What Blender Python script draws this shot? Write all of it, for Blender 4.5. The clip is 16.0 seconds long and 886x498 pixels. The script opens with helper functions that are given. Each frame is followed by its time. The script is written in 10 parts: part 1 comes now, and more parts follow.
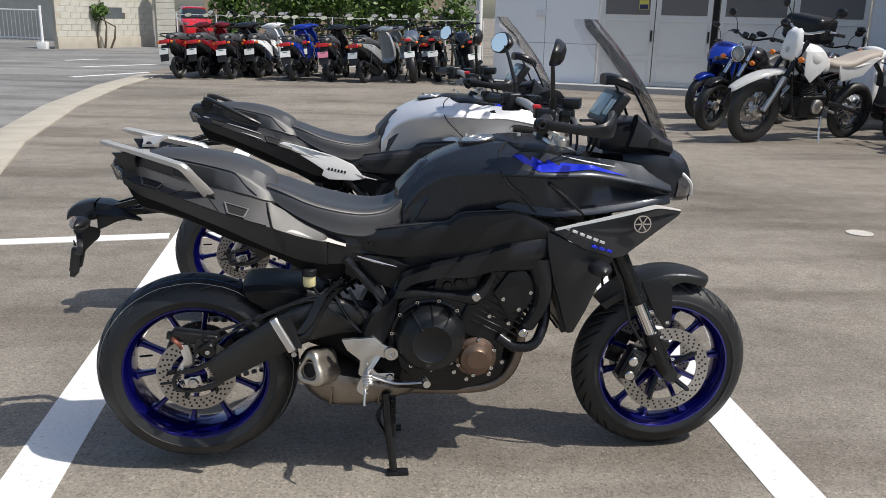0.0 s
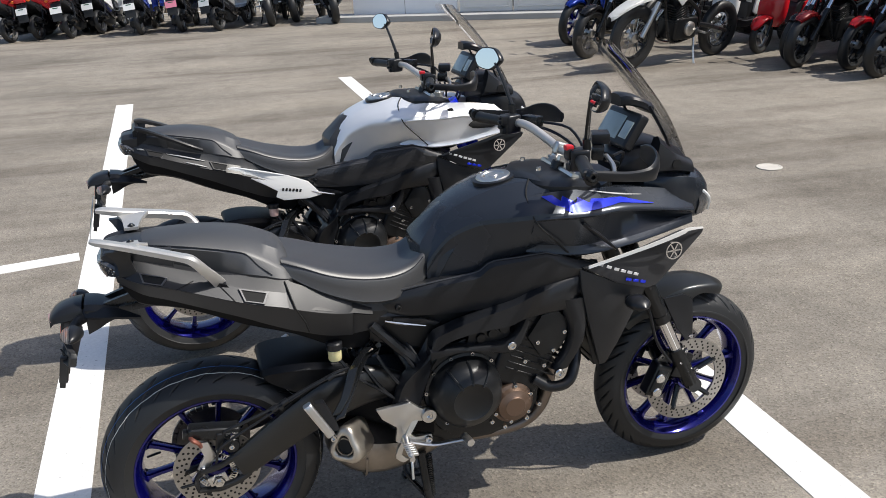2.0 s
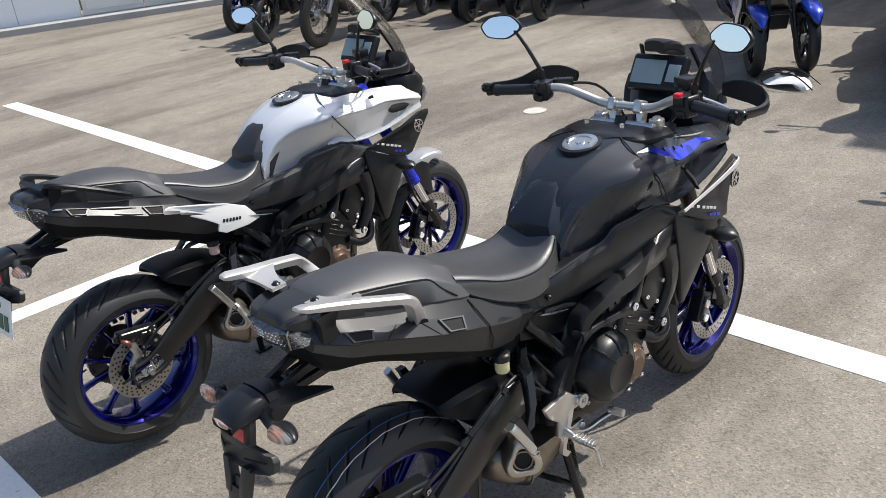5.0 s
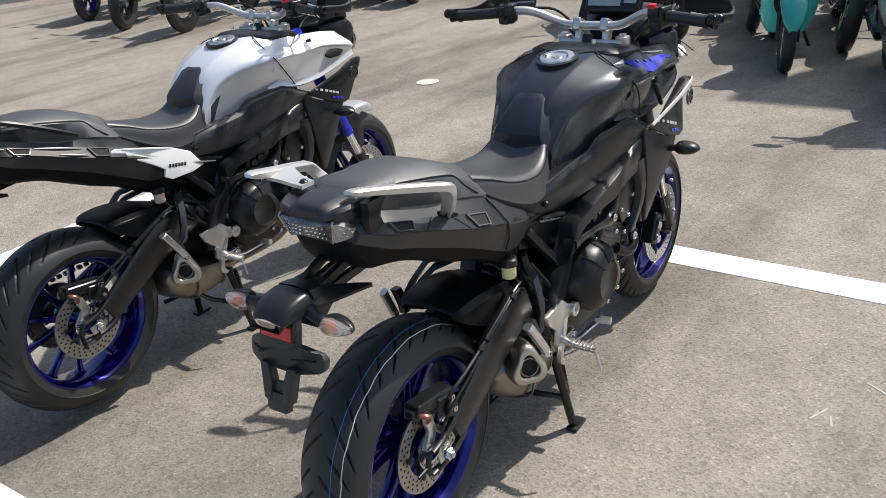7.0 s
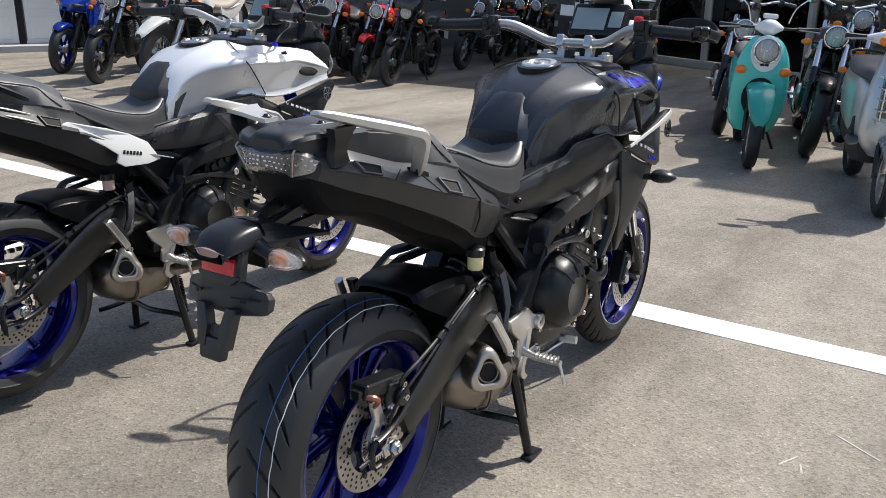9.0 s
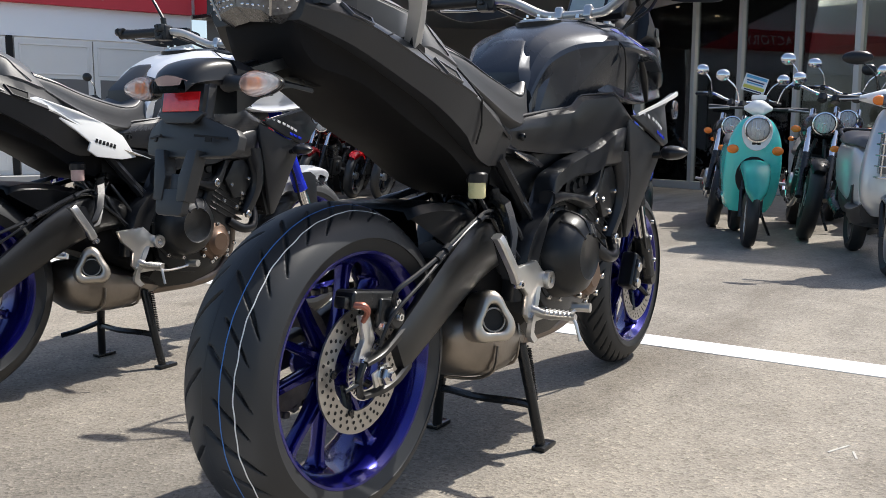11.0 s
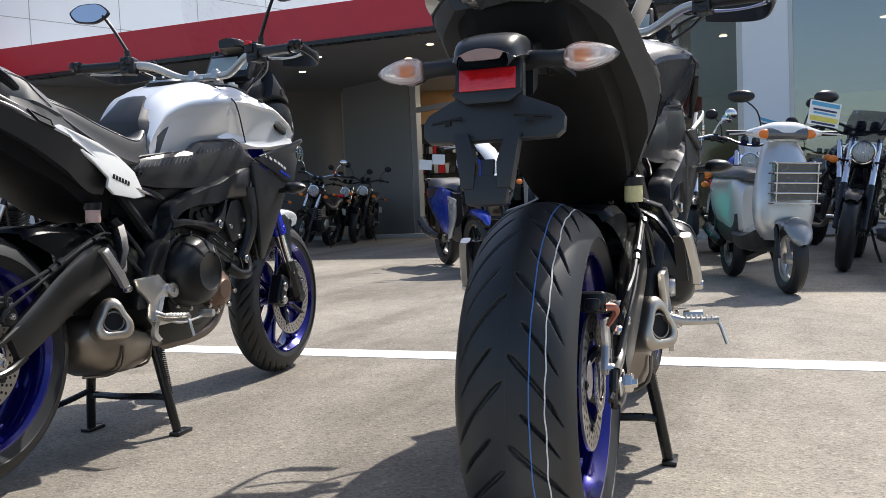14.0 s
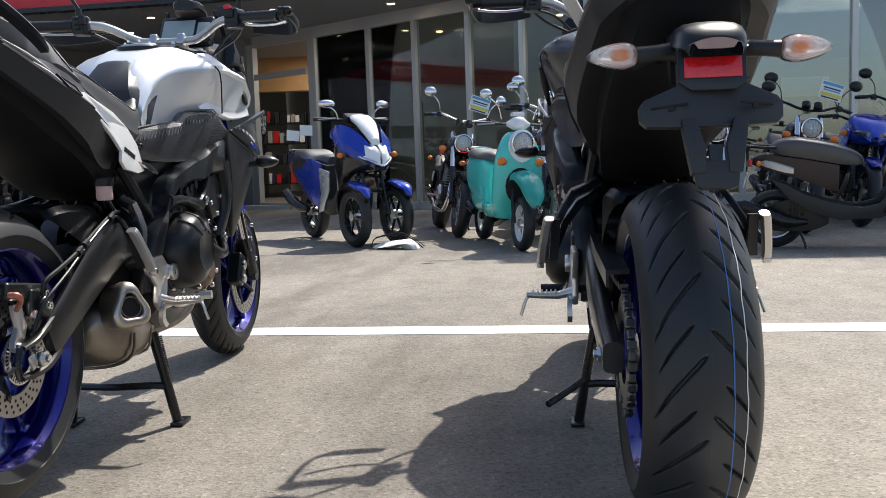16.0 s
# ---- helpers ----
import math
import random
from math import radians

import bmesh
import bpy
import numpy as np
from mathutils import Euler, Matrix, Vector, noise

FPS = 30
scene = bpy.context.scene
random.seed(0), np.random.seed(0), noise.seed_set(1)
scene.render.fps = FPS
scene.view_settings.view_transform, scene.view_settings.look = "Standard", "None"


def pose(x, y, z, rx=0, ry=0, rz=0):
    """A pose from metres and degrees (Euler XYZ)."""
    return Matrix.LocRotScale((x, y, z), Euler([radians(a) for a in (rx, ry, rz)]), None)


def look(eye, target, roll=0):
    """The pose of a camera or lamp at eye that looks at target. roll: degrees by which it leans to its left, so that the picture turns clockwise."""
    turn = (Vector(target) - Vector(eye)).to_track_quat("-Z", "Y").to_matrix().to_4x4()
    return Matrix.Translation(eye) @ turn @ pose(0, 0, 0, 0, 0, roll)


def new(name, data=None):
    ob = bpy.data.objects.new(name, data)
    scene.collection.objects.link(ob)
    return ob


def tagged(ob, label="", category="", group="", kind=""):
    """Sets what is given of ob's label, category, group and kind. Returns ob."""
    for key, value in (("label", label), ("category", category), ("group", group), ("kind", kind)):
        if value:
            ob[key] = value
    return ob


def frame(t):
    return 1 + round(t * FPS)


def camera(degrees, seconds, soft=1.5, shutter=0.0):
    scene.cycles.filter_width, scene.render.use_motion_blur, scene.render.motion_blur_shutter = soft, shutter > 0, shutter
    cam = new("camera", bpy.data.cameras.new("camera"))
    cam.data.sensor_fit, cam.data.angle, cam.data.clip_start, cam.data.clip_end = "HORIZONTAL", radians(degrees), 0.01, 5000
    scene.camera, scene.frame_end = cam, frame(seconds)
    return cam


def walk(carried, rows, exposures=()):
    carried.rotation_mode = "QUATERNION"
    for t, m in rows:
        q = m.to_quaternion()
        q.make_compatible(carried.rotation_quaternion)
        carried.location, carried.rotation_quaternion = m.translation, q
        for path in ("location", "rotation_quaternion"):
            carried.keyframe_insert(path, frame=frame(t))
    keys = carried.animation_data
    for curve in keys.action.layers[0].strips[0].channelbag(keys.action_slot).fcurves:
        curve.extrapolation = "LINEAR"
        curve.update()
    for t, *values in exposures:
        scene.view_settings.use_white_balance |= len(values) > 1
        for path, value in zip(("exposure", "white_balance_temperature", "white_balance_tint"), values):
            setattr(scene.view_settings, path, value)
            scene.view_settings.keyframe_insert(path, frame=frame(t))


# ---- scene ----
cam = camera(55.0, 16.0, 0.6)
PATH = [
    (0, (0.544, -2.579, 1.436), (0.715, -0.658, 0.904), 1.4),
    (0.5, (0.466, -2.491, 1.519), (0.676, -0.577, 0.976), 0.9),
    (1, (0.395, -2.443, 1.607), (0.669, -0.536, 1.07), 0.1),
    (1.5, (0.269, -2.358, 1.697), (0.64, -0.482, 1.111), -1.3),
    (2, (0.125, -2.218, 1.744), (0.6, -0.408, 1.039), -2.3),
    (2.5, (-0.063, -2.052, 1.798), (0.53, -0.301, 1.035), -3.0),
    (3, (-0.288, -1.955, 1.819), (0.426, -0.259, 1.037), -4.4),
    (5.5, (-1.044, -1.31, 1.781), (0.234, 0.004, 0.979), -6.8),
    (6, (-1.144, -1.247, 1.756), (0.192, -0.004, 0.939), -6.7),
    (6.5, (-1.211, -1.204, 1.681), (0.166, -0.036, 0.822), -6.4),
    (7, (-1.253, -1.171, 1.61), (0.168, -0.036, 0.779), -5.6),
    (7.5, (-1.252, -1.154, 1.534), (0.224, -0.039, 0.772), -3.7),
    (8, (-1.251, -1.145, 1.446), (0.256, -0.045, 0.725), -1.9),
    (8.5, (-1.251, -1.136, 1.373), (0.279, -0.04, 0.698), -0.4),
    (9, (-1.257, -1.13, 1.285), (0.304, -0.034, 0.683), 0.6),
    (9.5, (-1.224, -1.115, 1.165), (0.353, 0.007, 0.663), 2.1),
    (12, (-1.17, -0.892, 0.591), (0.529, 0.158, 0.485), -0.7),
    (12.5, (-1.246, -0.755, 0.581), (0.521, 0.178, 0.49), -1.6),
    (13, (-1.318, -0.645, 0.593), (0.48, 0.225, 0.498), -2.6),
    (13.5, (-1.38, -0.531, 0.621), (0.445, 0.282, 0.527), -2.4),
    (14, (-1.431, -0.352, 0.647), (0.432, 0.367, 0.536), -2.4),
    (14.5, (-1.472, -0.2, 0.663), (0.452, 0.316, 0.488), -2.8),
    (15, (-1.512, -0.076, 0.667), (0.447, 0.273, 0.468), -2.4),
    (15.5, (-1.55, 0.039, 0.671), (0.413, 0.367, 0.478), -2.3),
    (16, (-1.576, 0.2, 0.685), (0.393, 0.496, 0.489), -2.0),
]
walk(cam, [(t, look(eye, target, roll)) for t, eye, target, roll in PATH],
     [(0.0, -0.2), (1.5, -0.1), (3.0, 0.1), (5.5, 0.15), (7.0, 0.18), (9.0, 0.22), (12.0, 0.4), (16.0, 0.4)])

# world, sun, exposure
SUN = Vector((0.70, -0.30, 1.0)).normalized()
world = bpy.data.worlds.new("sky")
scene.world = world
world.use_nodes = True
wn = world.node_tree.nodes
sky = wn.new("ShaderNodeTexSky")
sky.sky_type = "NISHITA"
sky.sun_disc = False
sky.sun_elevation = math.asin(SUN.z)
sky.sun_rotation = math.atan2(SUN.x, SUN.y)
sky.dust_density = 2.0
wn["Background"].inputs["Strength"].default_value = 0.15
world.node_tree.links.new(sky.outputs[0], wn["Background"].inputs["Color"])
sun = new("sun", bpy.data.lights.new("sun", "SUN"))
sun.data.energy = 5.0
sun.data.angle = radians(0.53)
sun.data.color = (1.0, 0.955, 0.88)
sun.matrix_world = look(SUN * 50, (0, 0, 0))


# ---- materials ----
def mat(name, col, rough=0.5, metal=0.0, var=0.15, scale=6.0, bump=0.0, bscale=300.0, coat=0.0, dist=0.001, rvar=0.1):
    """A surface with colour and gloss that vary at a large scale and a relief at a fine one."""
    m = bpy.data.materials.new(name)
    m.use_nodes = True
    n, lk = m.node_tree.nodes, m.node_tree.links
    b = n["Principled BSDF"]
    co = n.new("ShaderNodeTexCoord")
    big = n.new("ShaderNodeTexNoise")
    big.inputs["Scale"].default_value = scale
    big.inputs["Detail"].default_value = 6
    lk.new(co.outputs["Object"], big.inputs["Vector"])
    mix = n.new("ShaderNodeMix")
    mix.data_type = "RGBA"
    mix.inputs[6].default_value = (*[max(0, c * (1 - var)) for c in col], 1)
    mix.inputs[7].default_value = (*[min(1, c * (1 + var)) for c in col], 1)
    lk.new(big.outputs["Fac"], mix.inputs[0])
    lk.new(mix.outputs[2], b.inputs["Base Color"])
    rr = n.new("ShaderNodeMapRange")
    rr.inputs[3].default_value = max(0.02, rough - rvar)
    rr.inputs[4].default_value = min(1, rough + rvar)
    lk.new(big.outputs["Fac"], rr.inputs[0])
    lk.new(rr.outputs[0], b.inputs["Roughness"])
    b.inputs["Metallic"].default_value = metal
    b.inputs["Coat Weight"].default_value = coat
    b.inputs["Coat Roughness"].default_value = 0.06
    if bump:
        fine = n.new("ShaderNodeTexNoise")
        fine.inputs["Scale"].default_value = bscale
        fine.inputs["Detail"].default_value = 3
        lk.new(co.outputs["Object"], fine.inputs["Vector"])
        bp = n.new("ShaderNodeBump")
        bp.inputs["Strength"].default_value = bump
        bp.inputs["Distance"].default_value = dist
        lk.new(fine.outputs["Fac"], bp.inputs["Height"])
        lk.new(bp.outputs[0], b.inputs["Normal"])
    return m


def clear(name, col, rough=0.05, trans=1.0, ior=1.45, alpha=1.0):
    m = bpy.data.materials.new(name)
    m.use_nodes = True
    b = m.node_tree.nodes["Principled BSDF"]
    b.inputs["Base Color"].default_value = (*col, 1)
    b.inputs["Roughness"].default_value = rough
    b.inputs["Transmission Weight"].default_value = trans
    b.inputs["IOR"].default_value = ior
    b.inputs["Alpha"].default_value = alpha
    return m


def thin_pane(name, col, see, rough=0.03):
    """A thin pane: it lets light straight through, tinted, and mirrors a little."""
    m = bpy.data.materials.new(name)
    m.use_nodes = True
    n, lk = m.node_tree.nodes, m.node_tree.links
    n.remove(n["Principled BSDF"])
    tr, gl = (n.new("ShaderNodeBsdf" + k) for k in ("Transparent", "Glossy"))
    tr.inputs[0].default_value = (*col, 1)
    gl.inputs["Roughness"].default_value = rough
    fr = n.new("ShaderNodeFresnel")
    fr.inputs[0].default_value = see if see > 1.0 else 1.4
    mx = n.new("ShaderNodeMixShader")
    lk.new(fr.outputs[0], mx.inputs[0])
    lk.new(tr.outputs[0], mx.inputs[1])
    lk.new(gl.outputs[0], mx.inputs[2])
    lk.new(mx.outputs[0], n["Material Output"].inputs[0])
    return m


DARK = mat("dark_grey_paint", (0.034, 0.040, 0.051), 0.27, 0.5, 0.08, 3, 0.03, 1500, 0.0, 0.0002, 0.03)
GREY = mat("matt_grey_paint", (0.045, 0.046, 0.05), 0.42, 0.4, 0.1, 3, 0.05, 900, 0.0, 0.0003, 0.04)
BANDGREY = mat("satin_grey_plastic", (0.026, 0.0275, 0.031), 0.36, 0.2, 0.1, 4, 0.05, 1200, dist=0.0002)
FRAMEGREY = mat("pale_grey_moulding", (0.10, 0.10, 0.105), 0.4, 0.2, 0.1, 6)
ARMBLACK = mat("black_painted_alloy", (0.045, 0.045, 0.045), 0.34, 0.75, 0.15, 6, 0.06, 700, dist=0.0003)
PIPE = mat("stained_exhaust_pipe", (0.20, 0.165, 0.14), 0.38, 0.85, 0.4, 14, 0.1, 200)
SILVER = mat("silver_paint", (0.79, 0.805, 0.83), 0.40, 0.55, 0.04, 3, 0.03, 2000, 0.12, 0.0002, 0.03)
LAMPSILVER = mat("lamp_reflector_silver", (0.86, 0.86, 0.86), 0.3, 0.1, 0.1, 200, 0.8, 150, dist=0.002)
BLUE = mat("deep_blue_rim_paint", (0.005, 0.005, 0.15), 0.2, 0.7, 0.1, 5, 0, coat=0.6, rvar=0.04)
BLUEGFX = mat("bright_blue_decal", (0.01, 0.03, 0.62), 0.25, 0.3, 0.2, 15, coat=0.4)
SATIN = mat("satin_black_plastic", (0.012, 0.013, 0.0155), 0.32, 0, 0.2, 6, 0.08, 900, dist=0.0003)
SATIN.node_tree.nodes["Principled BSDF"].inputs["Specular IOR Level"].default_value = 0.36
GRAIN = mat("grained_black_plastic", (0.015, 0.016, 0.018), 0.5, 0, 0.2, 8, 0.2, 900, dist=0.0003)
BLACKMET = mat("black_metal", (0.011, 0.012, 0.0135), 0.28, 0.2, 0.3, 10, 0.12, 400, dist=0.0005)
CASTBLACK = mat("black_engine_casting", (0.011, 0.012, 0.0135), 0.36, 0.3, 0.3, 12, 0.2, 700, dist=0.0004)
RUBBER = mat("tyre_rubber", (0.013, 0.014, 0.0155), 0.50, 0, 0.25, 9, 0.15, 700, dist=0.0004)
VINYL = mat("grey_black_seat_vinyl", (0.034, 0.035, 0.038), 0.52, 0, 0.10, 7, 0.14, 900, dist=0.0004, rvar=0.04)
VINYL2 = mat("plain_black_seat_vinyl", (0.028, 0.0285, 0.031), 0.47, 0, 0.10, 7, 0.10, 1100, dist=0.0003, rvar=0.04)
for seat_mat in (VINYL, VINYL2):
    seat_mat.node_tree.nodes["Principled BSDF"].inputs["Specular IOR Level"].default_value = 1.0
ALU = mat("bare_aluminium", (0.62, 0.61, 0.59), 0.32, 0.95, 0.12, 14, 0.1, 500, dist=0.0004)
ALURAIL = mat("silver_painted_rail", (0.55, 0.54, 0.52), 0.38, 0.6, 0.06, 8, 0.1, 700, dist=0.0003)
PALEALU = mat("pale_silver_paint", (0.66, 0.65, 0.63), 0.3, 0.25, 0.05, 8, 0.05, 700, coat=0.3, dist=0.0003)
STEEL = mat("polished_steel", (0.66, 0.65, 0.63), 0.2, 1.0, 0.12, 20)
CHROME = mat("chrome", (0.78, 0.78, 0.79), 0.07, 1.0, 0.04, 8, rvar=0.03)
DISC = mat("brake_disc_steel", (0.40, 0.38, 0.355), 0.35, 0.9, 0.15, 25)
BRONZE = mat("bronze_engine_cover", (0.17, 0.115, 0.085), 0.4, 0.75, 0.15, 10, 0.2, 500, dist=0.0004)
TITAN = mat("heat_stained_exhaust_steel", (0.25, 0.22, 0.19), 0.36, 0.9, 0.5, 11, 0.3, 60, dist=0.002)
EXHTIP = mat("brushed_exhaust_cap", (0.47, 0.43, 0.375), 0.36, 0.9, 0.12, 20, 0.1, 600, dist=0.0003)
SOOT = mat("soot_black", (0.006, 0.006, 0.006), 0.8)
AMBER = mat("amber_bulb", (0.85, 0.22, 0.03), 0.25, 0, 0.1, 30)
FROST = clear("clear_ribbed_lens", (0.95, 0.95, 0.95), 0.12, 0.55, 1.3)
LENS = thin_pane("clear_lens", (0.93, 0.93, 0.93), 0.9)
REDREF = mat("red_reflector", (0.62, 0.012, 0.02), 0.18, 0, 0.25, 90, 0.6, 260, coat=0.5, dist=0.001)
REDLAMP = mat("dull_pink_lamp_lens", (0.30, 0.20, 0.19), 0.16, 0, 0.2, 40, coat=0.6)
TAILCLEAR = mat("smoked_lamp_lens", (0.13, 0.13, 0.135), 0.12, 0.5, 0.8, 120, 0.5, 180, coat=0.8, dist=0.002)
UNDER = mat("matt_black_plastic", (0.020, 0.021, 0.0235), 0.46, 0, 0.2, 8, 0.12, 900, dist=0.0003)
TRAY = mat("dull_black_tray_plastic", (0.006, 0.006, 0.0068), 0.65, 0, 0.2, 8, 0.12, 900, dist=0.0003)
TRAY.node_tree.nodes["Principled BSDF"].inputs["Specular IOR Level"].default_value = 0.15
UNDER.node_tree.nodes["Principled BSDF"].inputs["Specular IOR Level"].default_value = 0.5
FENDGREY = mat("metallic_grey_paint", (0.10, 0.105, 0.11), 0.32, 0.6, 0.08, 4, 0.05, 900, dist=0.0003)


def milky(name, col, through_):
    """Ribbed clear plastic: it glows with the light from behind and shows what is in it."""
    m = bpy.data.materials.new(name)
    m.use_nodes = True
    n, lk = m.node_tree.nodes, m.node_tree.links
    n.remove(n["Principled BSDF"])
    tl, tr, gl = (n.new("ShaderNodeBsdf" + k) for k in ("Translucent", "Transparent", "Glossy"))
    tl.inputs[0].default_value = (*col, 1)
    gl.inputs["Roughness"].default_value = 0.08
    wv = n.new("ShaderNodeTexWave")
    wv.inputs["Scale"].default_value = 60
    co = n.new("ShaderNodeTexCoord")
    lk.new(co.outputs["Object"], wv.inputs["Vector"])
    mr = n.new("ShaderNodeMapRange")
    mr.inputs[3].default_value, mr.inputs[4].default_value = through_ - 0.2, through_ + 0.2
    lk.new(wv.outputs["Fac"], mr.inputs[0])
    m1, m2 = n.new("ShaderNodeMixShader"), n.new("ShaderNodeMixShader")
    lk.new(mr.outputs[0], m1.inputs[0])
    lk.new(tl.outputs[0], m1.inputs[1])
    lk.new(tr.outputs[0], m1.inputs[2])
    fr = n.new("ShaderNodeFresnel")
    fr.inputs[0].default_value = 1.4
    lk.new(fr.outputs[0], m2.inputs[0])
    lk.new(m1.outputs[0], m2.inputs[1])
    lk.new(gl.outputs[0], m2.inputs[2])
    lk.new(m2.outputs[0], n["Material Output"].inputs[0])
    return m


CLEARLENS = milky("ribbed_clear_lens", (0.97, 0.97, 0.97), 0.42)
SCREEN = thin_pane("smoked_windscreen", (0.95, 0.94, 0.945), 1.12)
LCD = mat("lcd_panel", (0.30, 0.36, 0.36), 0.15, 0, 0.08, 40, coat=0.5)
MIRROR = mat("mirror_glass", (0.92, 0.93, 0.94), 0.015, 1.0, 0.0, 1, rvar=0.005)
WHITE = mat("white_gloss_paint", (0.78, 0.79, 0.79), 0.25, 0, 0.05, 4, coat=0.4)
PLATE = mat("white_number_plate", (0.80, 0.81, 0.79), 0.4, 0, 0.05, 30)
PLATEINK = mat("dark_green_ink", (0.02, 0.10, 0.05), 0.5)
RED = mat("red_gloss_paint", (0.55, 0.012, 0.02), 0.22, 0, 0.1, 4, coat=0.6)
TEAL = mat("turquoise_paint", (0.07, 0.60, 0.53), 0.25, 0, 0.06, 4, coat=0.5)
FLUID = mat("brake_fluid_yellow", (0.75, 0.68, 0.36), 0.25, 0, 0.1, 30)
PINK = mat("brake_fluid_pink", (0.62, 0.42, 0.38), 0.25, 0, 0.1, 30)
PRINT = mat("pale_print", (0.70, 0.70, 0.71), 0.35, 0.3, 0.05, 30)
YELLOWLINE = mat("tyre_stripe_white", (0.62, 0.62, 0.60), 0.7, 0, 0.3, 60)
BLUELINE = mat("tyre_stripe_blue", (0.05, 0.16, 0.42), 0.7, 0, 0.3, 60)
SWITCHRED = mat("red_switch", (0.62, 0.02, 0.03), 0.35)
COPPER = mat("copper_fitting", (0.36, 0.14, 0.10), 0.4, 0.7, 0.2, 40)
CARBON = mat("woven_black_panel", (0.017, 0.017, 0.019), 0.35, 0.1, 0.2, 20, coat=0.2)


def weave(m, size):
    """Two-tone twill squares over the panel's own colour and gloss."""
    n, lk = m.node_tree.nodes, m.node_tree.links
    b = n["Principled BSDF"]
    co, mp, ck = n.new("ShaderNodeTexCoord"), n.new("ShaderNodeMapping"), n.new("ShaderNodeTexChecker")
    mp.inputs["Rotation"].default_value = (0, math.radians(45), 0)
    mp.inputs["Scale"].default_value = (1, 0.001, 1)
    ck.inputs["Scale"].default_value = 1 / size
    ck.inputs["Color1"].default_value = (0.012, 0.012, 0.013, 1)
    ck.inputs["Color2"].default_value = (0.055, 0.056, 0.06, 1)
    lk.new(co.outputs["Object"], mp.inputs["Vector"])
    lk.new(mp.outputs[0], ck.inputs["Vector"])
    lk.new(ck.outputs["Color"], b.inputs["Base Color"])
    mr = n.new("ShaderNodeMapRange")
    mr.inputs[3].default_value, mr.inputs[4].default_value = 0.26, 0.45
    lk.new(ck.outputs["Fac"], mr.inputs[0])
    lk.new(mr.outputs[0], b.inputs["Roughness"])


weave(CARBON, 0.0045)
CHAIN = mat("oiled_chain_steel", (0.13, 0.125, 0.12), 0.38, 0.9, 0.4, 60)


# ---- tools ----
def part(name, bm, material, parent=None, label="", angle=38.0):
    """Links a bmesh as one mesh object under a thing or a part."""
    me = bpy.data.meshes.new(name)
    bmesh.ops.recalc_face_normals(bm, faces=bm.faces)
    bm.to_mesh(me)
    bm.free()
    for p in me.polygons:
        p.use_smooth = True
    me.set_sharp_from_angle(angle=radians(angle))
    me.materials.append(material)
    ob = new(name, me)
    if parent:
        ob.parent = parent
    return tagged(ob, label)


def arrays(name, verts, faces, material, parent=None, label="", smooth=True):
    me = bpy.data.meshes.new(name)
    me.from_pydata(verts, [], faces)
    if smooth:
        me.polygons.foreach_set("use_smooth", [True] * len(me.polygons))
        me.set_sharp_from_angle(angle=radians(50))
    me.materials.append(material)
    ob = new(name, me)
    if parent:
        ob.parent = parent
    return tagged(ob, label)


def thing(name, label, category, group="", m=None):
    ob = new(name)
    ob.empty_display_size = 0.1
    if m is not None:
        ob.matrix_world = m
    return tagged(ob, label, category, group)


B = bmesh.new


def each(name, bm, material, parent, label=""):
    """Every loose piece of a bmesh as a part of its own."""
    bm.verts.index_update()
    seen, groups = set(), []
    for v in bm.verts:
        if v.index in seen:
            continue
        todo, got = [v], set()
        while todo:
            q = todo.pop()
            if q.index in seen:
                continue
            seen.add(q.index)
            got.add(q.index)
            todo += [e.other_vert(q) for e in q.link_edges]
        groups.append(got)
    for g in groups:
        b = bm.copy()
        b.verts.ensure_lookup_table()
        bmesh.ops.delete(b, geom=[v for i, v in enumerate(b.verts) if i not in g], context="VERTS")
        part(name, b, material, parent, label)
    bm.free()


def dense(p, k, closed=False):
    """Catmull-Rom points, k to a span, along the first axis."""
    p = np.asarray(p, float)
    if k <= 1:
        return p
    n = len(p)
    out = []
    for i in range(n if closed else n - 1):
        if closed:
            a, b, c, d = p[(i - 1) % n], p[i], p[(i + 1) % n], p[(i + 2) % n]
        else:
            a, b, c, d = p[max(i - 1, 0)], p[i], p[i + 1], p[min(i + 2, n - 1)]
        for j in range(k):
            t = j / k
            out.append(0.5 * (2 * b + (c - a) * t + (2 * a - 5 * b + 4 * c - d) * t * t + (3 * b - a - 3 * c + d) * t ** 3))
    if not closed:
        out.append(p[-1])
    return np.array(out)


def skin(bm, rings, ka=4, kr=3, caps=True, closed=True):
    """A smooth skin over rings of points."""
    r = dense(np.array(rings, float), ka)
    r = np.swapaxes(dense(np.swapaxes(r, 0, 1), kr, closed), 0, 1)
    vs = [[bm.verts.new(q) for q in row] for row in r]
    m = len(vs[0])
    for a, b in zip(vs, vs[1:]):
        for j in range(m if closed else m - 1):
            k = (j + 1) % m
            bm.faces.new((a[j], a[k], b[k], b[j]))
    if caps and closed:
        bm.faces.new(vs[0][::-1])
        bm.faces.new(vs[-1])
    return bm


def sym(x, half):
    """A ring across the bike at x from half a section, (y, z) from the top down, or (dx, y, z)."""
    h = [(x, *p) if len(p) == 2 else (x + p[0], p[1], p[2]) for p in half]
    back = [(q[0], -q[1], q[2]) for q in h[::-1] if abs(q[1]) > 1e-6]
    return h + back


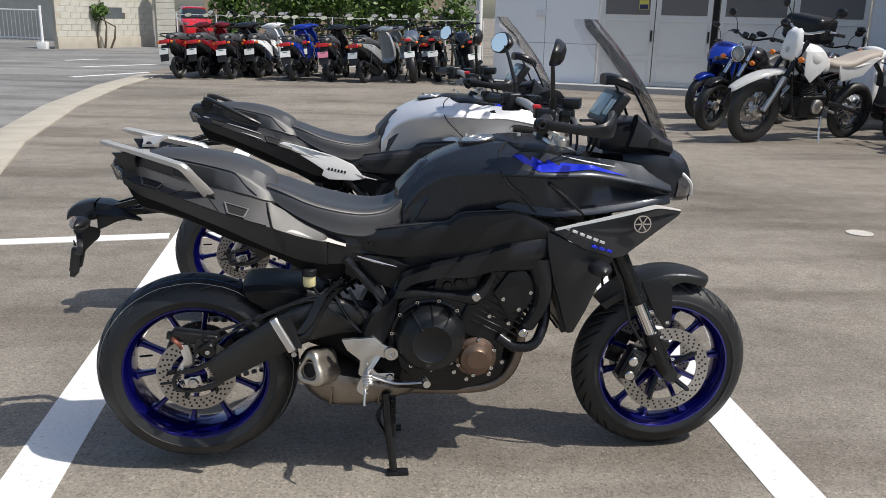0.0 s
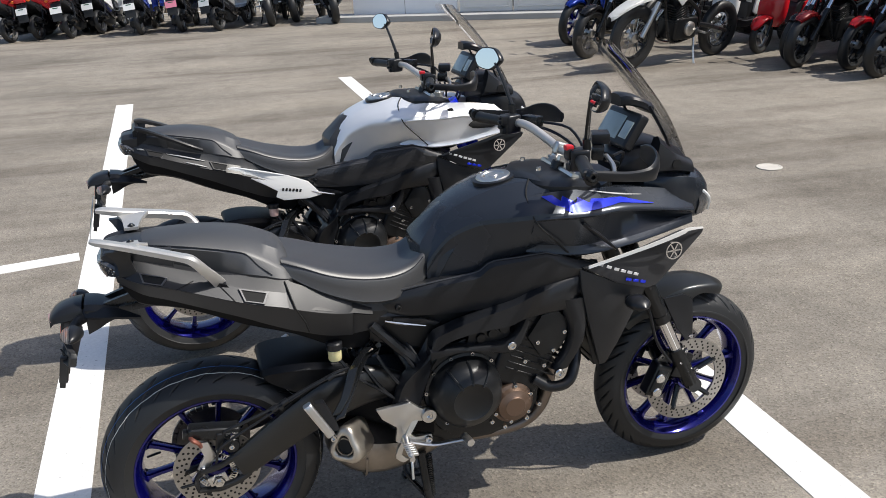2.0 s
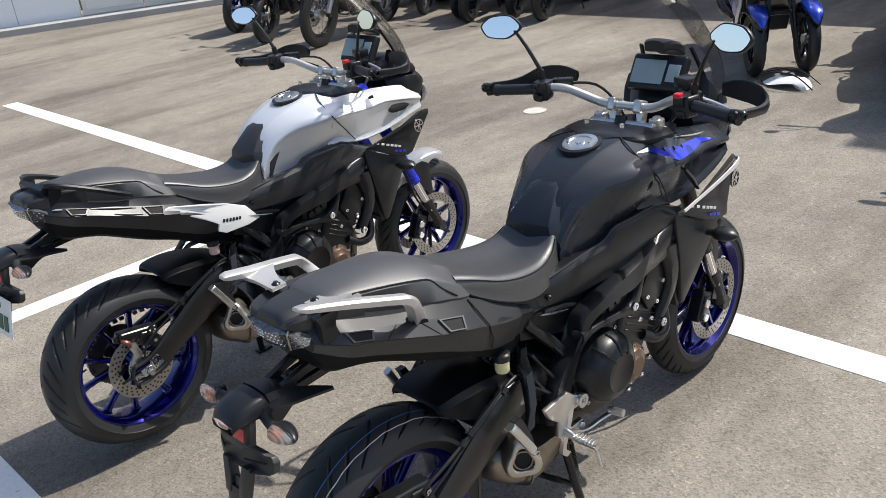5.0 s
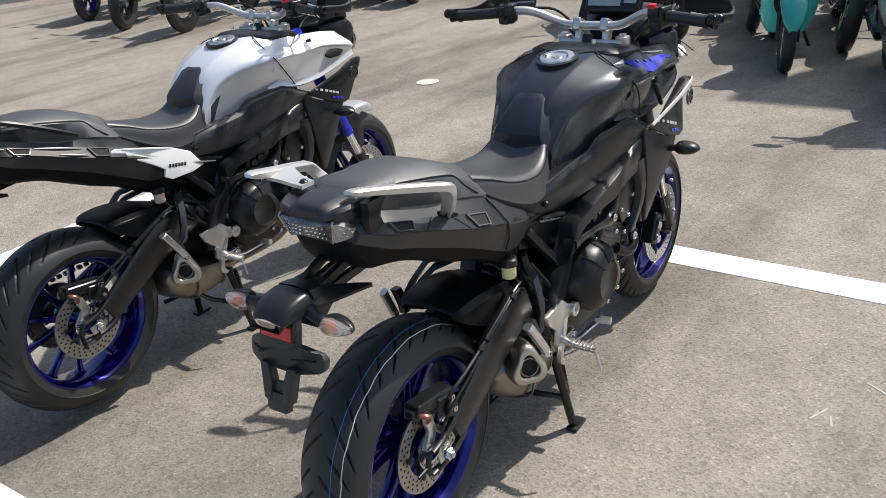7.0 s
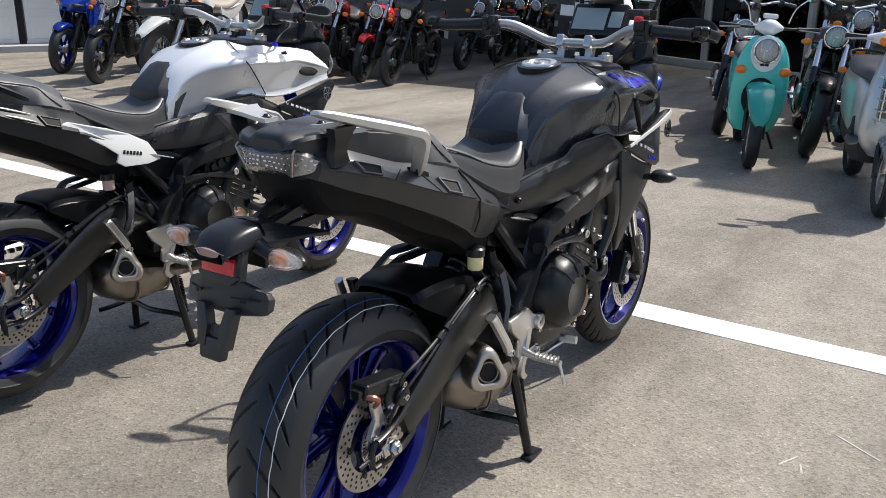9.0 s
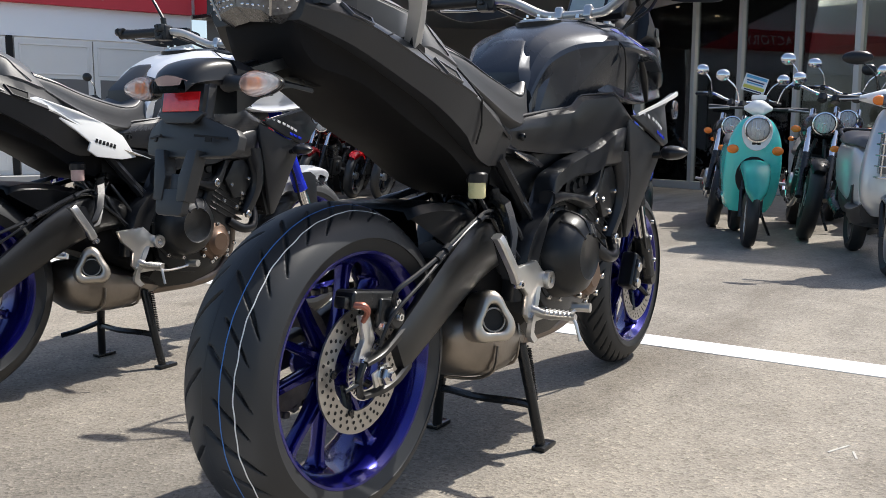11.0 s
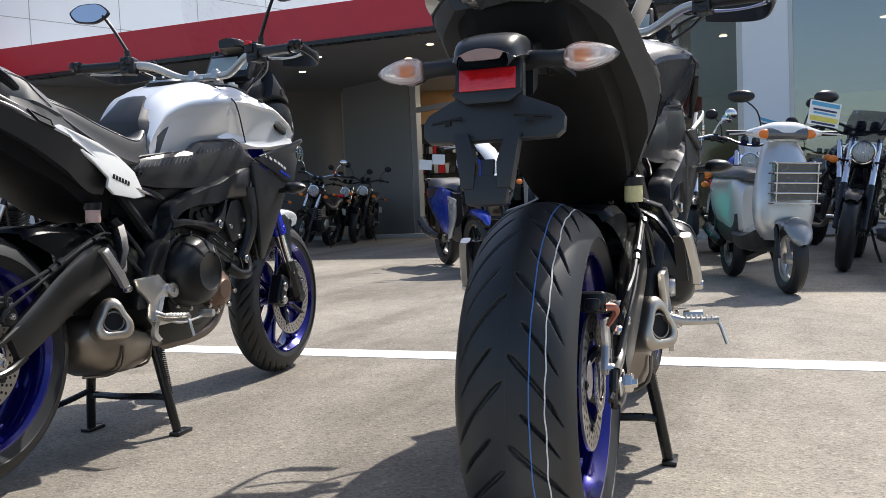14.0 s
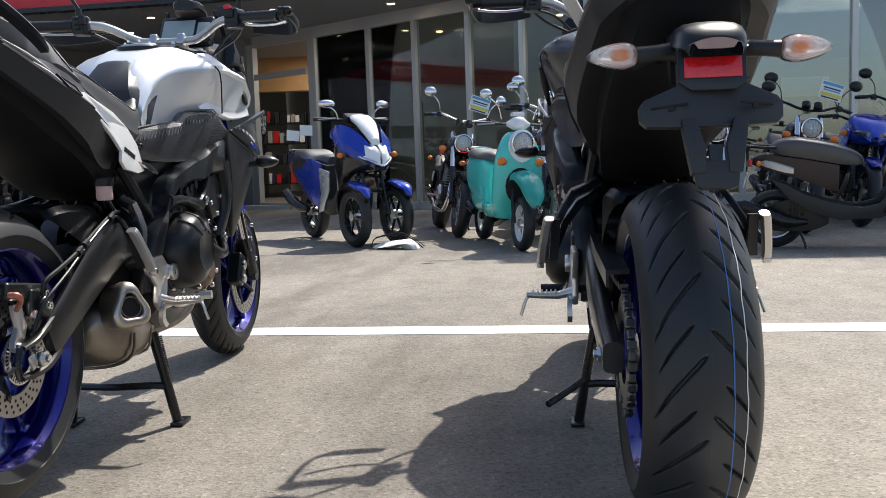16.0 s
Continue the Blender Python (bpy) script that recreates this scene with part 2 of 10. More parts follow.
def tube(bm, pts, r, n=10, k=4, caps=True, flat=1.0):
    """A round bar along points; r is one radius or one to a point."""
    p = dense(pts, k)
    rr = dense(np.array(r if hasattr(r, "__len__") else [r] * len(pts), float).reshape(-1, 1), k)[:, 0]
    p = [Vector(q) for q in p]
    up = Vector((0, 0, 1))
    rows = []
    side = None
    for i, q in enumerate(p):
        d = (p[min(i + 1, len(p) - 1)] - p[max(i - 1, 0)]).normalized()
        if side is None:
            side = d.cross(up if abs(d.z) < 0.9 else Vector((1, 0, 0))).normalized()
        side = (side - d * side.dot(d)).normalized()
        o = d.cross(side)
        rows.append([bm.verts.new(q + (side * math.cos(a) + o * math.sin(a) * flat) * rr[i]) for a in [2 * math.pi * j / n for j in range(n)]])
    for a, b in zip(rows, rows[1:]):
        for j in range(n):
            bm.faces.new((a[j], a[(j + 1) % n], b[(j + 1) % n], b[j]))
    if caps:
        bm.faces.new(rows[0][::-1])
        bm.faces.new(rows[-1])
    return bm


def lathe(bm, prof, n=48, m=None, closed=False):
    """(radius, along) turned about the y axis, then moved by m."""
    m = m or Matrix()
    rows = [[bm.verts.new(m @ Vector((r * math.cos(a), y, r * math.sin(a)))) for a in [2 * math.pi * j / n for j in range(n)]] for r, y in prof]
    pairs = list(zip(rows, rows[1:])) + ([(rows[-1], rows[0])] if closed else [])
    for a, b in pairs:
        for j in range(n):
            bm.faces.new((a[j], a[(j + 1) % n], b[(j + 1) % n], b[j]))
    if not closed:
        if prof[0][0] > 1e-5:
            bm.faces.new(rows[0][::-1])
        if prof[-1][0] > 1e-5:
            bm.faces.new(rows[-1])
    bmesh.ops.remove_doubles(bm, verts=[v for row in rows for v in row], dist=1e-6)
    return bm


def box(bm, c, s, m=None, bev=0.004, seg=2):
    """A box with rounded edges: middle, size, and a turn about its middle."""
    mm = Matrix.Translation(c) @ (m or Matrix()) @ Matrix.Diagonal((*s, 1))
    g = bmesh.ops.create_cube(bm, size=1, matrix=mm)
    if bev:
        es = {e for v in g["verts"] for e in v.link_edges}
        bmesh.ops.bevel(bm, geom=list(es), offset=bev, segments=seg, affect="EDGES", profile=0.6)
    return bm


def panel(bm, pts, y, th, bev=0.003, shape=None, cuts=0):
    """An outline in x and z, th thick from y, with rounded edges; shape moves its points."""
    vs = [bm.verts.new((x, y, z)) for x, z in pts]
    f = bm.faces.new(vs)
    g = bmesh.ops.extrude_face_region(bm, geom=[f])
    new_v = [v for v in g["geom"] if isinstance(v, bmesh.types.BMVert)]
    bmesh.ops.translate(bm, verts=new_v, vec=(0, th, 0))
    vs += new_v
    if bev:
        es = list({e for v in vs for e in v.link_edges})
        r = bmesh.ops.bevel(bm, geom=es, offset=bev, segments=2, affect="EDGES", profile=0.6)
        vs = list({v for f in r["faces"] for v in f.verts} | {v for v in vs if v.is_valid})
    if shape:
        for v in vs:
            v.co = Vector(shape(v.co))
    return bm


def slab(bm, pts, z, th, bev=0.003):
    """An outline in x and y, th high from z."""
    vs = [bm.verts.new((x, y, z)) for x, y in pts]
    f = bm.faces.new(vs)
    g = bmesh.ops.extrude_face_region(bm, geom=[f])
    nv = [v for v in g["geom"] if isinstance(v, bmesh.types.BMVert)]
    bmesh.ops.translate(bm, verts=nv, vec=(0, 0, th))
    if bev:
        es = list({e for v in vs + nv for e in v.link_edges})
        bmesh.ops.bevel(bm, geom=es, offset=bev, segments=2, affect="EDGES", profile=0.6)
    return bm


def flip(bm):
    """The other side's copy of a part: y mirrored."""
    b = bm.copy()
    for v in b.verts:
        v.co.y = -v.co.y
    bmesh.ops.reverse_faces(b, faces=b.faces)
    return b


def both(name, bm, material, parent, label=""):
    o = flip(bm)
    return part(name, bm, material, parent, label), part(name, o, material, parent, label)


def disc_m(x, y, z):
    return Matrix.Translation((x, y, z))


# ---- ground ----
def asphalt(name, base, patch):
    m = bpy.data.materials.new(name)
    m.use_nodes = True
    n, lk = m.node_tree.nodes, m.node_tree.links
    b = n["Principled BSDF"]
    co = n.new("ShaderNodeTexCoord")

    def noise_tex(scale, detail, rough=0.55, stretch=None):
        t = n.new("ShaderNodeTexNoise")
        t.inputs["Scale"].default_value, t.inputs["Detail"].default_value, t.inputs["Roughness"].default_value = scale, detail, rough
        if stretch:
            mp = n.new("ShaderNodeMapping")
            mp.inputs["Scale"].default_value = stretch
            mp.inputs["Rotation"].default_value = (0, 0, 0.5)
            lk.new(co.outputs["Object"], mp.inputs[0])
            lk.new(mp.outputs[0], t.inputs["Vector"])
        else:
            lk.new(co.outputs["Object"], t.inputs["Vector"])
        return t

    def ramp(src, stops):
        r = n.new("ShaderNodeValToRGB")
        e = r.color_ramp.elements
        e[0].position, e[0].color = stops[0][0], (*stops[0][1], 1)
        e[1].position, e[1].color = stops[-1][0], (*stops[-1][1], 1)
        for p, c in stops[1:-1]:
            e.new(p).color = (*c, 1)
        lk.new(src, r.inputs[0])
        return r

    def mult(a, c, f=1.0):
        x = n.new("ShaderNodeMix")
        x.data_type, x.blend_type = "RGBA", "MULTIPLY"
        x.inputs[0].default_value = f
        lk.new(a, x.inputs[6])
        lk.new(c, x.inputs[7])
        return x.outputs[2]
    big = noise_tex(0.35, 5)
    tone = ramp(big.outputs["Fac"], [(0.3, [c * 0.66 for c in base]), (0.5, base), (0.7, [c * 1.18 for c in base])])
    drag = noise_tex(0.5, 6, 0.6, (0.5, 2.6, 1))
    streak = ramp(drag.outputs["Fac"], [(0.36, (0.66, 0.64, 0.62)), (0.5, (0.97, 0.97, 0.97)), (0.64, (1.08, 1.07, 1.05))])
    mid = noise_tex(5, 8, 0.7)
    mott = ramp(mid.outputs["Fac"], [(0.3, (0.80, 0.79, 0.78)), (0.55, (1, 1, 1)), (0.75, (1.12, 1.11, 1.09))])
    vo = n.new("ShaderNodeTexVoronoi")
    vo.inputs["Scale"].default_value = 130
    lk.new(co.outputs["Object"], vo.inputs["Vector"])
    grit = ramp(vo.outputs["Color"], [(0.1, (0.64, 0.63, 0.62)), (0.45, (0.95, 0.95, 0.95)), (0.8, (1.04, 1.03, 1.01)), (0.97, (1.45, 1.42, 1.36))])
    fine = noise_tex(420, 3, 0.7)
    fg = ramp(fine.outputs["Fac"], [(0.3, (0.80, 0.80, 0.80)), (0.7, (1.17, 1.17, 1.17))])
    blot = noise_tex(1.7, 4, 0.5)
    spots = ramp(blot.outputs["Fac"], [(0.24, (0.62, 0.61, 0.60)), (0.33, (1, 1, 1)), (0.9, (1, 1, 1))])
    c = mult(tone.outputs[0], streak.outputs[0])
    for q in (mott, grit, fg, spots):
        c = mult(c, q.outputs[0], patch if q is spots else 1.0)
    lk.new(c, b.inputs["Base Color"])
    b.inputs["Roughness"].default_value = 0.86
    b.inputs["Specular IOR Level"].default_value = 0.3
    bp = n.new("ShaderNodeBump")
    bp.inputs["Strength"].default_value = 0.55
    bp.inputs["Distance"].default_value = 0.003
    lk.new(vo.outputs["Distance"], bp.inputs["Height"])
    b2 = n.new("ShaderNodeBump")
    b2.inputs["Strength"].default_value = 0.4
    b2.inputs["Distance"].default_value = 0.002
    lk.new(fine.outputs["Fac"], b2.inputs["Height"])
    lk.new(bp.outputs[0], b2.inputs["Normal"])
    lk.new(b2.outputs[0], b.inputs["Normal"])
    return m


def worn_paint(name, col, scale=60, keep=0.42):
    """Road paint, rubbed through to the asphalt in specks."""
    m = bpy.data.materials.new(name)
    m.use_nodes = True
    n, lk = m.node_tree.nodes, m.node_tree.links
    b = n["Principled BSDF"]
    co = n.new("ShaderNodeTexCoord")
    t = n.new("ShaderNodeTexNoise")
    t.inputs["Scale"].default_value, t.inputs["Detail"].default_value, t.inputs["Roughness"].default_value = scale, 6, 0.75
    lk.new(co.outputs["Object"], t.inputs["Vector"])
    r = n.new("ShaderNodeValToRGB")
    e = r.color_ramp.elements
    e[0].position, e[0].color = keep - 0.12, (0.2, 0.19, 0.18, 1)
    e[1].position, e[1].color = keep - 0.04, (*[c * 0.9 for c in col], 1)
    e.new(0.62).color = (*col, 1)
    lk.new(t.outputs["Fac"], r.inputs[0])
    lk.new(r.outputs[0], b.inputs["Base Color"])
    b.inputs["Roughness"].default_value = 0.7
    bp = n.new("ShaderNodeBump")
    bp.inputs["Strength"].default_value = 0.4
    bp.inputs["Distance"].default_value = 0.002
    lk.new(t.outputs["Fac"], bp.inputs["Height"])
    lk.new(bp.outputs[0], b.inputs["Normal"])
    return m


LOT = asphalt("lot_asphalt", (0.275, 0.25, 0.215), 0.8)
ROADM = asphalt("road_asphalt", (0.26, 0.26, 0.255), 0.3)
PAINTW = worn_paint("white_line_paint", (0.80, 0.79, 0.77))
CONC = mat("concrete_gutter", (0.42, 0.385, 0.32), 0.85, 0, 0.22, 2.5, 0.5, 120, dist=0.003)
CONCG = mat("grey_concrete", (0.40, 0.40, 0.39), 0.8, 0, 0.15, 2.5, 0.4, 150, dist=0.002)
WALLW = mat("pale_grey_wall_panel", (0.84, 0.86, 0.88), 0.55, 0, 0.05, 0.8, 0.1, 60, dist=0.001)
DOORM = mat("cream_grey_steel_door", (0.74, 0.73, 0.70), 0.5, 0, 0.06, 1.2, 0.1, 60, dist=0.001)
REDSIGN = mat("red_sign_panel", (0.55, 0.025, 0.04), 0.45, 0, 0.06, 1.0)
SOFFIT = mat("grey_soffit_board", (0.30, 0.30, 0.30), 0.7, 0, 0.06, 0.8)
DARKWALL = mat("dark_grey_wall_tile", (0.16, 0.155, 0.15), 0.6, 0, 0.12, 1.2, 0.2, 40, dist=0.001)
FRAMEALU = mat("anodised_window_frame", (0.55, 0.55, 0.54), 0.4, 0.6, 0.05, 3)
PANEGLASS = thin_pane("shop_glass", (0.70, 0.76, 0.75), 1.5, 0.01)
COATED = thin_pane("coated_shop_glass", (0.62, 0.70, 0.68), 3.0, 0.01)
ROOM = mat("shop_room_wall", (0.36, 0.35, 0.33), 0.8, 0, 0.1, 1)
ROOMFLOOR = mat("shop_floor", (0.22, 0.21, 0.20), 0.4, 0, 0.1, 2)
WARM = bpy.data.materials.new("warm_lamp")
WARM.use_nodes = True
WARM.node_tree.nodes["Principled BSDF"].inputs["Emission Color"].default_value = (1, 0.72, 0.40, 1)
WARM.node_tree.nodes["Principled BSDF"].inputs["Emission Strength"].default_value = 5
BLOCK = mat("concrete_block", (0.44, 0.43, 0.38), 0.85, 0, 0.25, 3, 0.5, 60, dist=0.003)
LEAF = mat("hedge_leaf", (0.055, 0.105, 0.02), 0.5, 0, 0.5, 12)
LEAF2 = mat("light_leaf", (0.11, 0.19, 0.03), 0.5, 0, 0.4, 12)
BARK = mat("bark", (0.10, 0.075, 0.05), 0.9, 0, 0.3, 20, 0.6, 80, dist=0.004)
WHITEMET = mat("white_painted_metal", (0.72, 0.73, 0.73), 0.45, 0, 0.05, 3)
PAPER = mat("white_card", (0.82, 0.83, 0.82), 0.6, 0, 0.04, 20)
PAPERBLUE = mat("blue_print", (0.10, 0.38, 0.62), 0.5, 0, 0.1, 30)
PAPERYEL = mat("yellow_print", (0.68, 0.62, 0.12), 0.5, 0, 0.1, 30)
NAVY = mat("dark_navy_print", (0.02, 0.03, 0.10), 0.5, 0, 0.1, 30)

gb = B()
bmesh.ops.create_grid(gb, x_segments=2, y_segments=2, size=400)
tagged(part("ground", gb, LOT), "sunlit grey-brown asphalt car park with stains", "ground", kind="structure")


def strip(name, pts, z, material, label, category, kind="structure", th=0.004):
    bm = B()
    slab(bm, pts, z, th, 0.0)
    return tagged(part(name, bm, material), label, category, kind=kind)


SCUFF = mat("chalky_scuff", (0.42, 0.40, 0.37), 0.85, 0, 0.5, 60)


def line(a, b, w, label="worn white painted parking line", z=0.0015, name="parking_line", paint=None):
    a, b = Vector((*a, 0)), Vector((*b, 0))
    n = (b - a).normalized().cross(Vector((0, 0, 1))) * w / 2
    return strip(name, [(q.x, q.y) for q in (a + n, b + n, b - n, a - n)], -0.003, paint or PAINTW, label, "road marking", th=z + 0.004)


line((-0.385, -3.2), (-0.850, 8.05), 0.185)
line((1.925, -3.6), (1.79, 8.75), 0.165)
line((-6.0, 2.05), (-0.76, 2.92), 0.14, z=0.0022)
line((-0.62, 2.94), (1.80, 3.02), 0.14, z=0.0022)
for a, b in (((1.0, -0.70), (1.08, -0.735)), ((1.19, -0.93), (1.27, -0.80)), ((0.99, -0.765), (1.04, -0.75))):
    line(a, b, 0.006, "pale chalky scratch on the asphalt", 0.0006, "ground_scratch", SCUFF)
for k, (a, b) in enumerate((((-6.3, 15.2), (-6.05, 16.3)), ((-5.95, 15.1), (-5.9, 15.9)), ((-5.7, 15.2), (-5.55, 16.2)), ((-6.2, 15.75), (-5.5, 15.65)))):
    line(a, b, 0.11, "worn white painted mark on the lane", 0.0016 + 0.0004 * k, "lane_mark")

mb = B()
lathe(mb, [(0, 0.0), (0.088, 0.0), (0.092, 0.002), (0.092, 0.006), (0.078, 0.007), (0.076, 0.005), (0, 0.006)], 40, Matrix.Translation((4.02, 3.03, 0)) @ Matrix.Rotation(radians(90), 4, "X"))
tagged(part("drain_cover", mb, mat("pale_drain_cover", (0.54, 0.51, 0.46), 0.7, 0, 0.15, 20)), "pale round drain cover set in the asphalt", "drain cover")

# gutter strip along the road, and the road
road_edge = [(-1.9, 2.0), (-2.55, 4.6), (-3.15, 6.9), (-3.75, 10.5), (-4.05, 14.0), (-4.0, 17.0)]
for i, (a, b) in enumerate(zip(road_edge, road_edge[1:])):
    va, vb = Vector((*a, 0)), Vector((*b, 0))
    d = (vb - va).normalized()
    n = d.cross(Vector((0, 0, 1)))
    k = max(1, round((vb - va).length / 0.62))
    for j in range(k):
        p, q = va.lerp(vb, j / k) + d * 0.006, va.lerp(vb, (j + 1) / k) - d * 0.006
        cb = B()
        slab(cb, [(v.x, v.y) for v in (p, q, q - n * 0.48, p - n * 0.48)], -0.03, 0.048, 0.006)
        tagged(part("gutter_slab", cb, CONC), "sandy concrete gutter slab beside the road", "gutter", "gutter slabs", "structure")
rb = [(x - 0.5, y) for x, y in road_edge]
strip("road", rb + [(-3.6, 60), (-60, 60), (-60, -8), (-2.2, -8)], 0.001, ROADM, "pale grey asphalt road", "road")
for a, b in (((-6.2, 13.0), (-8.0, 11.6)), ((-6.4, 19.0), (-5.0, 20.6)), ((-5.6, 15.9), (-4.5, 17.6)), ((-9.6, 19.5), (-12.5, 18.5)), ((-12, 22), (-16, 19.5)), ((-7.6, 21.5), (-7.0, 22.4))):
    line(a, b, 0.15, "worn white road line", 0.006, "road_line")

# ---- garage facade ----
F0 = Vector((10.3, 12.9, 0))
FD = Vector((-1.0, 0.45, 0)).normalized()
FN = Vector((-0.45, -1.0, 0)).normalized()


def on_facade(x, out=0.0, z=0.0):
    k = (x - F0.x) / FD.x
    return F0 + FD * k + FN * out + Vector((0, 0, z))


def wall_box(name, x0, x1, z0, z1, out, th, material, parent=None, bev=0.004):
    """A box on the garage facade between two x places, standing out by out."""
    a, b = on_facade(x0), on_facade(x1)
    c = (a + b) / 2 + FN * (out - th / 2) + Vector((0, 0, (z0 + z1) / 2))
    ang = math.atan2(FD.y, FD.x)
    bm = B()
    box(bm, c, ((b - a).length, th, z1 - z0), Matrix.Rotation(ang, 4, "Z"), bev, 1)
    return part(name, bm, material, parent)


gw = tagged(wall_box("garage_wall", 3.2, 5.2, 0, 8, 0.0, 0.3, WALLW), "pale blue-grey panelled garage wall", "wall", kind="structure")
for x0, x1, z0 in ((5.2, 9.85, 2.62), ):
    wall_box("wall_head", x0, x1, z0, 8, 0.0, 0.3, WALLW, gw)
wall_box("wall_end", 9.85, 10.3, 0, 8, 0.0, 0.3, WALLW, gw)
for z in (0.9, 1.8, 4.4, 5.3, 6.2, 7.1):
    for x0, x1 in ((3.2, 5.2), (5.2, 10.25)):
        if x0 > 5 and z < 3:
            continue
        wall_box("panel_joint", x0, x1, z, z + 0.012, 0.004, 0.02, CONCG, gw, 0)
for x in (4.2, 5.9, 7.6, 9.2):
    wall_box("panel_joint", x, x + 0.012, 3.8 if x > 5.2 else 0.0, 8, 0.004, 0.02, CONCG, gw, 0)
wall_box("junction_box", 4.05, 4.22, 1.45, 1.58, 0.09, 0.09, WHITEMET, gw)
tagged(wall_box("inner_garage_wall", 5.0, 9.9, 0, 3, -2.5, 0.1, DARKWALL), "dim back wall of the garage", "wall", kind="structure")
kerb = tagged(wall_box("garage_kerb", 2.6, 9.9, 0.0, 0.11, 0.55, 0.85, CONCG), "low grey concrete threshold in front of the garage doors", "kerb", kind="structure")
for i, (x0, x1) in enumerate(((5.25, 6.24), (6.26, 7.25), (7.38, 8.58), (8.60, 9.80))):
    d = tagged(wall_box("door_leaf", x0, x1, 0.12, 2.6, 0.02, 0.05, DOORM), "cream-grey steel garage door leaf with raised panels", "door", "garage door leaves", "structure")
    w = x1 - x0
    for z0, z1 in ((0.2, 0.62), (0.72, 1.42), (1.95, 2.5)):
        for a, b in ((x0 + 0.06, x0 + 0.09), (x1 - 0.09, x1 - 0.06)):
            wall_box("panel_moulding", a, b, z0, z1, 0.034, 0.016, DOORM, d)
        for z in (z0, z1 - 0.03):
            wall_box("panel_moulding", x0 + 0.06, x1 - 0.06, z, z + 0.03, 0.036, 0.016, DOORM, d)
    wall_box("door_window", x0 + 0.09, x1 - 0.09, 1.52, 1.88, 0.028, 0.012, DARKWALL, d)
    wall_box("pull_handle", x1 - 0.05, x1 - 0.02, 1.0, 1.22, 0.06, 0.03, BLACKMET, d)
st = tagged(wall_box("notice_sticker", 5.95, 6.12, 1.62, 1.80, 0.040, 0.003, PAPERYEL), "small yellow and blue notice on the garage door", "sign")
wall_box("sticker_print", 5.96, 6.11, 1.63, 1.72, 0.0425, 0.002, NAVY, st, 0)
wall_box("door_jamb", 7.26, 7.36, 0.1, 2.62, 0.03, 0.08, SOOT, gw)

# red fascia of both fronts, lettering, canopy
fs = tagged(wall_box("red_fascia", 2.9, 10.28, 3.2, 3.74, 0.12, 0.12, REDSIGN), "red sign band with white capital letters", "sign", kind="structure")
cu = bpy.data.curves.new("lettering", "FONT")
cu.body, cu.size, cu.extrude, cu.shear = "FACTORY", 0.36, 0.006, 0.2
cu.space_character = 1.15
lt = new("lettering", cu)
dg = bpy.context.evaluated_depsgraph_get()
me = bpy.data.meshes.new_from_object(lt.evaluated_get(dg))
bpy.data.objects.remove(lt)
lt = new("lettering", me)
me.materials.append(WHITE)
lt.parent = fs
p = on_facade(7.25, 0.128, 3.35)
lt.matrix_world = Matrix.Translation(p) @ Matrix.Rotation(math.atan2(-FD.y, -FD.x), 4, "Z") @ Matrix.Rotation(radians(90), 4, "X")

CX = 10.3
cb = B()
box(cb, (CX + 0.06, 2.4, 3.47), (0.12, 20.8, 0.54), None, 0.004, 1)
tagged(part("red_fascia", cb, REDSIGN), "red canopy fascia over the shop front", "sign", kind="structure")
cb = B()
box(cb, (CX + 0.03, 2.4, 3.165), (0.16, 20.8, 0.07), None, 0.004, 1)
tagged(part("fascia_edge", cb, BLACKMET), "black edge under the canopy fascia", "trim", kind="structure")
uw = tagged(wall_box("upper_wall", 10.2, 18.0, 3.2, 8, -0.02, 0.3, WALLW), "pale blue-grey panelled upper wall", "wall", kind="structure")
for x in (11.0, 12.6, 14.2, 15.8):
    wall_box("panel_joint", x, x + 0.012, 3.3, 8, -0.016, 0.02, CONCG, uw, 0)
for z in (4.4, 5.3, 6.2, 7.1):
    wall_box("panel_joint", 10.3, 18.0, z, z + 0.012, -0.016, 0.02, CONCG, uw, 0)
cb = B()
slab(cb, [(CX + 0.1, 12.9), (CX + 0.1, -8.0), (22.5, -8.0), (22.5, 8.0)], 3.62, 0.1, 0)
tagged(part("canopy_roof", cb, CONCG), "flat grey canopy roof", "roof", kind="structure")
cb = B()
slab(cb, [(CX, 12.9), (CX, 0.15), (10.75, 0.15), (15.4, 8.3), (10.6, 12.75)], 3.13, 0.1, 0)
soffit = tagged(part("canopy_soffit", cb, SOFFIT), "grey soffit under the canopy with small downlights", "ceiling", kind="structure")
for x, y in ((11.2, 8.6), (11.2, 6.6), (11.2, 4.6), (11.3, 2.8), (12.4, 7.6), (12.2, 5.4), (11.0, 1.2)):
    cb = B()
    lathe(cb, [(0, 3.122), (0.05, 3.122), (0.05, 3.128), (0.06, 3.126), (0.062, 3.135), (0, 3.135)], 16, Matrix.Translation((x, y, 0)) @ Matrix.Rotation(radians(-90), 4, "X") @ Matrix.Diagonal((1, -1, 1, 1)))
    tagged(part("downlight", cb, WARM), "small warm round downlight in the soffit", "lamp", "soffit downlights")
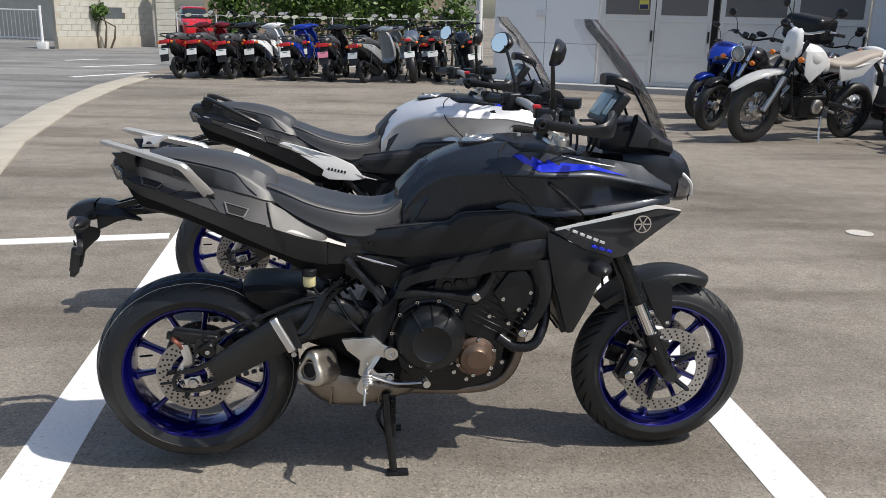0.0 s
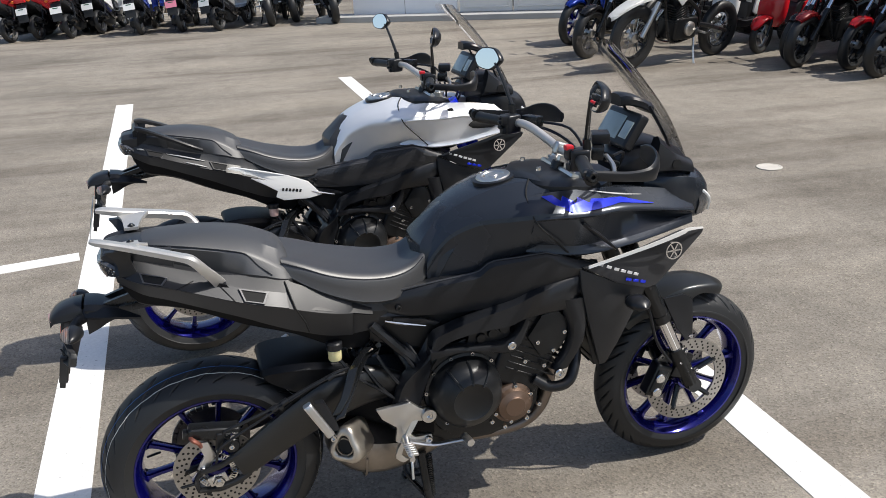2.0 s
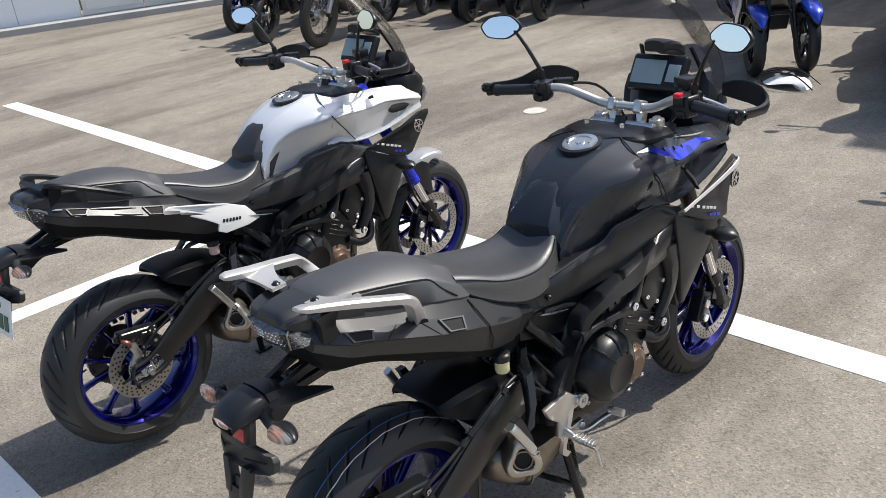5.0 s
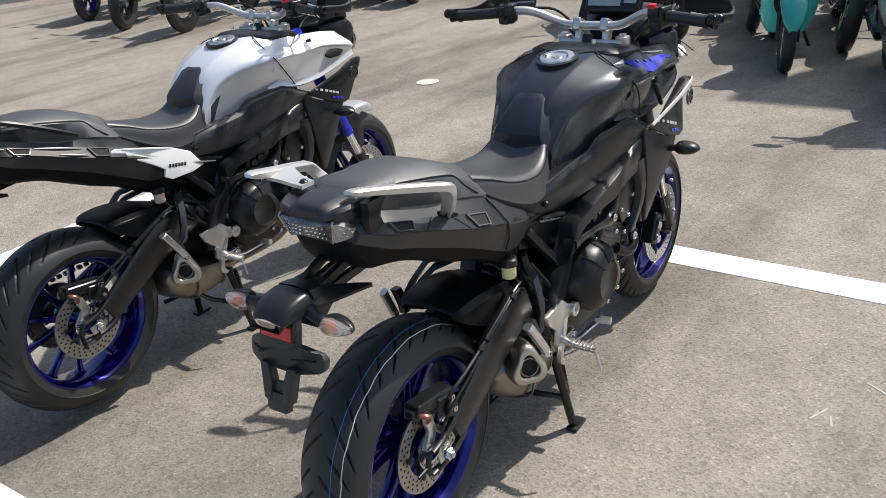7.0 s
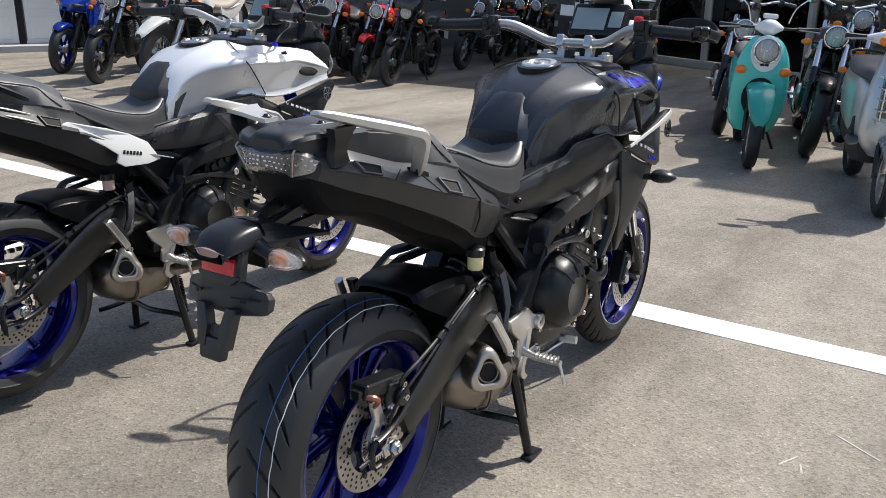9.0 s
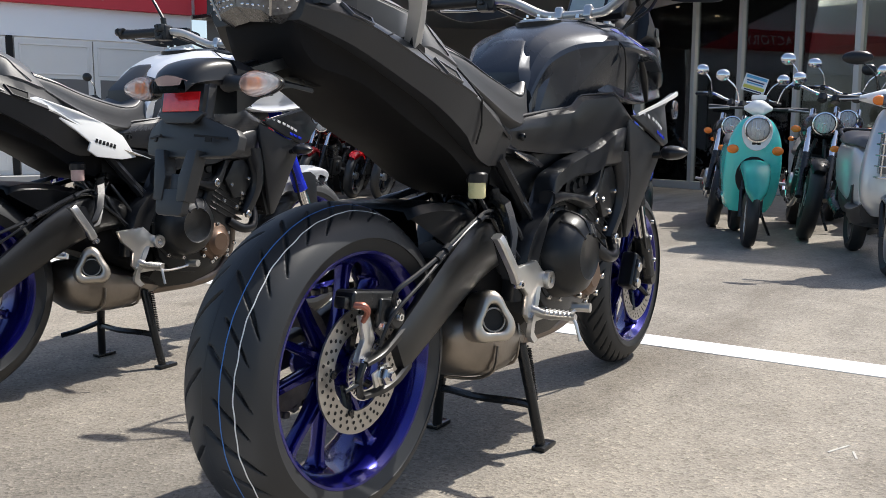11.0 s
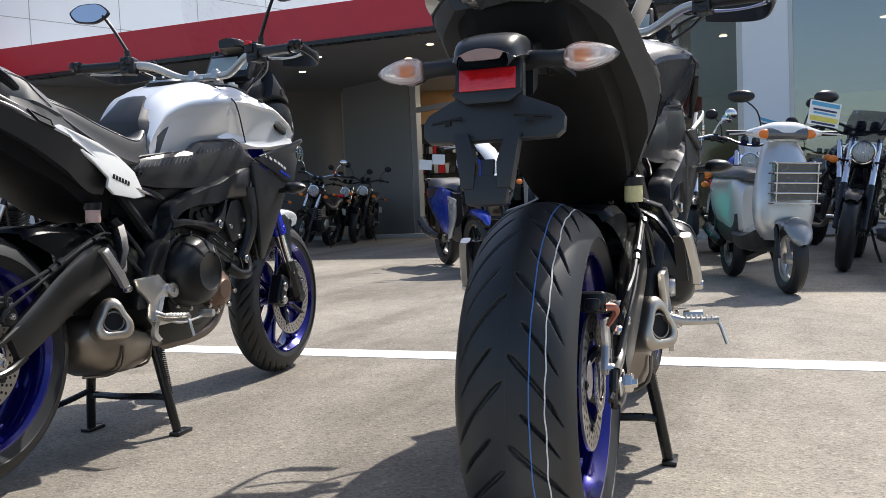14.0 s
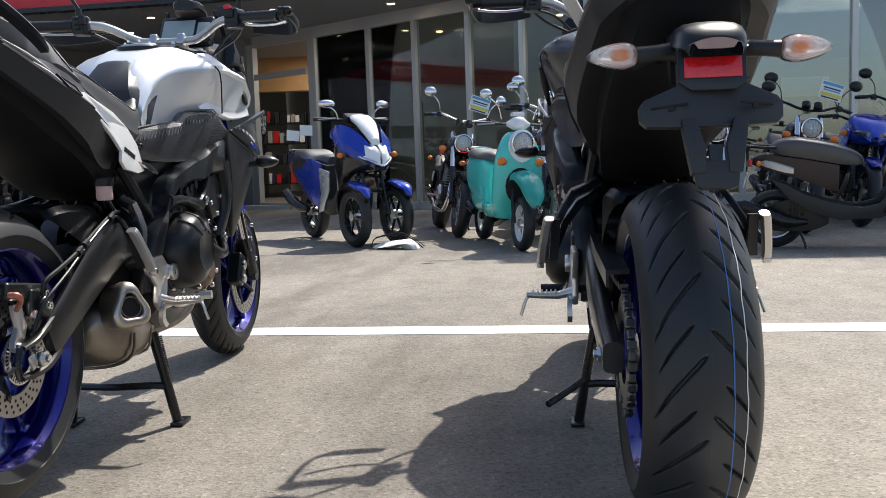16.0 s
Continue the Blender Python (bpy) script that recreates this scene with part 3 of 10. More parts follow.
# dark side wall with a sign
wa, wb = Vector((10.55, 12.75, 0)), Vector((15.4, 8.25, 0))
dw = B()
n = (wb - wa).normalized().cross(Vector((0, 0, 1)))
slab(dw, [(v.x, v.y) for v in (wa, wb, wb - n * 0.2, wa - n * 0.2)], 0, 3.14, 0)
sw = tagged(part("wall_side", dw, DARKWALL), "dark grey wall under the canopy with sign letters", "wall", kind="structure")
ang = math.atan2((wb - wa).y, (wb - wa).x)
sg = B()
for k, z, w, h in ((3.35, 2.36, 0.22, 0.22), (3.62, 2.36, 0.2, 0.22), (3.9, 2.36, 0.2, 0.22), (4.3, 2.36, 0.24, 0.24), (4.62, 2.36, 0.05, 0.24), (4.74, 2.36, 0.05, 0.24), (4.86, 2.36, 0.05, 0.24), (3.75, 2.12, 1.1, 0.09), (4.6, 2.12, 0.5, 0.09)):
    v = wa + (wb - wa).normalized() * k + n * 0.012
    box(sg, (v.x, v.y, z), (w, 0.02, h), Matrix.Rotation(ang, 4, "Z"), 0.002, 1)
part("sign_bars", sg, SOOT, sw)
DIMWALL = mat("grey_wall_panel", (0.25, 0.255, 0.25), 0.5, 0, 0.06, 1.5, 0.05, 200)
BLACKGOODS = mat("dark_goods", (0.03, 0.03, 0.035), 0.5)
# diagonal shop glazing
G0, G1 = Vector((14.95, 8.05, 0)), Vector((10.3, -0.05, 0))
GD = (G1 - G0).normalized()
GNN = GD.cross(Vector((0, 0, 1)))
GA = math.atan2(GD.y, GD.x)
glen = (G1 - G0).length
front = tagged(new("shop_front"), "tall glazed shop front with pale metal frames", "shop front", kind="structure")


def glaze(k0, k1, z0, z1, name, material, th, off=0.0, parent=None):
    c = G0 + GD * (k0 + k1) / 2 - GNN * off
    bm = B()
    box(bm, (c.x, c.y, (z0 + z1) / 2), (k1 - k0, th, z1 - z0), Matrix.Rotation(GA, 4, "Z"), 0.003, 1)
    return part(name, bm, material, parent or front)


posts = [2.42, 4.05, 5.38, 6.36, 7.4, 8.35, glen]
# the closed wall before the doorway
glaze(0.0, 2.33, 0.0, 3.13, "wall_panel", DIMWALL, 0.16)
for k in (0.78, 1.56):
    glaze(k - 0.006, k + 0.006, 0.02, 3.1, "wall_joint", CONCG, 0.004, 0.081)
for k in posts:
    wd = 0.09 if k < 4.2 else 0.04
    glaze(k - wd, k + wd, 0.0, 3.0, "mullion", FRAMEALU, 0.12)
glaze(2.51, glen, 2.94, 3.13, "transom", FRAMEALU, 0.12)
glaze(4.14, glen, 0.0, 0.12, "sill", FRAMEALU, 0.12)
for a, b in zip(posts[1:], posts[2:]):
    g = glaze(a + 0.036, b - 0.036, 0.121, 2.939, "pane", PANEGLASS, 0.008)
    g.visible_shadow = False
# leaf of the open doorway, slid aside, and a switch plate on its post
for z0, z1 in ((0.0, 0.1), (2.35, 2.45)):
    glaze(2.55, 3.92, z0, z1, "door_rail", FRAMEALU, 0.05, -0.06)
glaze(2.37, 2.45, 1.28, 1.42, "switch_plate", PAPER, 0.01, 0.066)
po = glaze(4.30, 5.18, 1.55, 2.62, "poster", PAPER, 0.004, 0.03)
for k, z, w, h, mm in ((4.74, 2.25, 0.74, 0.52, CONCG), (4.62, 2.22, 0.20, 0.36, SOOT), (4.90, 2.25, 0.16, 0.30, SOOT), (4.74, 1.86, 0.74, 0.10, PAPERYEL), (4.74, 1.70, 0.60, 0.12, CONCG), (4.5, 2.56, 0.3, 0.05, SOOT)):
    glaze(k - w / 2, k + w / 2, z - h / 2, z + h / 2, "poster_print", mm, 0.003, 0.026, po)
# white pillar and the sunlit front to its right
pb = B()
box(pb, (10.38, -0.33, 1.6), (0.30, 0.55, 3.2), None, 0.006, 1)
tagged(part("pillar", pb, WALLW), "white square pillar at the shop corner", "pillar", kind="structure")
front2 = tagged(new("shop_front"), "tall glazed shop front facing the car park", "shop front", kind="structure")
ys = [-0.62, -2.1, -3.5, -4.9, -6.3, -7.8]
for y in ys:
    bm = B()
    box(bm, (10.36, y, 1.6), (0.12, 0.08, 3.1), None, 0.003, 1)
    part("mullion", bm, FRAMEALU, front2)
for z in (0.1, 3.08):
    bm = B()
    box(bm, (10.37, -4.2, z), (0.12, 7.2, 0.14), None, 0.003, 1)
    part("transom", bm, FRAMEALU, front2)
for a, b in zip(ys, ys[1:]):
    bm = B()
    box(bm, (10.36, (a + b) / 2, 1.6), (0.008, abs(b - a) - 0.085, 2.82), None, 0)
    g = part("pane", bm, COATED, front2)
    g.visible_shadow = False
for y, z, w, h, mm in ((-1.35, 1.65, 1.0, 0.28, PAPERYEL), (-1.2, 1.25, 0.8, 0.35, PAPER), (-2.9, 1.55, 0.6, 0.25, PAPER), (-5.4, 1.9, 1.2, 0.7, PAPERYEL), (-5.2, 1.2, 1.0, 0.4, RED)):
    bm = B()
    box(bm, (10.372, y, z), (0.004, w, h), None, 0)
    part("window_poster", bm, mm, front2, "printed poster behind the shop window")
# unseen upper storey over the glazed front, added to shade the parked row
bm = B()
box(bm, (10.65, -5.1, 6.37), (0.3, 6.2, 5.26), None, 0.006, 1)
tagged(part("upper_wall", bm, WALLW), "unseen pale upper wall added over the shop front to shade the parked row", "wall", kind="structure")
# room behind the glass
for c, s, nm, mm in (((16.5, 0, 0.04), (12.2, 16.5, 0.08), "shop_floor_slab", ROOMFLOOR), ((22.5, 0, 1.6), (0.2, 16.5, 3.2), "shop_wall_back", ROOM), ((16.5, -8.3, 1.6), (12.2, 0.2, 3.2), "shop_wall_end", ROOM), ((18, 0, 3.35), (13, 17, 0.2), "shop_ceiling", ROOM), ((18.8, 8.3, 1.6), (7, 0.2, 3.2), "shop_wall_left", ROOM)):
    bm = B()
    if nm == "shop_floor_slab":
        slab(bm, [(10.5, -8.2), (22.4, -8.2), (22.4, 8.2), (15.1, 8.2), (10.5, 0.1)], 0.0, 0.09, 0)
    elif nm == "shop_ceiling":
        slab(bm, [(10.5, -8.2), (22.4, -8.2), (22.4, 8.2), (15.1, 8.2), (10.5, 0.1)], 3.14, 0.1, 0)
    else:
        box(bm, c, s, None, 0)
    tagged(part(nm, bm, mm), "plain dim shop interior surface", "wall", kind="structure")
lb = B()
box(lb, (16.65, 6.5, 2.60), (0.3, 3.2, 0.38), Matrix.Rotation(radians(10), 4, "Z"), 0.01)
box(lb, (16.65, 6.5, 2.95), (0.06, 3.0, 0.40), Matrix.Rotation(radians(10), 4, "Z"), 0.004)
tagged(part("valance_panel", lb, mat("warm_wood", (0.62, 0.36, 0.16), 0.5, 0, 0.2, 4)), "warm wooden valance over the shop shelves", "panel")
# shelves with packed goods behind the doorway
random.seed(31)
for i in range(3):
    sx, sy = 16.9 + 0.18 * i, 7.55 - 1.04 * i
    sf = thing("shop_shelf", "dark shop shelf packed with small boxes", "shelf", "shop shelves", pose(sx, sy, 0.09, 0, 0, 10))
    for z in (0.3, 0.75, 1.2, 1.65):
        bm = B()
        box(bm, (0, 0, z), (0.36, 1.0, 0.03), None, 0.003, 1)
        part("board", bm, SATIN, sf)
        y = -0.46
        while y < 0.40:
            w = random.uniform(0.06, 0.16)
            bm = B()
            h = random.uniform(0.12, 0.3)
            box(bm, (-0.04, y + w / 2, z + 0.016 + h / 2), (0.2, w - 0.01, h), None, 0.004, 1)
            part("box", bm, random.choice((RED, PAPER, CONCG, SATIN, NAVY, BLACKGOODS)), sf)
            y += w + 0.01
    for y in (-0.49, 0.49):
        bm = B()
        box(bm, (0, y, 0.95), (0.36, 0.03, 1.9), None, 0.003, 1)
        part("side", bm, SATIN, sf)
for x, y in ((14.2, 2.5), (13.2, 0.3), (14.8, 4.8), (13, -2), (13, -5)):
    lb = B()
    lathe(lb, [(0, 3.118), (0.06, 3.118), (0.06, 3.13), (0, 3.13)], 14, Matrix.Translation((x, y, 0)) @ Matrix.Rotation(radians(-90), 4, "X") @ Matrix.Diagonal((1, -1, 1, 1)))
    tagged(part("ceiling_lamp", lb, WARM), "small warm ceiling lamp in the shop", "lamp", "shop ceiling lamps")
# unseen area lamps added to brighten the room beyond its small downlights
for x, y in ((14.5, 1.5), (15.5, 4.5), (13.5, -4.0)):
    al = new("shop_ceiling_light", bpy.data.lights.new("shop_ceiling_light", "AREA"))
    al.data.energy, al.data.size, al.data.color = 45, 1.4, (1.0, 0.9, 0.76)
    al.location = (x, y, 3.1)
strip("shop_step", [(13.05, 8.6), (13.25, 4.2), (13.5, 4.2), (13.3, 8.4)], 0.0, CONCG, "pale concrete step edge under the canopy", "step", th=0.07)

# ---- across the road: block wall, gate, car, hedge ----
wl = tagged(new("block_wall"), "weathered grey concrete block garden wall", "wall", kind="structure")
W0, W1 = Vector((-9.9, 27.6, 0)), Vector((-7.6, 31.2, 0))
bw = B()
box(bw, ((W0 + W1) / 2) + Vector((0, 0, 0.2)), ((W1 - W0).length, 0.22, 0.4), Matrix.Rotation(math.atan2((W1 - W0).y, (W1 - W0).x), 4, "Z"), 0.01)
part("footing", bw, CONC, wl)
for k0, k1, z0, z1 in ((0.0, 4.26, 0.40, 1.0), (0.0, 4.26, 1.39, 2.0), (0.0, 1.82, 1.0, 1.39), (2.95, 4.26, 1.0, 1.39)):
    v = W0 + (W1 - W0).normalized() * (k0 + k1) / 2
    bw = B()
    box(bw, (v.x, v.y, (z0 + z1) / 2), (k1 - k0, 0.132, z1 - z0), Matrix.Rotation(math.atan2((W1 - W0).y, (W1 - W0).x), 4, "Z"), 0.0)
    part("mortar", bw, CONC, wl)
for r in range(8):
    for c in range(11):
        k = (c + (0.5 if r % 2 else 0)) * 0.402 + 0.2
        if k > (W1 - W0).length - 0.1 or (r in (3, 4) and 4 <= c <= 6):
            continue
        v = W0 + (W1 - W0).normalized() * k
        bm = B()
        box(bm, (0, 0, 0), (0.39, 0.15, 0.188), None, 0.008, 1)
        o = part("block", bm, BLOCK, wl)
        o.matrix_basis = Matrix.Translation((v.x, v.y, 0.5 + 0.2 * r)) @ Matrix.Rotation(math.atan2((W1 - W0).y, (W1 - W0).x), 4, "Z")
gt = tagged(new("garden_fence"), "white metal bar fence on a low concrete base", "fence")
for i in range(36):
    v = Vector((-16.0, 30.2, 0)).lerp(Vector((-10.3, 27.5, 0)), i / 35)
    bm = B()
    tube(bm, [(v.x, v.y, 0.28), (v.x, v.y, 1.25)], 0.012, 6, 1)
    part("bar", bm, WHITEMET, gt)
for z in (0.35, 1.25):
    bm = B()
    tube(bm, [(-16.0, 30.2, z), (-10.3, 27.5, z)], 0.03, 6, 1)
    part("rail", bm, WHITEMET, gt)
for x, y in ((-10.3, 27.5), (-13.1, 28.85)):
    bm = B()
    tube(bm, [(x, y, 0), (x, y, 1.4)], 0.05, 8, 1)
    box(bm, (x, y, 0.12), (0.3, 0.3, 0.24), None, 0.01)
    part("post", bm, WHITEMET, gt)
bm = B()
box(bm, (-15, 36, 1.5), (14, 0.2, 3.0), Matrix.Rotation(radians(-25), 4, "Z"), 0)
tagged(part("house_wall", bm, BLOCK), "grey rendered house wall behind the fence", "wall", kind="structure")
bm = B()
box(bm, (-1.9, 49, 2.5), (14, 0.3, 5.0), None, 0)
tagged(part("far_house_wall", bm, mat("tan_render", (0.34, 0.27, 0.2), 0.8, 0, 0.15, 1)), "tan and grey house walls down the lane", "wall", kind="structure")


def leaf_mass(name, c, s, count, label, category, seed):
    """Many small leaves in an uneven cloud, on a few stems."""
    rng = np.random.default_rng(seed)
    top = thing(name, label, category)
    v, f = [], []
    for i in range(count):
        d = rng.normal(size=3)
        d /= np.linalg.norm(d)
        r = rng.random() ** 0.35 * (0.75 + 0.35 * math.sin(3 * d[0] + seed) * math.cos(4 * d[1] + 2 * d[2]))
        p = np.array(c) + d * r * np.array(s)
        a, b = rng.normal(size=3), rng.normal(size=3)
        a /= np.linalg.norm(a)
        b = np.cross(a, b)
        b /= np.linalg.norm(b)
        k = 0.05 + 0.05 * rng.random()
        j = len(v)
        v += [tuple(p - a * k), tuple(p + b * k * 0.5), tuple(p + a * k), tuple(p - b * k * 0.5)]
        f.append((j, j + 1, j + 2, j + 3))
    h = count * 2 // 3
    tagged(arrays("foliage", v[:h * 4], f[:h], LEAF, top, smooth=False), kind="stuff")
    w = [tuple(q) for q in v[h * 4:]]
    g = [tuple(i - h * 4 for i in q) for q in f[h:]]
    tagged(arrays("new_growth", w, g, LEAF2, top, smooth=False), kind="stuff")
    for i in range(5):
        bm = B()
        e = np.array(c) + (rng.random(3) - 0.5) * np.array(s) * 1.2
        tube(bm, [(c[0] + 0.2 * (i - 2), c[1], 0), tuple(np.array((c[0] + 0.3 * (i - 2), c[1], c[2] * 0.6))), tuple(e)], [0.04, 0.03, 0.01], 6, 2)
        part("stem", bm, BARK, top)


leaf_mass("hedge", (-1.15, 21.0, 1.75), (1.9, 0.8, 1.25), 6000, "sunlit green garden hedge behind the parked scooters", "hedge", 1)
leaf_mass("hedge", (1.3, 22.0, 1.6), (1.2, 0.8, 1.0), 2800, "dark green leafy hedge behind the parked scooters", "hedge", 2)
leaf_mass("shrub", (2.9, 22.5, 1.2), (0.9, 0.7, 1.0), 1500, "green shrub by the lane", "shrub", 3)
leaf_mass("shrub", (-3.3, 23.0, 1.35), (0.75, 0.6, 1.3), 2600, "dark green garden shrub behind the parked scooters", "shrub", 5)
leaf_mass("shrub", (0.35, 24.0, 1.5), (0.9, 0.7, 1.3), 2600, "dark green garden shrub behind the parked scooters", "shrub", 6)
gp = tagged(new("gate_pillar"), "grey block gate pillar beside the garden wall", "pillar", kind="structure")
for r in range(12):
    bm = B()
    box(bm, (-6.98, 30.6, 0.1 + 0.2 * r), (0.66, 0.5, 0.19), Matrix.Rotation(radians(20), 4, "Z"), 0.008, 1)
    part("block", bm, BLOCK, gp)
leaf_mass("wall_creeper", (-8.9, 28.9, 1.25), (0.5, 0.3, 0.35), 500, "yellow-green creeper spilling through the block wall", "plant", 4)
# wire fence behind the scooters
wf = tagged(new("wire_fence"), "thin green wire mesh fence behind the parked scooters", "fence")
for i in range(9):
    bm = B()
    tube(bm, [(-4.2 + 0.95 * i, 19.6, 0), (-4.2 + 0.95 * i, 19.6, 1.3)], 0.014, 6, 1)
    part("post", bm, WHITEMET, wf)
for z in (0.1, 0.7, 1.28):
    bm = B()
    tube(bm, [(-4.2, 19.6, z), (3.4, 19.6, z)], 0.006, 5, 1)
    part("wire", bm, WHITEMET, wf)
pole = B()
tube(pole, [(3.05, 17.6, 0), (3.05, 17.6, 6.5)], 0.07, 12, 1)
tagged(part("utility_pole", pole, WHITEMET), "grey metal post beside the garage", "pole")


def car(label, m, paint):
    c = thing("parked_car", label, "car", m=m)
    bm = B()
    skin(bm, [sym(x, [(0, zt), (w * 0.75, zt - 0.01), (w * 0.95, zt - 0.07), (w, 0.6), (w * 0.98, 0.35), (w * 0.9, 0.2), (0, 0.2)]) for x, zt, w in ((-1.9, 0.75, 0.6), (-1.85, 0.95, 0.74), (-1.2, 1.0, 0.82), (0.2, 0.98, 0.83), (1.2, 0.92, 0.8), (1.75, 0.75, 0.72), (1.85, 0.55, 0.6))], 4, 3)
    part("body", bm, paint, c)
    bm = B()
    skin(bm, [sym(x, [(0, zt), (w * 0.8, zt - 0.02), (w, zt - 0.12), (w * 1.1, 0.95), (0, 0.95)]) for x, zt, w in ((-1.75, 1.05, 0.62), (-1.4, 1.42, 0.6), (-0.4, 1.5, 0.6), (0.3, 1.42, 0.6), (0.95, 1.0, 0.64))], 4, 3)
    part("cabin", bm, mat("dark_car_glass", (0.02, 0.025, 0.03), 0.08), c)
    bm = B()
    skin(bm, [sym(x, [(0, zt + 0.02), (w * 0.8, zt), (w, zt - 0.08), (w * 0.7, zt - 0.06), (0, zt - 0.03)]) for x, zt, w in ((-1.5, 1.38, 0.6), (-1.0, 1.48, 0.62), (-0.3, 1.52, 0.62), (0.25, 1.46, 0.6))], 4, 3)
    part("roof", bm, paint, c)
    for x in (-1.2, 1.15):
        for y in (-0.78, 0.78):
            bm = B()
            lathe(bm, [(0.2, y - 0.09), (0.29, y - 0.09), (0.3, y), (0.29, y + 0.09), (0.2, y + 0.09)], 24, disc_m(x, 0, 0.3))
            part("wheel", bm, RUBBER, c)
    for y in (-0.55, 0.55):
        bm = B()
        box(bm, (1.72, y, 0.68), (0.2, 0.28, 0.12), Matrix.Rotation(radians(20 if y < 0 else -20), 4, "Z"), 0.03, 2)
        part("headlight", bm, TAILCLEAR, c)


car("small red hatchback parked down the lane", pose(-8.55, 44.0, 0, 0, 0, -72), RED)


# ---- the two touring motorcycles; x ahead from the rear axle, y to their left, z up ----
RAX, FAX = (0.0, 0.335), (1.515, 0.303)


def tyre_profile(rad, half, nu):
    """Half section of a road tyre, bead to bead: radius and offset."""
    prof = [(0.214, 0.78), (0.224, 0.86), (0.245, 0.97), (rad - 0.062, 1.0), (rad - 0.036, 0.86), (rad - 0.017, 0.62), (rad - 0.0045, 0.32), (rad, 0.0)]
    prof = [(r, -w * half) for r, w in prof] + [(r, w * half) for r, w in prof[-2::-1]]
    return dense(prof, nu)


def tyre(name, parent, c, rad, half, na, nu, tread=True, front=False):
    """A road tyre with cut grooves."""
    p = tyre_profile(rad, half, nu)
    d = np.gradient(p, axis=0)
    nrm = np.stack([d[:, 1], -d[:, 0]], 1)
    nrm /= np.linalg.norm(nrm, axis=1)[:, None]
    if nrm[len(nrm) // 2, 0] < 0:
        nrm = -nrm
    ang = np.linspace(0, 2 * np.pi, na, endpoint=False)
    A, Y = np.meshgrid(ang, p[:, 1], indexing="ij")
    depth = np.zeros_like(A)
    if tread:
        n = 15 if not front else 19
        pitch = 2 * np.pi / n
        for side in (1, -1):
            u = Y * side / half
            for off, u0, u1, w in ((0.0, 0.03, 0.86, 1.25), (0.5, 0.22, 0.80, 1.0)):
                lane = (0.62 * u + 0.30 * u * u + 0.35 * np.clip(u - 0.55, 0, 1) ** 2 * 4) * pitch * (1 if front else -1) + (off + (0.3 if side < 0 else 0)) * pitch
                d = (A + lane) / pitch
                d = np.abs(d - np.round(d)) * pitch * rad
                mid = np.clip(np.minimum((u - u0) / 0.10, (u1 - u) / 0.16), 0, 1) ** 0.6
                depth = np.maximum(depth, 0.0062 * np.clip((0.0050 * w * mid - d) / 0.0026, 0, 1))
    R = p[None, :, 0] - depth * nrm[None, :, 0]
    YY = p[None, :, 1] - depth * nrm[None, :, 1]
    v = np.stack([c[0] + R * np.cos(A), YY, c[1] + R * np.sin(A)], -1).reshape(-1, 3)
    m = len(p)
    i = np.arange(na)[:, None]
    j = np.arange(m - 1)[None, :]
    a = i * m + j
    b = ((i + 1) % na) * m + j
    faces = np.stack([a, b, b + 1, a + 1], -1).reshape(-1, 4)
    return arrays(name, v.tolist(), faces.tolist(), RUBBER, parent, "black road tyre with cut grooves")


def stripe(parent, c, rad, half, y, w, material, wob):
    """A thin painted line round a new tyre."""
    n = 240
    p = tyre_profile(rad, half, 14)[42:-42]
    v, f = [], []
    for i in range(n):
        a = 2 * math.pi * i / n
        yy = y + wob * (math.sin(a * 17) + 0.6 * math.sin(a * 41))
        for k in (-w, w):
            q = yy + k
            r = float(np.interp(q, p[:, 1], p[:, 0])) + 0.0006
            v.append((c[0] + r * math.cos(a), q, c[1] + r * math.sin(a)))
        f.append((2 * i, 2 * i + 1, (2 * i + 3) % (2 * n), (2 * i + 2) % (2 * n)))
    arrays("tyre_stripe", v, f, material, parent)


def brake_disc(parent, c, y, r0, r1, holes, name="brake_disc"):
    """A drilled steel disc with a true rim of holes."""
    v, f = [], []
    n = holes * 2
    rings = [r0, r0 + 0.3 * (r1 - r0), r0 + 0.62 * (r1 - r0), r1]
    t = 0.0022
    na = 120
    bm = B()
    lathe(bm, [(r0, y - t), (r1, y - t), (r1, y + t), (r0, y + t)], na, disc_m(c[0], 0, c[1]), True)
    ob = part(name, bm, DISC, parent, "drilled steel disc", 30)
    hb = B()
    for i in range(holes):
        for k, (fr, sh) in enumerate(((0.25, 0.0), (0.5, 0.33), (0.76, 0.66))):
            a = 2 * math.pi * (i + sh) / holes
            r = r0 + fr * (r1 - r0)
            for s in (-1, 1):
                m = disc_m(c[0] + r * math.cos(a), y + s * (t + 0.0004), c[1] + r * math.sin(a)) @ Matrix.Rotation(radians(90), 4, "X")
                bmesh.ops.create_circle(hb, cap_ends=True, radius=0.0038, segments=8, matrix=m)
    part("drilling", hb, SOOT, ob)
    cb = B()
    for i in range(5):
        a = 2 * math.pi * (i + 0.3) / 5
        tube(cb, [(c[0] + 0.035 * math.cos(a), y * 0.7, c[1] + 0.035 * math.sin(a)), (c[0] + (r0 + 0.006) * math.cos(a + 0.15), y, c[1] + (r0 + 0.006) * math.sin(a + 0.15))], 0.009, 6, 1)
        lathe(cb, [(0.0, y - 0.006), (0.007, y - 0.006), (0.007, y + 0.006), (0, y + 0.006)], 10, disc_m(c[0] + (r0 + 0.004) * math.cos(a + 0.15), 0, c[1] + (r0 + 0.004) * math.sin(a + 0.15)))
    each("disc_carrier", cb, BLACKMET, ob)


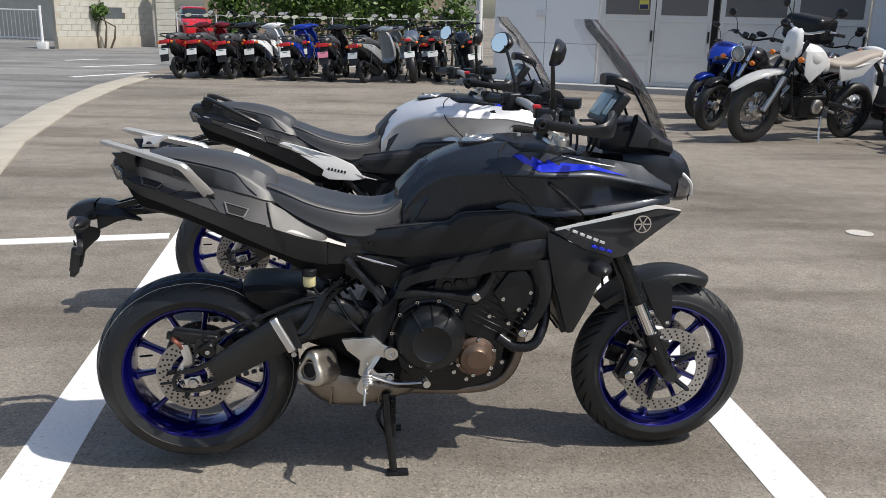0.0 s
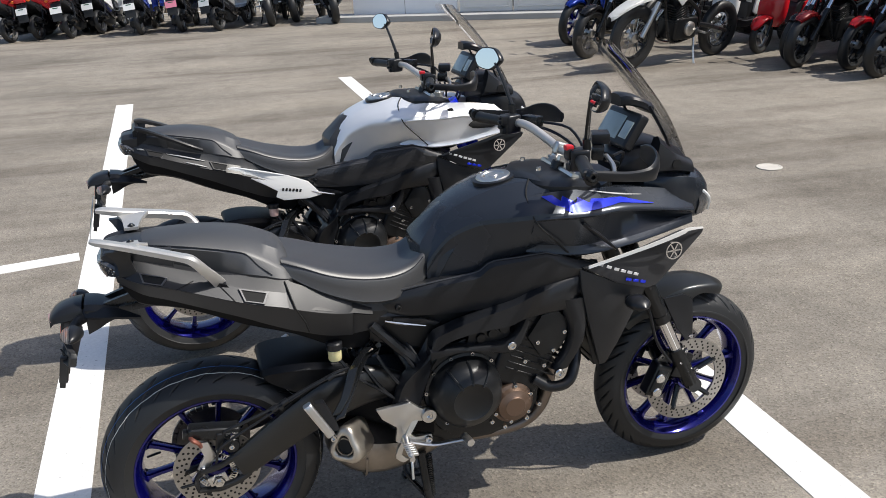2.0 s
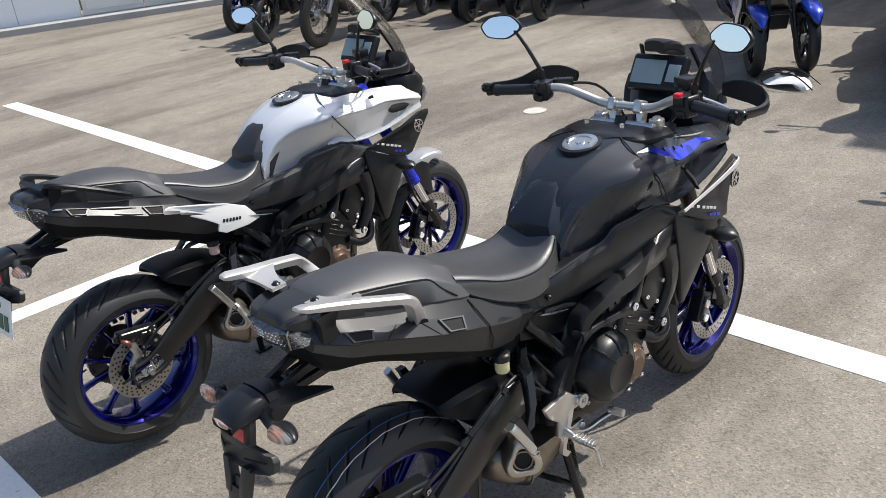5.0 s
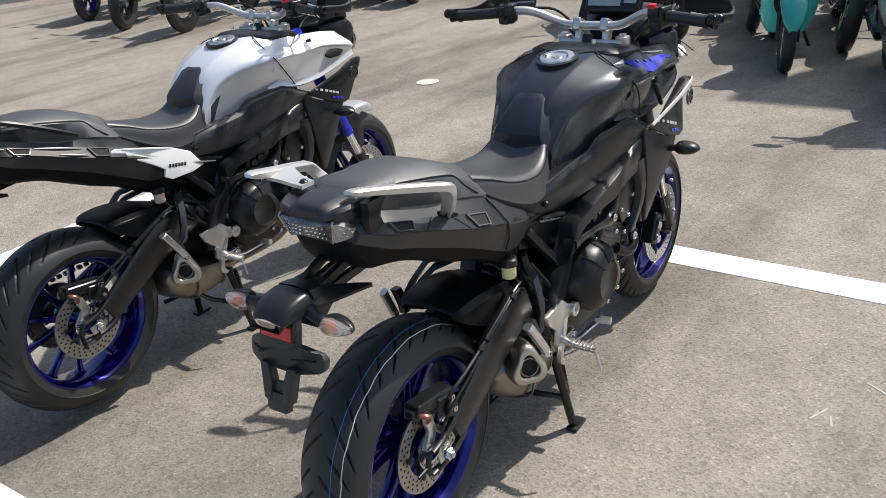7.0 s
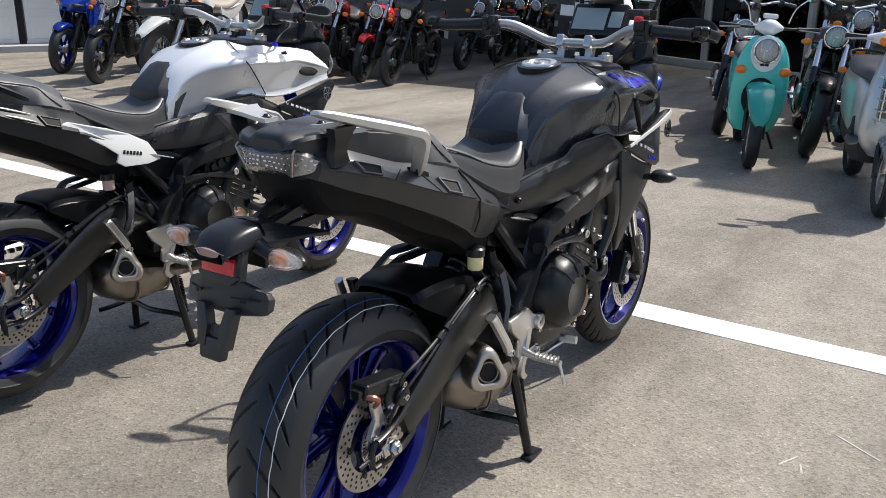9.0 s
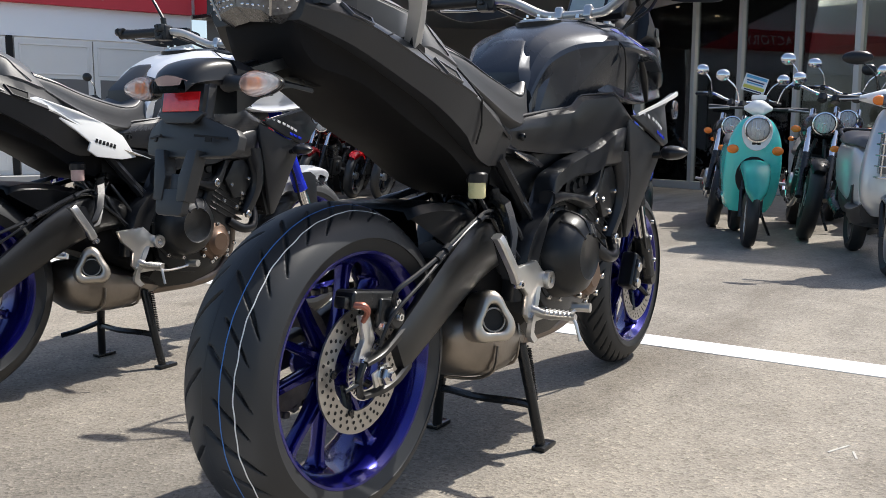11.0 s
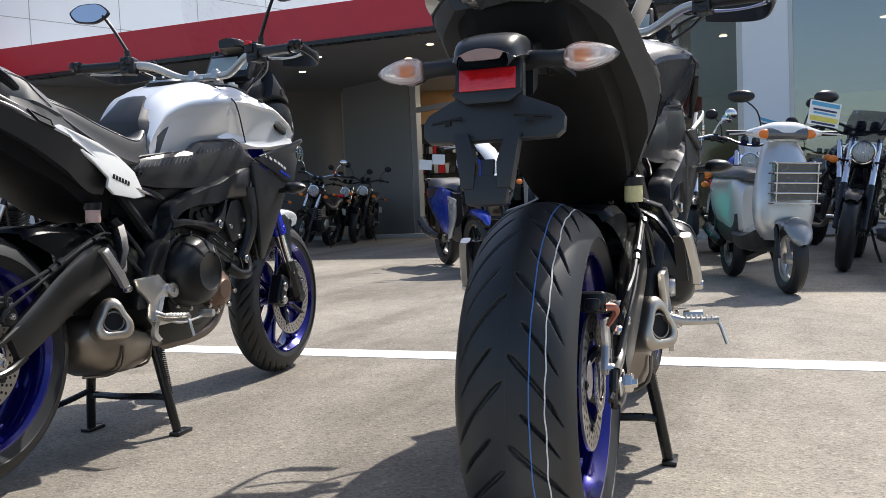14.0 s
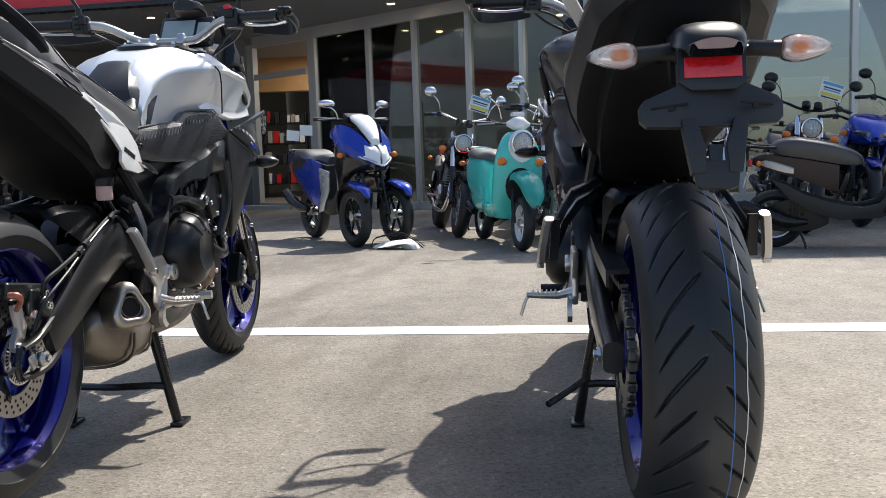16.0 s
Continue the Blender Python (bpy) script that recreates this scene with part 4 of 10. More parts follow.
def road_wheel(bike, name, c, rad, half, fine, front):
    """A cast blue wheel: barrel, ten spokes, hub, tyre."""
    bm = B()
    rw = half * 0.86
    prof = [(0.222, -rw), (0.226, -rw + 0.004), (0.221, -rw + 0.010), (0.213, -rw + 0.018), (0.208, -rw * 0.5), (0.206, 0), (0.208, rw * 0.5), (0.213, rw - 0.018), (0.221, rw - 0.010), (0.226, rw - 0.004), (0.222, rw),
            (0.217, rw - 0.001), (0.212, rw - 0.008), (0.204, rw - 0.018), (0.199, rw * 0.5), (0.197, 0), (0.199, -rw * 0.5), (0.204, -rw + 0.018), (0.212, -rw + 0.008), (0.217, -rw + 0.001)]
    lathe(bm, prof, 72, disc_m(c[0], 0, c[1]), True)
    wheel = part(name, bm, BLUE, bike, "deep blue cast wheel")
    hub = B()
    lathe(hub, [(0.02, -0.07), (0.034, -0.07), (0.04, -0.045), (0.036, 0), (0.04, 0.045), (0.034, 0.07), (0.02, 0.07)], 28, disc_m(c[0], 0, c[1]))
    part("hub", hub, BLUE, wheel)
    for i in range(10):
        a = 2 * math.pi * (i + 0.25) / 10
        s = B()
        rings = []
        lean = 0.012 if i % 2 else -0.012
        for r, w, d, yy in ((0.03, 0.012, 0.022, 0.5 * lean), (0.09, 0.0085, 0.017, lean), (0.16, 0.0075, 0.015, lean), (0.19, 0.010, 0.019, lean), (0.200, 0.02, 0.026, lean)):
            ca, sa = math.cos(a), math.sin(a)
            ring = []
            for du, dv in ((-1, -0.7), (-0.6, -1), (0.6, -1), (1, -0.7), (1, 0.7), (0.6, 1), (-0.6, 1), (-1, 0.7)):
                ring.append((c[0] + r * ca - du * w * sa, yy + dv * d, c[1] + r * sa + du * w * ca))
            rings.append(ring)
        skin(s, rings, 3, 1)
        part("spoke", s, BLUE, wheel)
    tyre("tyre", wheel, c, rad, half, *fine, True, front)
    vb = B()
    tube(vb, [(c[0] - 0.185, 0.01, c[1] + 0.03), (c[0] - 0.15, 0.03, c[1] + 0.025)], 0.0035, 6, 1)
    part("tyre_valve", vb, SATIN, wheel)
    return wheel


def bolt(bm, x, y, z, r=0.007, h=0.006):
    s = -1 if y < 0 else 1
    lathe(bm, [(0.0, y - s * 0.004), (r, y - s * 0.004), (r, y + s * h * 0.6), (r * 0.8, y + s * h), (r * 0.45, y + s * h), (r * 0.45, y + s * h * 0.4), (0, y + s * h * 0.4)], 8, disc_m(x, 0, z))


def thing_part(bike):
    """The engine as one part that carries its castings."""
    bm = B()
    box(bm, (0.78, 0, 0.44), (0.22, 0.18, 0.16), None, 0.01)
    return part("engine", bm, CASTBLACK, bike, "black three-cylinder engine")


def touring_bike(label, m, hero):
    bike = thing("touring_motorcycle", label, "motorcycle", "parked touring motorcycles", m)
    body = DARK if hero else SILVER
    fine = (1000, 14) if hero else (560, 9)
    rw = road_wheel(bike, "rear_wheel", RAX, 0.311, 0.091, fine, False)
    fw = road_wheel(bike, "front_wheel", FAX, 0.301, 0.062, (520, 9) if hero else (360, 7), True)
    if hero:
        stripe(rw, RAX, 0.311, 0.091, -0.0345, 0.0009, BLUELINE, 0.0003)
        stripe(rw, RAX, 0.311, 0.091, -0.0555, 0.0009, YELLOWLINE, 0.0008)
        stripe(rw, RAX, 0.311, 0.091, -0.002, 0.0004, GREY, 0.0002)
    brake_disc(rw, RAX, -0.074, 0.077, 0.120, 30)
    brake_disc(fw, FAX, -0.068, 0.108, 0.149, 34)
    brake_disc(fw, FAX, 0.068, 0.108, 0.149, 34)

    # fuel tank
    t = B()
    sec = [(0.632, 0.918, 0.070, 0.100, 0.866, 0.09, 0.80), (0.665, 0.968, 0.076, 0.108, 0.915, 0.10, 0.80), (0.705, 1.008, 0.088, 0.120, 0.955, 0.110, 0.80),
           (0.77, 1.042, 0.112, 0.150, 0.988, 0.120, 0.805), (0.845, 1.066, 0.134, 0.194, 1.002, 0.132, 0.825), (0.90, 1.076, 0.150, 0.215, 1.008, 0.145, 0.85), (0.96, 1.081, 0.160, 0.225, 1.008, 0.158, 0.87), (1.0, 1.080, 0.160, 0.227, 1.004, 0.165, 0.885), (1.05, 1.074, 0.155, 0.224, 0.998, 0.170, 0.89)]
    rings = []
    for x, zt, w1, w2, zw, w3, zb in sec:
        yc = w1 * 0.30 + 0.036 + max(0.0, x - 0.70) * 0.02
        rings.append(sym(x, [(0, zt), (yc * 0.9, zt - 0.002), (yc, zt - 0.004), (yc + 0.005, zt - 0.007), (yc * 0.4 + w2 * 0.6, zt * 0.5 + zw * 0.5 + 0.006), (w2 - 0.014, zw + 0.020), (w2 - 0.003, zw + 0.008), (w2, zw - 0.004), (w2 - 0.006, zw - 0.020), (w2 - 0.022 * min(1.0, (x - 0.60) * 5), zw - 0.050), (w3 + 0.002, zb + 0.030), (w3 - 0.02, zb - 0.01), (0, zb - 0.02)]))
    skin(t, rings, 5, 1)
    tank = part("fuel_tank", t, body, bike, "matt dark grey fuel tank" if hero else "silver fuel tank", 21 if hero else 48)
    for s in (-1, 1):
        tsm = B()
        tube(tsm, [(0.945, s * 0.080, 1.081), (0.908, s * 0.148, 1.057), (0.903, s * 0.217, 1.008), (0.925, s * 0.222, 0.975), (0.975, s * 0.205, 0.925), (1.02, s * 0.188, 0.880)], 0.0022, 6, 4)
        part("panel_seam", tsm, SOOT, tank)
    cap = B()
    lathe(cap, [(0, 0.009), (0.014, 0.009), (0.016, 0.006), (0.030, 0.006), (0.033, 0.009), (0.048, 0.008), (0.051, 0.003), (0.051, -0.012), (0, -0.012)], 36, Matrix.Translation((0.868, 0, 1.074)) @ Matrix.Rotation(radians(-8), 4, "Y") @ Matrix.Rotation(radians(90), 4, "X"))
    fc = part("fuel_cap", cap, ALU, tank, "brushed aluminium fuel cap")
    ring = B()
    lathe(ring, [(0.050, -0.01), (0.061, -0.01), (0.061, 0.002), (0.050, 0.004)], 36, Matrix.Translation((0.868, 0, 1.074)) @ Matrix.Rotation(radians(-8), 4, "Y") @ Matrix.Rotation(radians(90), 4, "X"), True)
    part("cap_ring", ring, SATIN, fc)
    hb = B()
    for i in range(7):
        a = i * 0.9
        bmesh.ops.create_cone(hb, cap_ends=True, segments=8, radius1=0.004, radius2=0.004, depth=0.006, matrix=Matrix.Translation((0.868 + 0.037 * math.cos(a), 0.037 * math.sin(a), 1.082 - 0.005 * math.cos(a))))
    each("cap_screw", hb, CHROME, fc)
    # tank pad: six-sided outline, flat facets, inner lip round the seat's nose
    pb = B()
    rows = []
    for z, xc, w, xf, wf in ((1.014, 0.706, 0.034, 0.716, 0.046), (1.004, 0.686, 0.050, 0.713, 0.066), (0.936, 0.622, 0.078, 0.724, 0.106), (0.924, 0.614, 0.082, 0.717, 0.108), (0.885, 0.612, 0.090, 0.690, 0.107), (0.81, 0.622, 0.096, 0.648, 0.103)):
        half = [(xf + 0.006, wf - 0.004, z - 0.003), (xf, wf + 0.004, z), (xc + 0.020, w * 0.99, z), (xc + 0.007, w * 0.86, z), (xc, 0.0, z)]
        rows.append([(x, -y, zz) for x, y, zz in half] + half[-2::-1])
    skin(pb, rows, 1, 1, False, False)
    bmesh.ops.bevel(pb, geom=[e for e in pb.edges if not e.is_boundary and len(e.link_faces) == 2 and e.calc_face_angle(0) > 0.35], offset=0.004, segments=3, affect="EDGES", profile=0.6)
    part("tank_pad", pb, DARK if hero else GREY, tank, "chunky black plastic tank pad", 30)
    # centre cover ahead of the cap, edge seams
    cc = B()
    skin(cc, [sym(x, [(0, z + 0.010), (w * 0.55, z + 0.009), (w * 0.88, z + 0.003), (w, z - 0.006), (w + 0.002, z - 0.020), (w * 0.9, z - 0.03), (0, z - 0.03)]) for x, z, w in ((0.916, 1.074, 0.046), (0.935, 1.078, 0.070), (0.955, 1.077, 0.112), (0.985, 1.075, 0.146), (1.05, 1.071, 0.160), (1.10, 1.064, 0.156), (1.15, 1.052, 0.12))], 3, 1)
    part("tank_front_cover", cc, SATIN, bike, "satin black tank top cover", 30)
    # bolts that hold the cover
    sb = B()
    for y in (-0.06, 0.06):
        bmesh.ops.create_cone(sb, cap_ends=True, segments=10, radius1=0.008, radius2=0.007, depth=0.01, matrix=Matrix.Translation((0.985, y, 1.1)))
    each("cover_bolt", sb, STEEL, bike)

    # upper side fairing, each side, with decals
    for s in (-1, 1):
        f, duct = B(), B()
        rings, dr = [], []
        for x, zt, zm, zb, yt, ym, yb, deep in ((0.905, 1.052, 1.004, 0.885, 0.150, 0.217, 0.155, 0.004), (0.97, 1.060, 1.006, 0.878, 0.166, 0.229, 0.176, 0.006), (1.035, 1.058, 1.002, 0.868, 0.164, 0.232, 0.186, 0.010), (1.09, 1.052, 1.000, 0.864, 0.156, 0.228, 0.186, 0.026), (1.17, 1.044, 1.000, 0.868, 0.148, 0.220, 0.186, 0.055), (1.26, 1.033, 0.984, 0.878, 0.143, 0.202, 0.180, 0.055), (1.36, 1.014, 0.962, 0.890, 0.135, 0.180, 0.165, 0.035), (1.445, 0.998, 0.94, 0.896, 0.122, 0.150, 0.142, 0.012)):
            cut = deep if hero else min(deep, 0.008)
            rings.append([(x, s * yt, zt), (x, s * (ym - 0.010), zm + 0.009), (x, s * (ym - 0.002), zm + 0.003), (x, s * ym, zm - 0.003), (x, s * (ym - 0.004), zm - 0.009), (x, s * (ym - max(cut, 0.012)), zm - 0.014), (x, s * (yt - 0.05), zm - 0.012), (x, s * (yt - 0.06), zt - 0.01)])
            dr.append([(x, s * (ym - max(cut, 0.008) + 0.002), zm - 0.006), (x, s * (ym - cut - 0.006), zm - 0.035), (x, s * (yb - cut * 0.35), zb + 0.028), (x, s * yb, zb + 0.012), (x, s * (yb + 0.003), zb + 0.004), (x, s * (yb - 0.004), zb - 0.002), (x, s * (yb - 0.05), zb), (x, s * (yt - 0.07), zm - 0.012)])
        skin(f, rings, 4, 1)
        uf = part("upper_fairing", f, body, bike, "", 40)
        skin(duct, dr, 4, 1)
        part("air_duct", duct, body, uf, "hollowed side duct", 36)
        if hero:
            sb0 = B()
            tube(sb0, [(1.045, s * 0.222, 0.975), (1.10, s * 0.212, 0.93), (1.165, s * 0.197, 0.872)], [0.007, 0.011, 0.006], 8, 3, True, 0.6)
            part("duct_strut", sb0, SATIN, uf)
        if hero:
            g = B()
            # blue flash along the upper edge
            pts = [(1.075, 1.036), (1.10, 1.04), (1.125, 1.016), (1.15, 1.032), (1.185, 1.026), (1.21, 1.008), (1.30, 1.004), (1.40, 0.985), (1.34, 0.99), (1.27, 0.985), (1.21, 0.978), (1.15, 0.985), (1.105, 1.0)]
            top = dense(np.array([(x, yt, zt, ym) for x, zt, yt, ym in ((0.905, 1.052, 0.150, 0.217), (0.97, 1.060, 0.166, 0.229), (1.035, 1.058, 0.164, 0.232), (1.09, 1.052, 0.156, 0.228), (1.17, 1.044, 0.148, 0.220), (1.26, 1.033, 0.143, 0.202), (1.36, 1.014, 0.135, 0.180))]), 6)
            mid = ((0.905, 0.97, 1.035, 1.09, 1.17, 1.26, 1.36), (1.004, 1.006, 1.002, 1.0, 1.0, 0.984, 0.962))

            def ride(co, s=s, top=top):
                x, z = co.x, co.z
                zt, yt, ym = (np.interp(x, top[:, 0], top[:, k]) for k in (2, 1, 3))
                k = min(1.0, max(0.0, (zt - z) / (zt - np.interp(x, *mid) - 0.009)))
                return (x, s * (yt + (ym - 0.010 - yt) * k + 0.0025), z + 0.0015)
            n = 72
            for i in range(n):
                x0, x1 = 0.945 + 0.34 * i / n, 0.945 + 0.34 * (i + 1) / n
                def lim(x):
                    hi = np.interp(x, (0.945, 0.972, 0.992, 1.0, 1.035, 1.045, 1.075, 1.085, 1.12, 1.18, 1.285), (1.052, 1.054, 1.038, 1.050, 1.030, 1.042, 1.024, 1.032, 1.028, 1.024, 0.992))
                    lo = np.interp(x, (0.945, 0.985, 1.02, 1.09, 1.17, 1.285), (1.050, 1.022, 1.009, 1.009, 1.014, 0.991))
                    return hi, max(min(lo, hi - 0.001), lo - 1)
                q = [(x0, lim(x0)[1]), (x1, lim(x1)[1]), (x1, lim(x1)[0]), (x0, lim(x0)[0])]
                g.faces.new([g.verts.new(ride(Vector((x, 0, z)))) for x, z in q])
            bmesh.ops.remove_doubles(g, verts=g.verts[:], dist=1e-5)
            part("blue_flash_decal", g, BLUEGFX, uf, "bright blue flash decal")
            wb = B()
            tube(wb, [(1.09, s * 0.166, 1.050), (1.18, s * 0.172, 1.030), (1.27, s * 0.160, 1.014)], [0.001, 0.0035, 0.001], 6, 4)
            part("silver_trim_line", wb, ALURAIL, uf)
        else:
            io = B()
            skin(io, [[(x, s * y, z + h), (x, s * (y + 0.005), z), (x, s * y, z - h), (x, s * (y - 0.03), z)] for x, y, z, h in ((1.205, 0.199, 0.950, 0.003), (1.225, 0.198, 0.950, 0.016), (1.27, 0.188, 0.946, 0.019), (1.32, 0.176, 0.940, 0.016), (1.35, 0.166, 0.936, 0.004))], 4, 2)
            part("air_intake", io, SOOT, uf, "dark air intake")
            sk = B()
            panel(sk, [(1.11, 1.030), (1.132, 1.033), (1.138, 1.021), (1.116, 1.018)], s * 0.193, s * 0.006, 0.001)
            part("warning_sticker", sk, SATIN, uf, "small dark sticker")

        # ducted panel under the fairing with the model badge
        lp = B()
        pts = [(1.062, 0.828), (1.12, 0.838), (1.365, 0.905), (1.485, 0.872), (1.475, 0.860), (1.285, 0.752), (1.255, 0.745), (1.16, 0.775)]
        panel(lp, pts, s * 0.214, s * 0.012, 0.004, lambda co: (co.x, co.y - s * (max(0, co.x - 1.34) * 0.55 + max(0, 0.70 - co.z) * 0.24 + max(0, 1.16 - co.x) * 0.30), co.z))
        sp = part("side_panel", lp, GREY if hero else SATIN, bike, "matt grey side panel")
        ls = B()
        panel(ls, [(1.055, 0.825), (1.165, 0.772), (1.262, 0.748), (1.235, 0.70), (1.195, 0.56), (1.165, 0.478), (1.145, 0.476), (1.118, 0.56), (1.085, 0.66), (1.062, 0.76)], s * 0.198, s * 0.016, 0.006, lambda co: (co.x, co.y - s * (max(0, 0.70 - co.z) * 0.26 + max(0, 1.14 - co.x) * 0.30), co.z))
        part("lower_shroud", ls, UNDER, bike, "satin black lower shroud")
        tr = B()
        skin(tr, [[(x, s * (y - 0.002), z + 0.002), (x, s * (y + 0.002), z + 0.001), (x, s * (y + 0.004), z - h), (x, s * (y - 0.004), z - h - 0.002)] for x, y, z, h in ((1.075, 0.206, 0.834, 0.005), (1.25, 0.226, 0.880, 0.008), (1.355, 0.226, 0.907, 0.010), (1.40, 0.195, 0.900, 0.006), (1.48, 0.148, 0.877, 0.002))], 4, 1)
        part("silver_edge", tr, PALEALU if hero else SATIN, sp, "silver upper edge")
        em = B()
        ex, ey, ez = 1.332, s * 0.2275, 0.853
        lathe(em, [(0.0235, s * -0.002), (0.0275, s * -0.002), (0.0275, s * 0.004), (0.0235, s * 0.004)], 28, Matrix.Translation((ex, ey, ez)) @ Matrix.Rotation(radians(-3 * s), 4, "Z"), True)
        for i in range(6):
            a = i * math.pi / 3 + math.pi / 6
            mm = Matrix.Translation((ex, ey + s * 0.002, ez)) @ Matrix.Rotation(radians(-3 * s), 4, "Z") @ Matrix.Rotation(a, 4, "Y")
            box(em, (0, 0, 0), (0.012, 0.004, 0.022), None, 0)
            bmesh.ops.transform(em, matrix=mm @ Matrix.Translation((0, 0, 0.0115)) @ Matrix.Diagonal((0.35, 1, 1, 1)), verts=em.verts[-8:])
        each("round_emblem", em, CHROME, sp, "small round chrome emblem")
        # model badge as plain bars
        lb = B()
        for i in range(6):
            cx = 1.112 + 0.0205 * i
            box(lb, (cx, s * (0.2265 - max(0, 1.16 - cx) * 0.30), 0.836 - 0.0078 * i), (0.0165, 0.0015, 0.0085), Matrix.Rotation(radians(21), 4, "Y"), 0.0006, 1)
        each("badge_bar", lb, PRINT, sp)
        l2 = B()
        for i in range(3):
            box(l2, (1.192 + 0.023 * i, s * 0.2265, 0.783 - 0.007 * i), (0.019, 0.0015, 0.009), Matrix.Rotation(radians(17), 4, "Y"), 0.0006, 1)
        each("blue_badge_bar", l2, BLUEGFX, sp)
        # front turn signal
        fi = B()
        tube(fi, [(1.20, s * 0.185, 0.715), (1.205, s * 0.24, 0.720)], [0.010, 0.011], 10, 2)
        skin(fi, [[(1.20 + 0.035 * math.cos(a) * r, s * y, 0.725 + 0.021 * math.sin(a) * r) for a in [k * math.pi / 5 for k in range(10)]] for y, r in ((0.235, 0.35), (0.245, 0.85), (0.268, 1.0), (0.295, 0.75), (0.312, 0.15))], 3, 2)
        ind = part("front_turn_signal", fi, SATIN, bike)
        # lower tank cover down to the frame
        mc = B()
        rings = []
        for x, zt, zb, y0, y1 in ((0.475, 0.800, 0.745, 0.098, 0.112), (0.56, 0.818, 0.735, 0.115, 0.134), (0.66, 0.831, 0.727, 0.120, 0.148), (0.752, 0.840, 0.728, 0.127, 0.158), (0.770, 0.846, 0.729, 0.130, 0.160), (0.793, 0.867, 0.731, 0.138, 0.164), (0.812, 0.874, 0.734, 0.144, 0.167), (0.88, 0.881, 0.752, 0.162, 0.180), (0.955, 0.888, 0.777, 0.175, 0.190), (1.0, 0.872, 0.786, 0.178, 0.192), (1.06, 0.845, 0.792, 0.176, 0.190), (1.12, 0.822, 0.792, 0.166, 0.180)):
            rings.append([(x, s * (y0 - 0.03), zt), (x, s * (y1 - 0.016), zt + 0.001), (x, s * (y1 - 0.005), zt - 0.012), (x, s * y1, zt * 0.6 + zb * 0.4), (x, s * (y1 - 0.014), zb), (x, s * (y1 - 0.06), zb)])
        skin(mc, rings, 1, 1)
        lc = part("lower_tank_cover", mc, SATIN if hero else CARBON, bike, "satin black side cover", 26)
        if not hero:
            for i in range(26):
                rb = B()
                x = 0.50 + 0.0175 * i
                zt0 = float(np.interp(x + 0.02, (0.475, 0.56, 0.752, 0.793, 0.955), (0.800, 0.818, 0.840, 0.867, 0.888)))
                yo = float(np.interp(x + 0.01, (0.475, 0.56, 0.66, 0.752, 0.812, 0.955), (0.109, 0.131, 0.145, 0.155, 0.164, 0.187)))
                tube(rb, [(x, s * (yo + 0.0015), zt0 - 0.034), (x + 0.022, s * (yo - 0.0005), zt0 - 0.012)], 0.0016, 5, 1)
                part("rib", rb, CARBON, lc)
        eg = B()
        tube(eg, [(0.485, s * 0.106, 0.803), (0.56, s * 0.122, 0.819), (0.66, s * 0.131, 0.832), (0.752, s * 0.139, 0.841), (0.772, s * 0.142, 0.848), (0.793, s * 0.148, 0.868), (0.812, s * 0.152, 0.875), (0.88, s * 0.169, 0.882), (0.955, s * 0.181, 0.888), (1.0, s * 0.184, 0.872)], [0.002, 0.0035, 0.0035, 0.0035, 0.003, 0.003, 0.003, 0.0025, 0.002, 0.001], 6, 1)
        part("cover_edge", eg, GREY, lc)
        sbm = B()
        bolt(sbm, 0.535, s * 0.128, 0.768, 0.009)
        part("cover_bolt", sbm, BLACKMET, bike)

    # nose, headlamps, screen
    nb = B()
    skin(nb, [sym(x, [(0, zt), (w * 0.6, zt - 0.004), (w, zt - 0.03), (w * 1.02, (zt + zb) / 2), (w * 0.9, zb + 0.02), (w * 0.5, zb), (0, zb)]) for x, zt, zb, w in ((1.30, 1.07, 0.95, 0.10), (1.37, 1.078, 0.91, 0.142), (1.44, 1.068, 0.895, 0.140), (1.495, 1.045, 0.888, 0.118), (1.525, 1.005, 0.888, 0.09), (1.540, 0.95, 0.892, 0.06), (1.543, 0.91, 0.897, 0.045))], 3, 2)
    nose = part("nose_fairing", nb, DARK if hero else SATIN, bike)
    for s in (-1, 1):
        hl = B()
        skin(hl, [[(x, s * y, z) for y, z in ((y0, z0), (y1, z0 + 0.01), (y1 + 0.006, z1 - 0.01), (y0, z1))] for x, y0, y1, z0, z1 in ((1.47, 0.05, 0.124, 0.905, 0.995), (1.505, 0.04, 0.112, 0.905, 0.985), (1.540, 0.03, 0.07, 0.905, 0.965))], 3, 2)
        part("headlamp", hl, TAILCLEAR, nose, "clear headlamp")
        ld = B()
        tube(ld, [(1.482, s * 0.125, 0.99), (1.520, s * 0.108, 0.955), (1.538, s * 0.078, 0.910)], 0.006, 6, 4)
        part("lamp_strip", ld, WHITE, nose)
    ws = B()
    rows = []
    for x, z, w, sag in ((1.478, 1.055, 0.135, 0.05), (1.435, 1.14, 0.165, 0.055), (1.375, 1.245, 0.175, 0.055), (1.285, 1.362, 0.160, 0.05), (1.228, 1.425, 0.135, 0.04), (1.212, 1.446, 0.105, 0.03)):
        rows.append([(x - sag * (u * u), w * u, z) for u in (-1, -0.66, -0.33, 0, 0.33, 0.66, 1)])
    skin(ws, rows, 4, 3, False, False)
    bmesh.ops.solidify(ws, geom=ws.faces[:], thickness=0.003)
    scr = part("windscreen", ws, SCREEN, bike, "smoked clear windscreen")
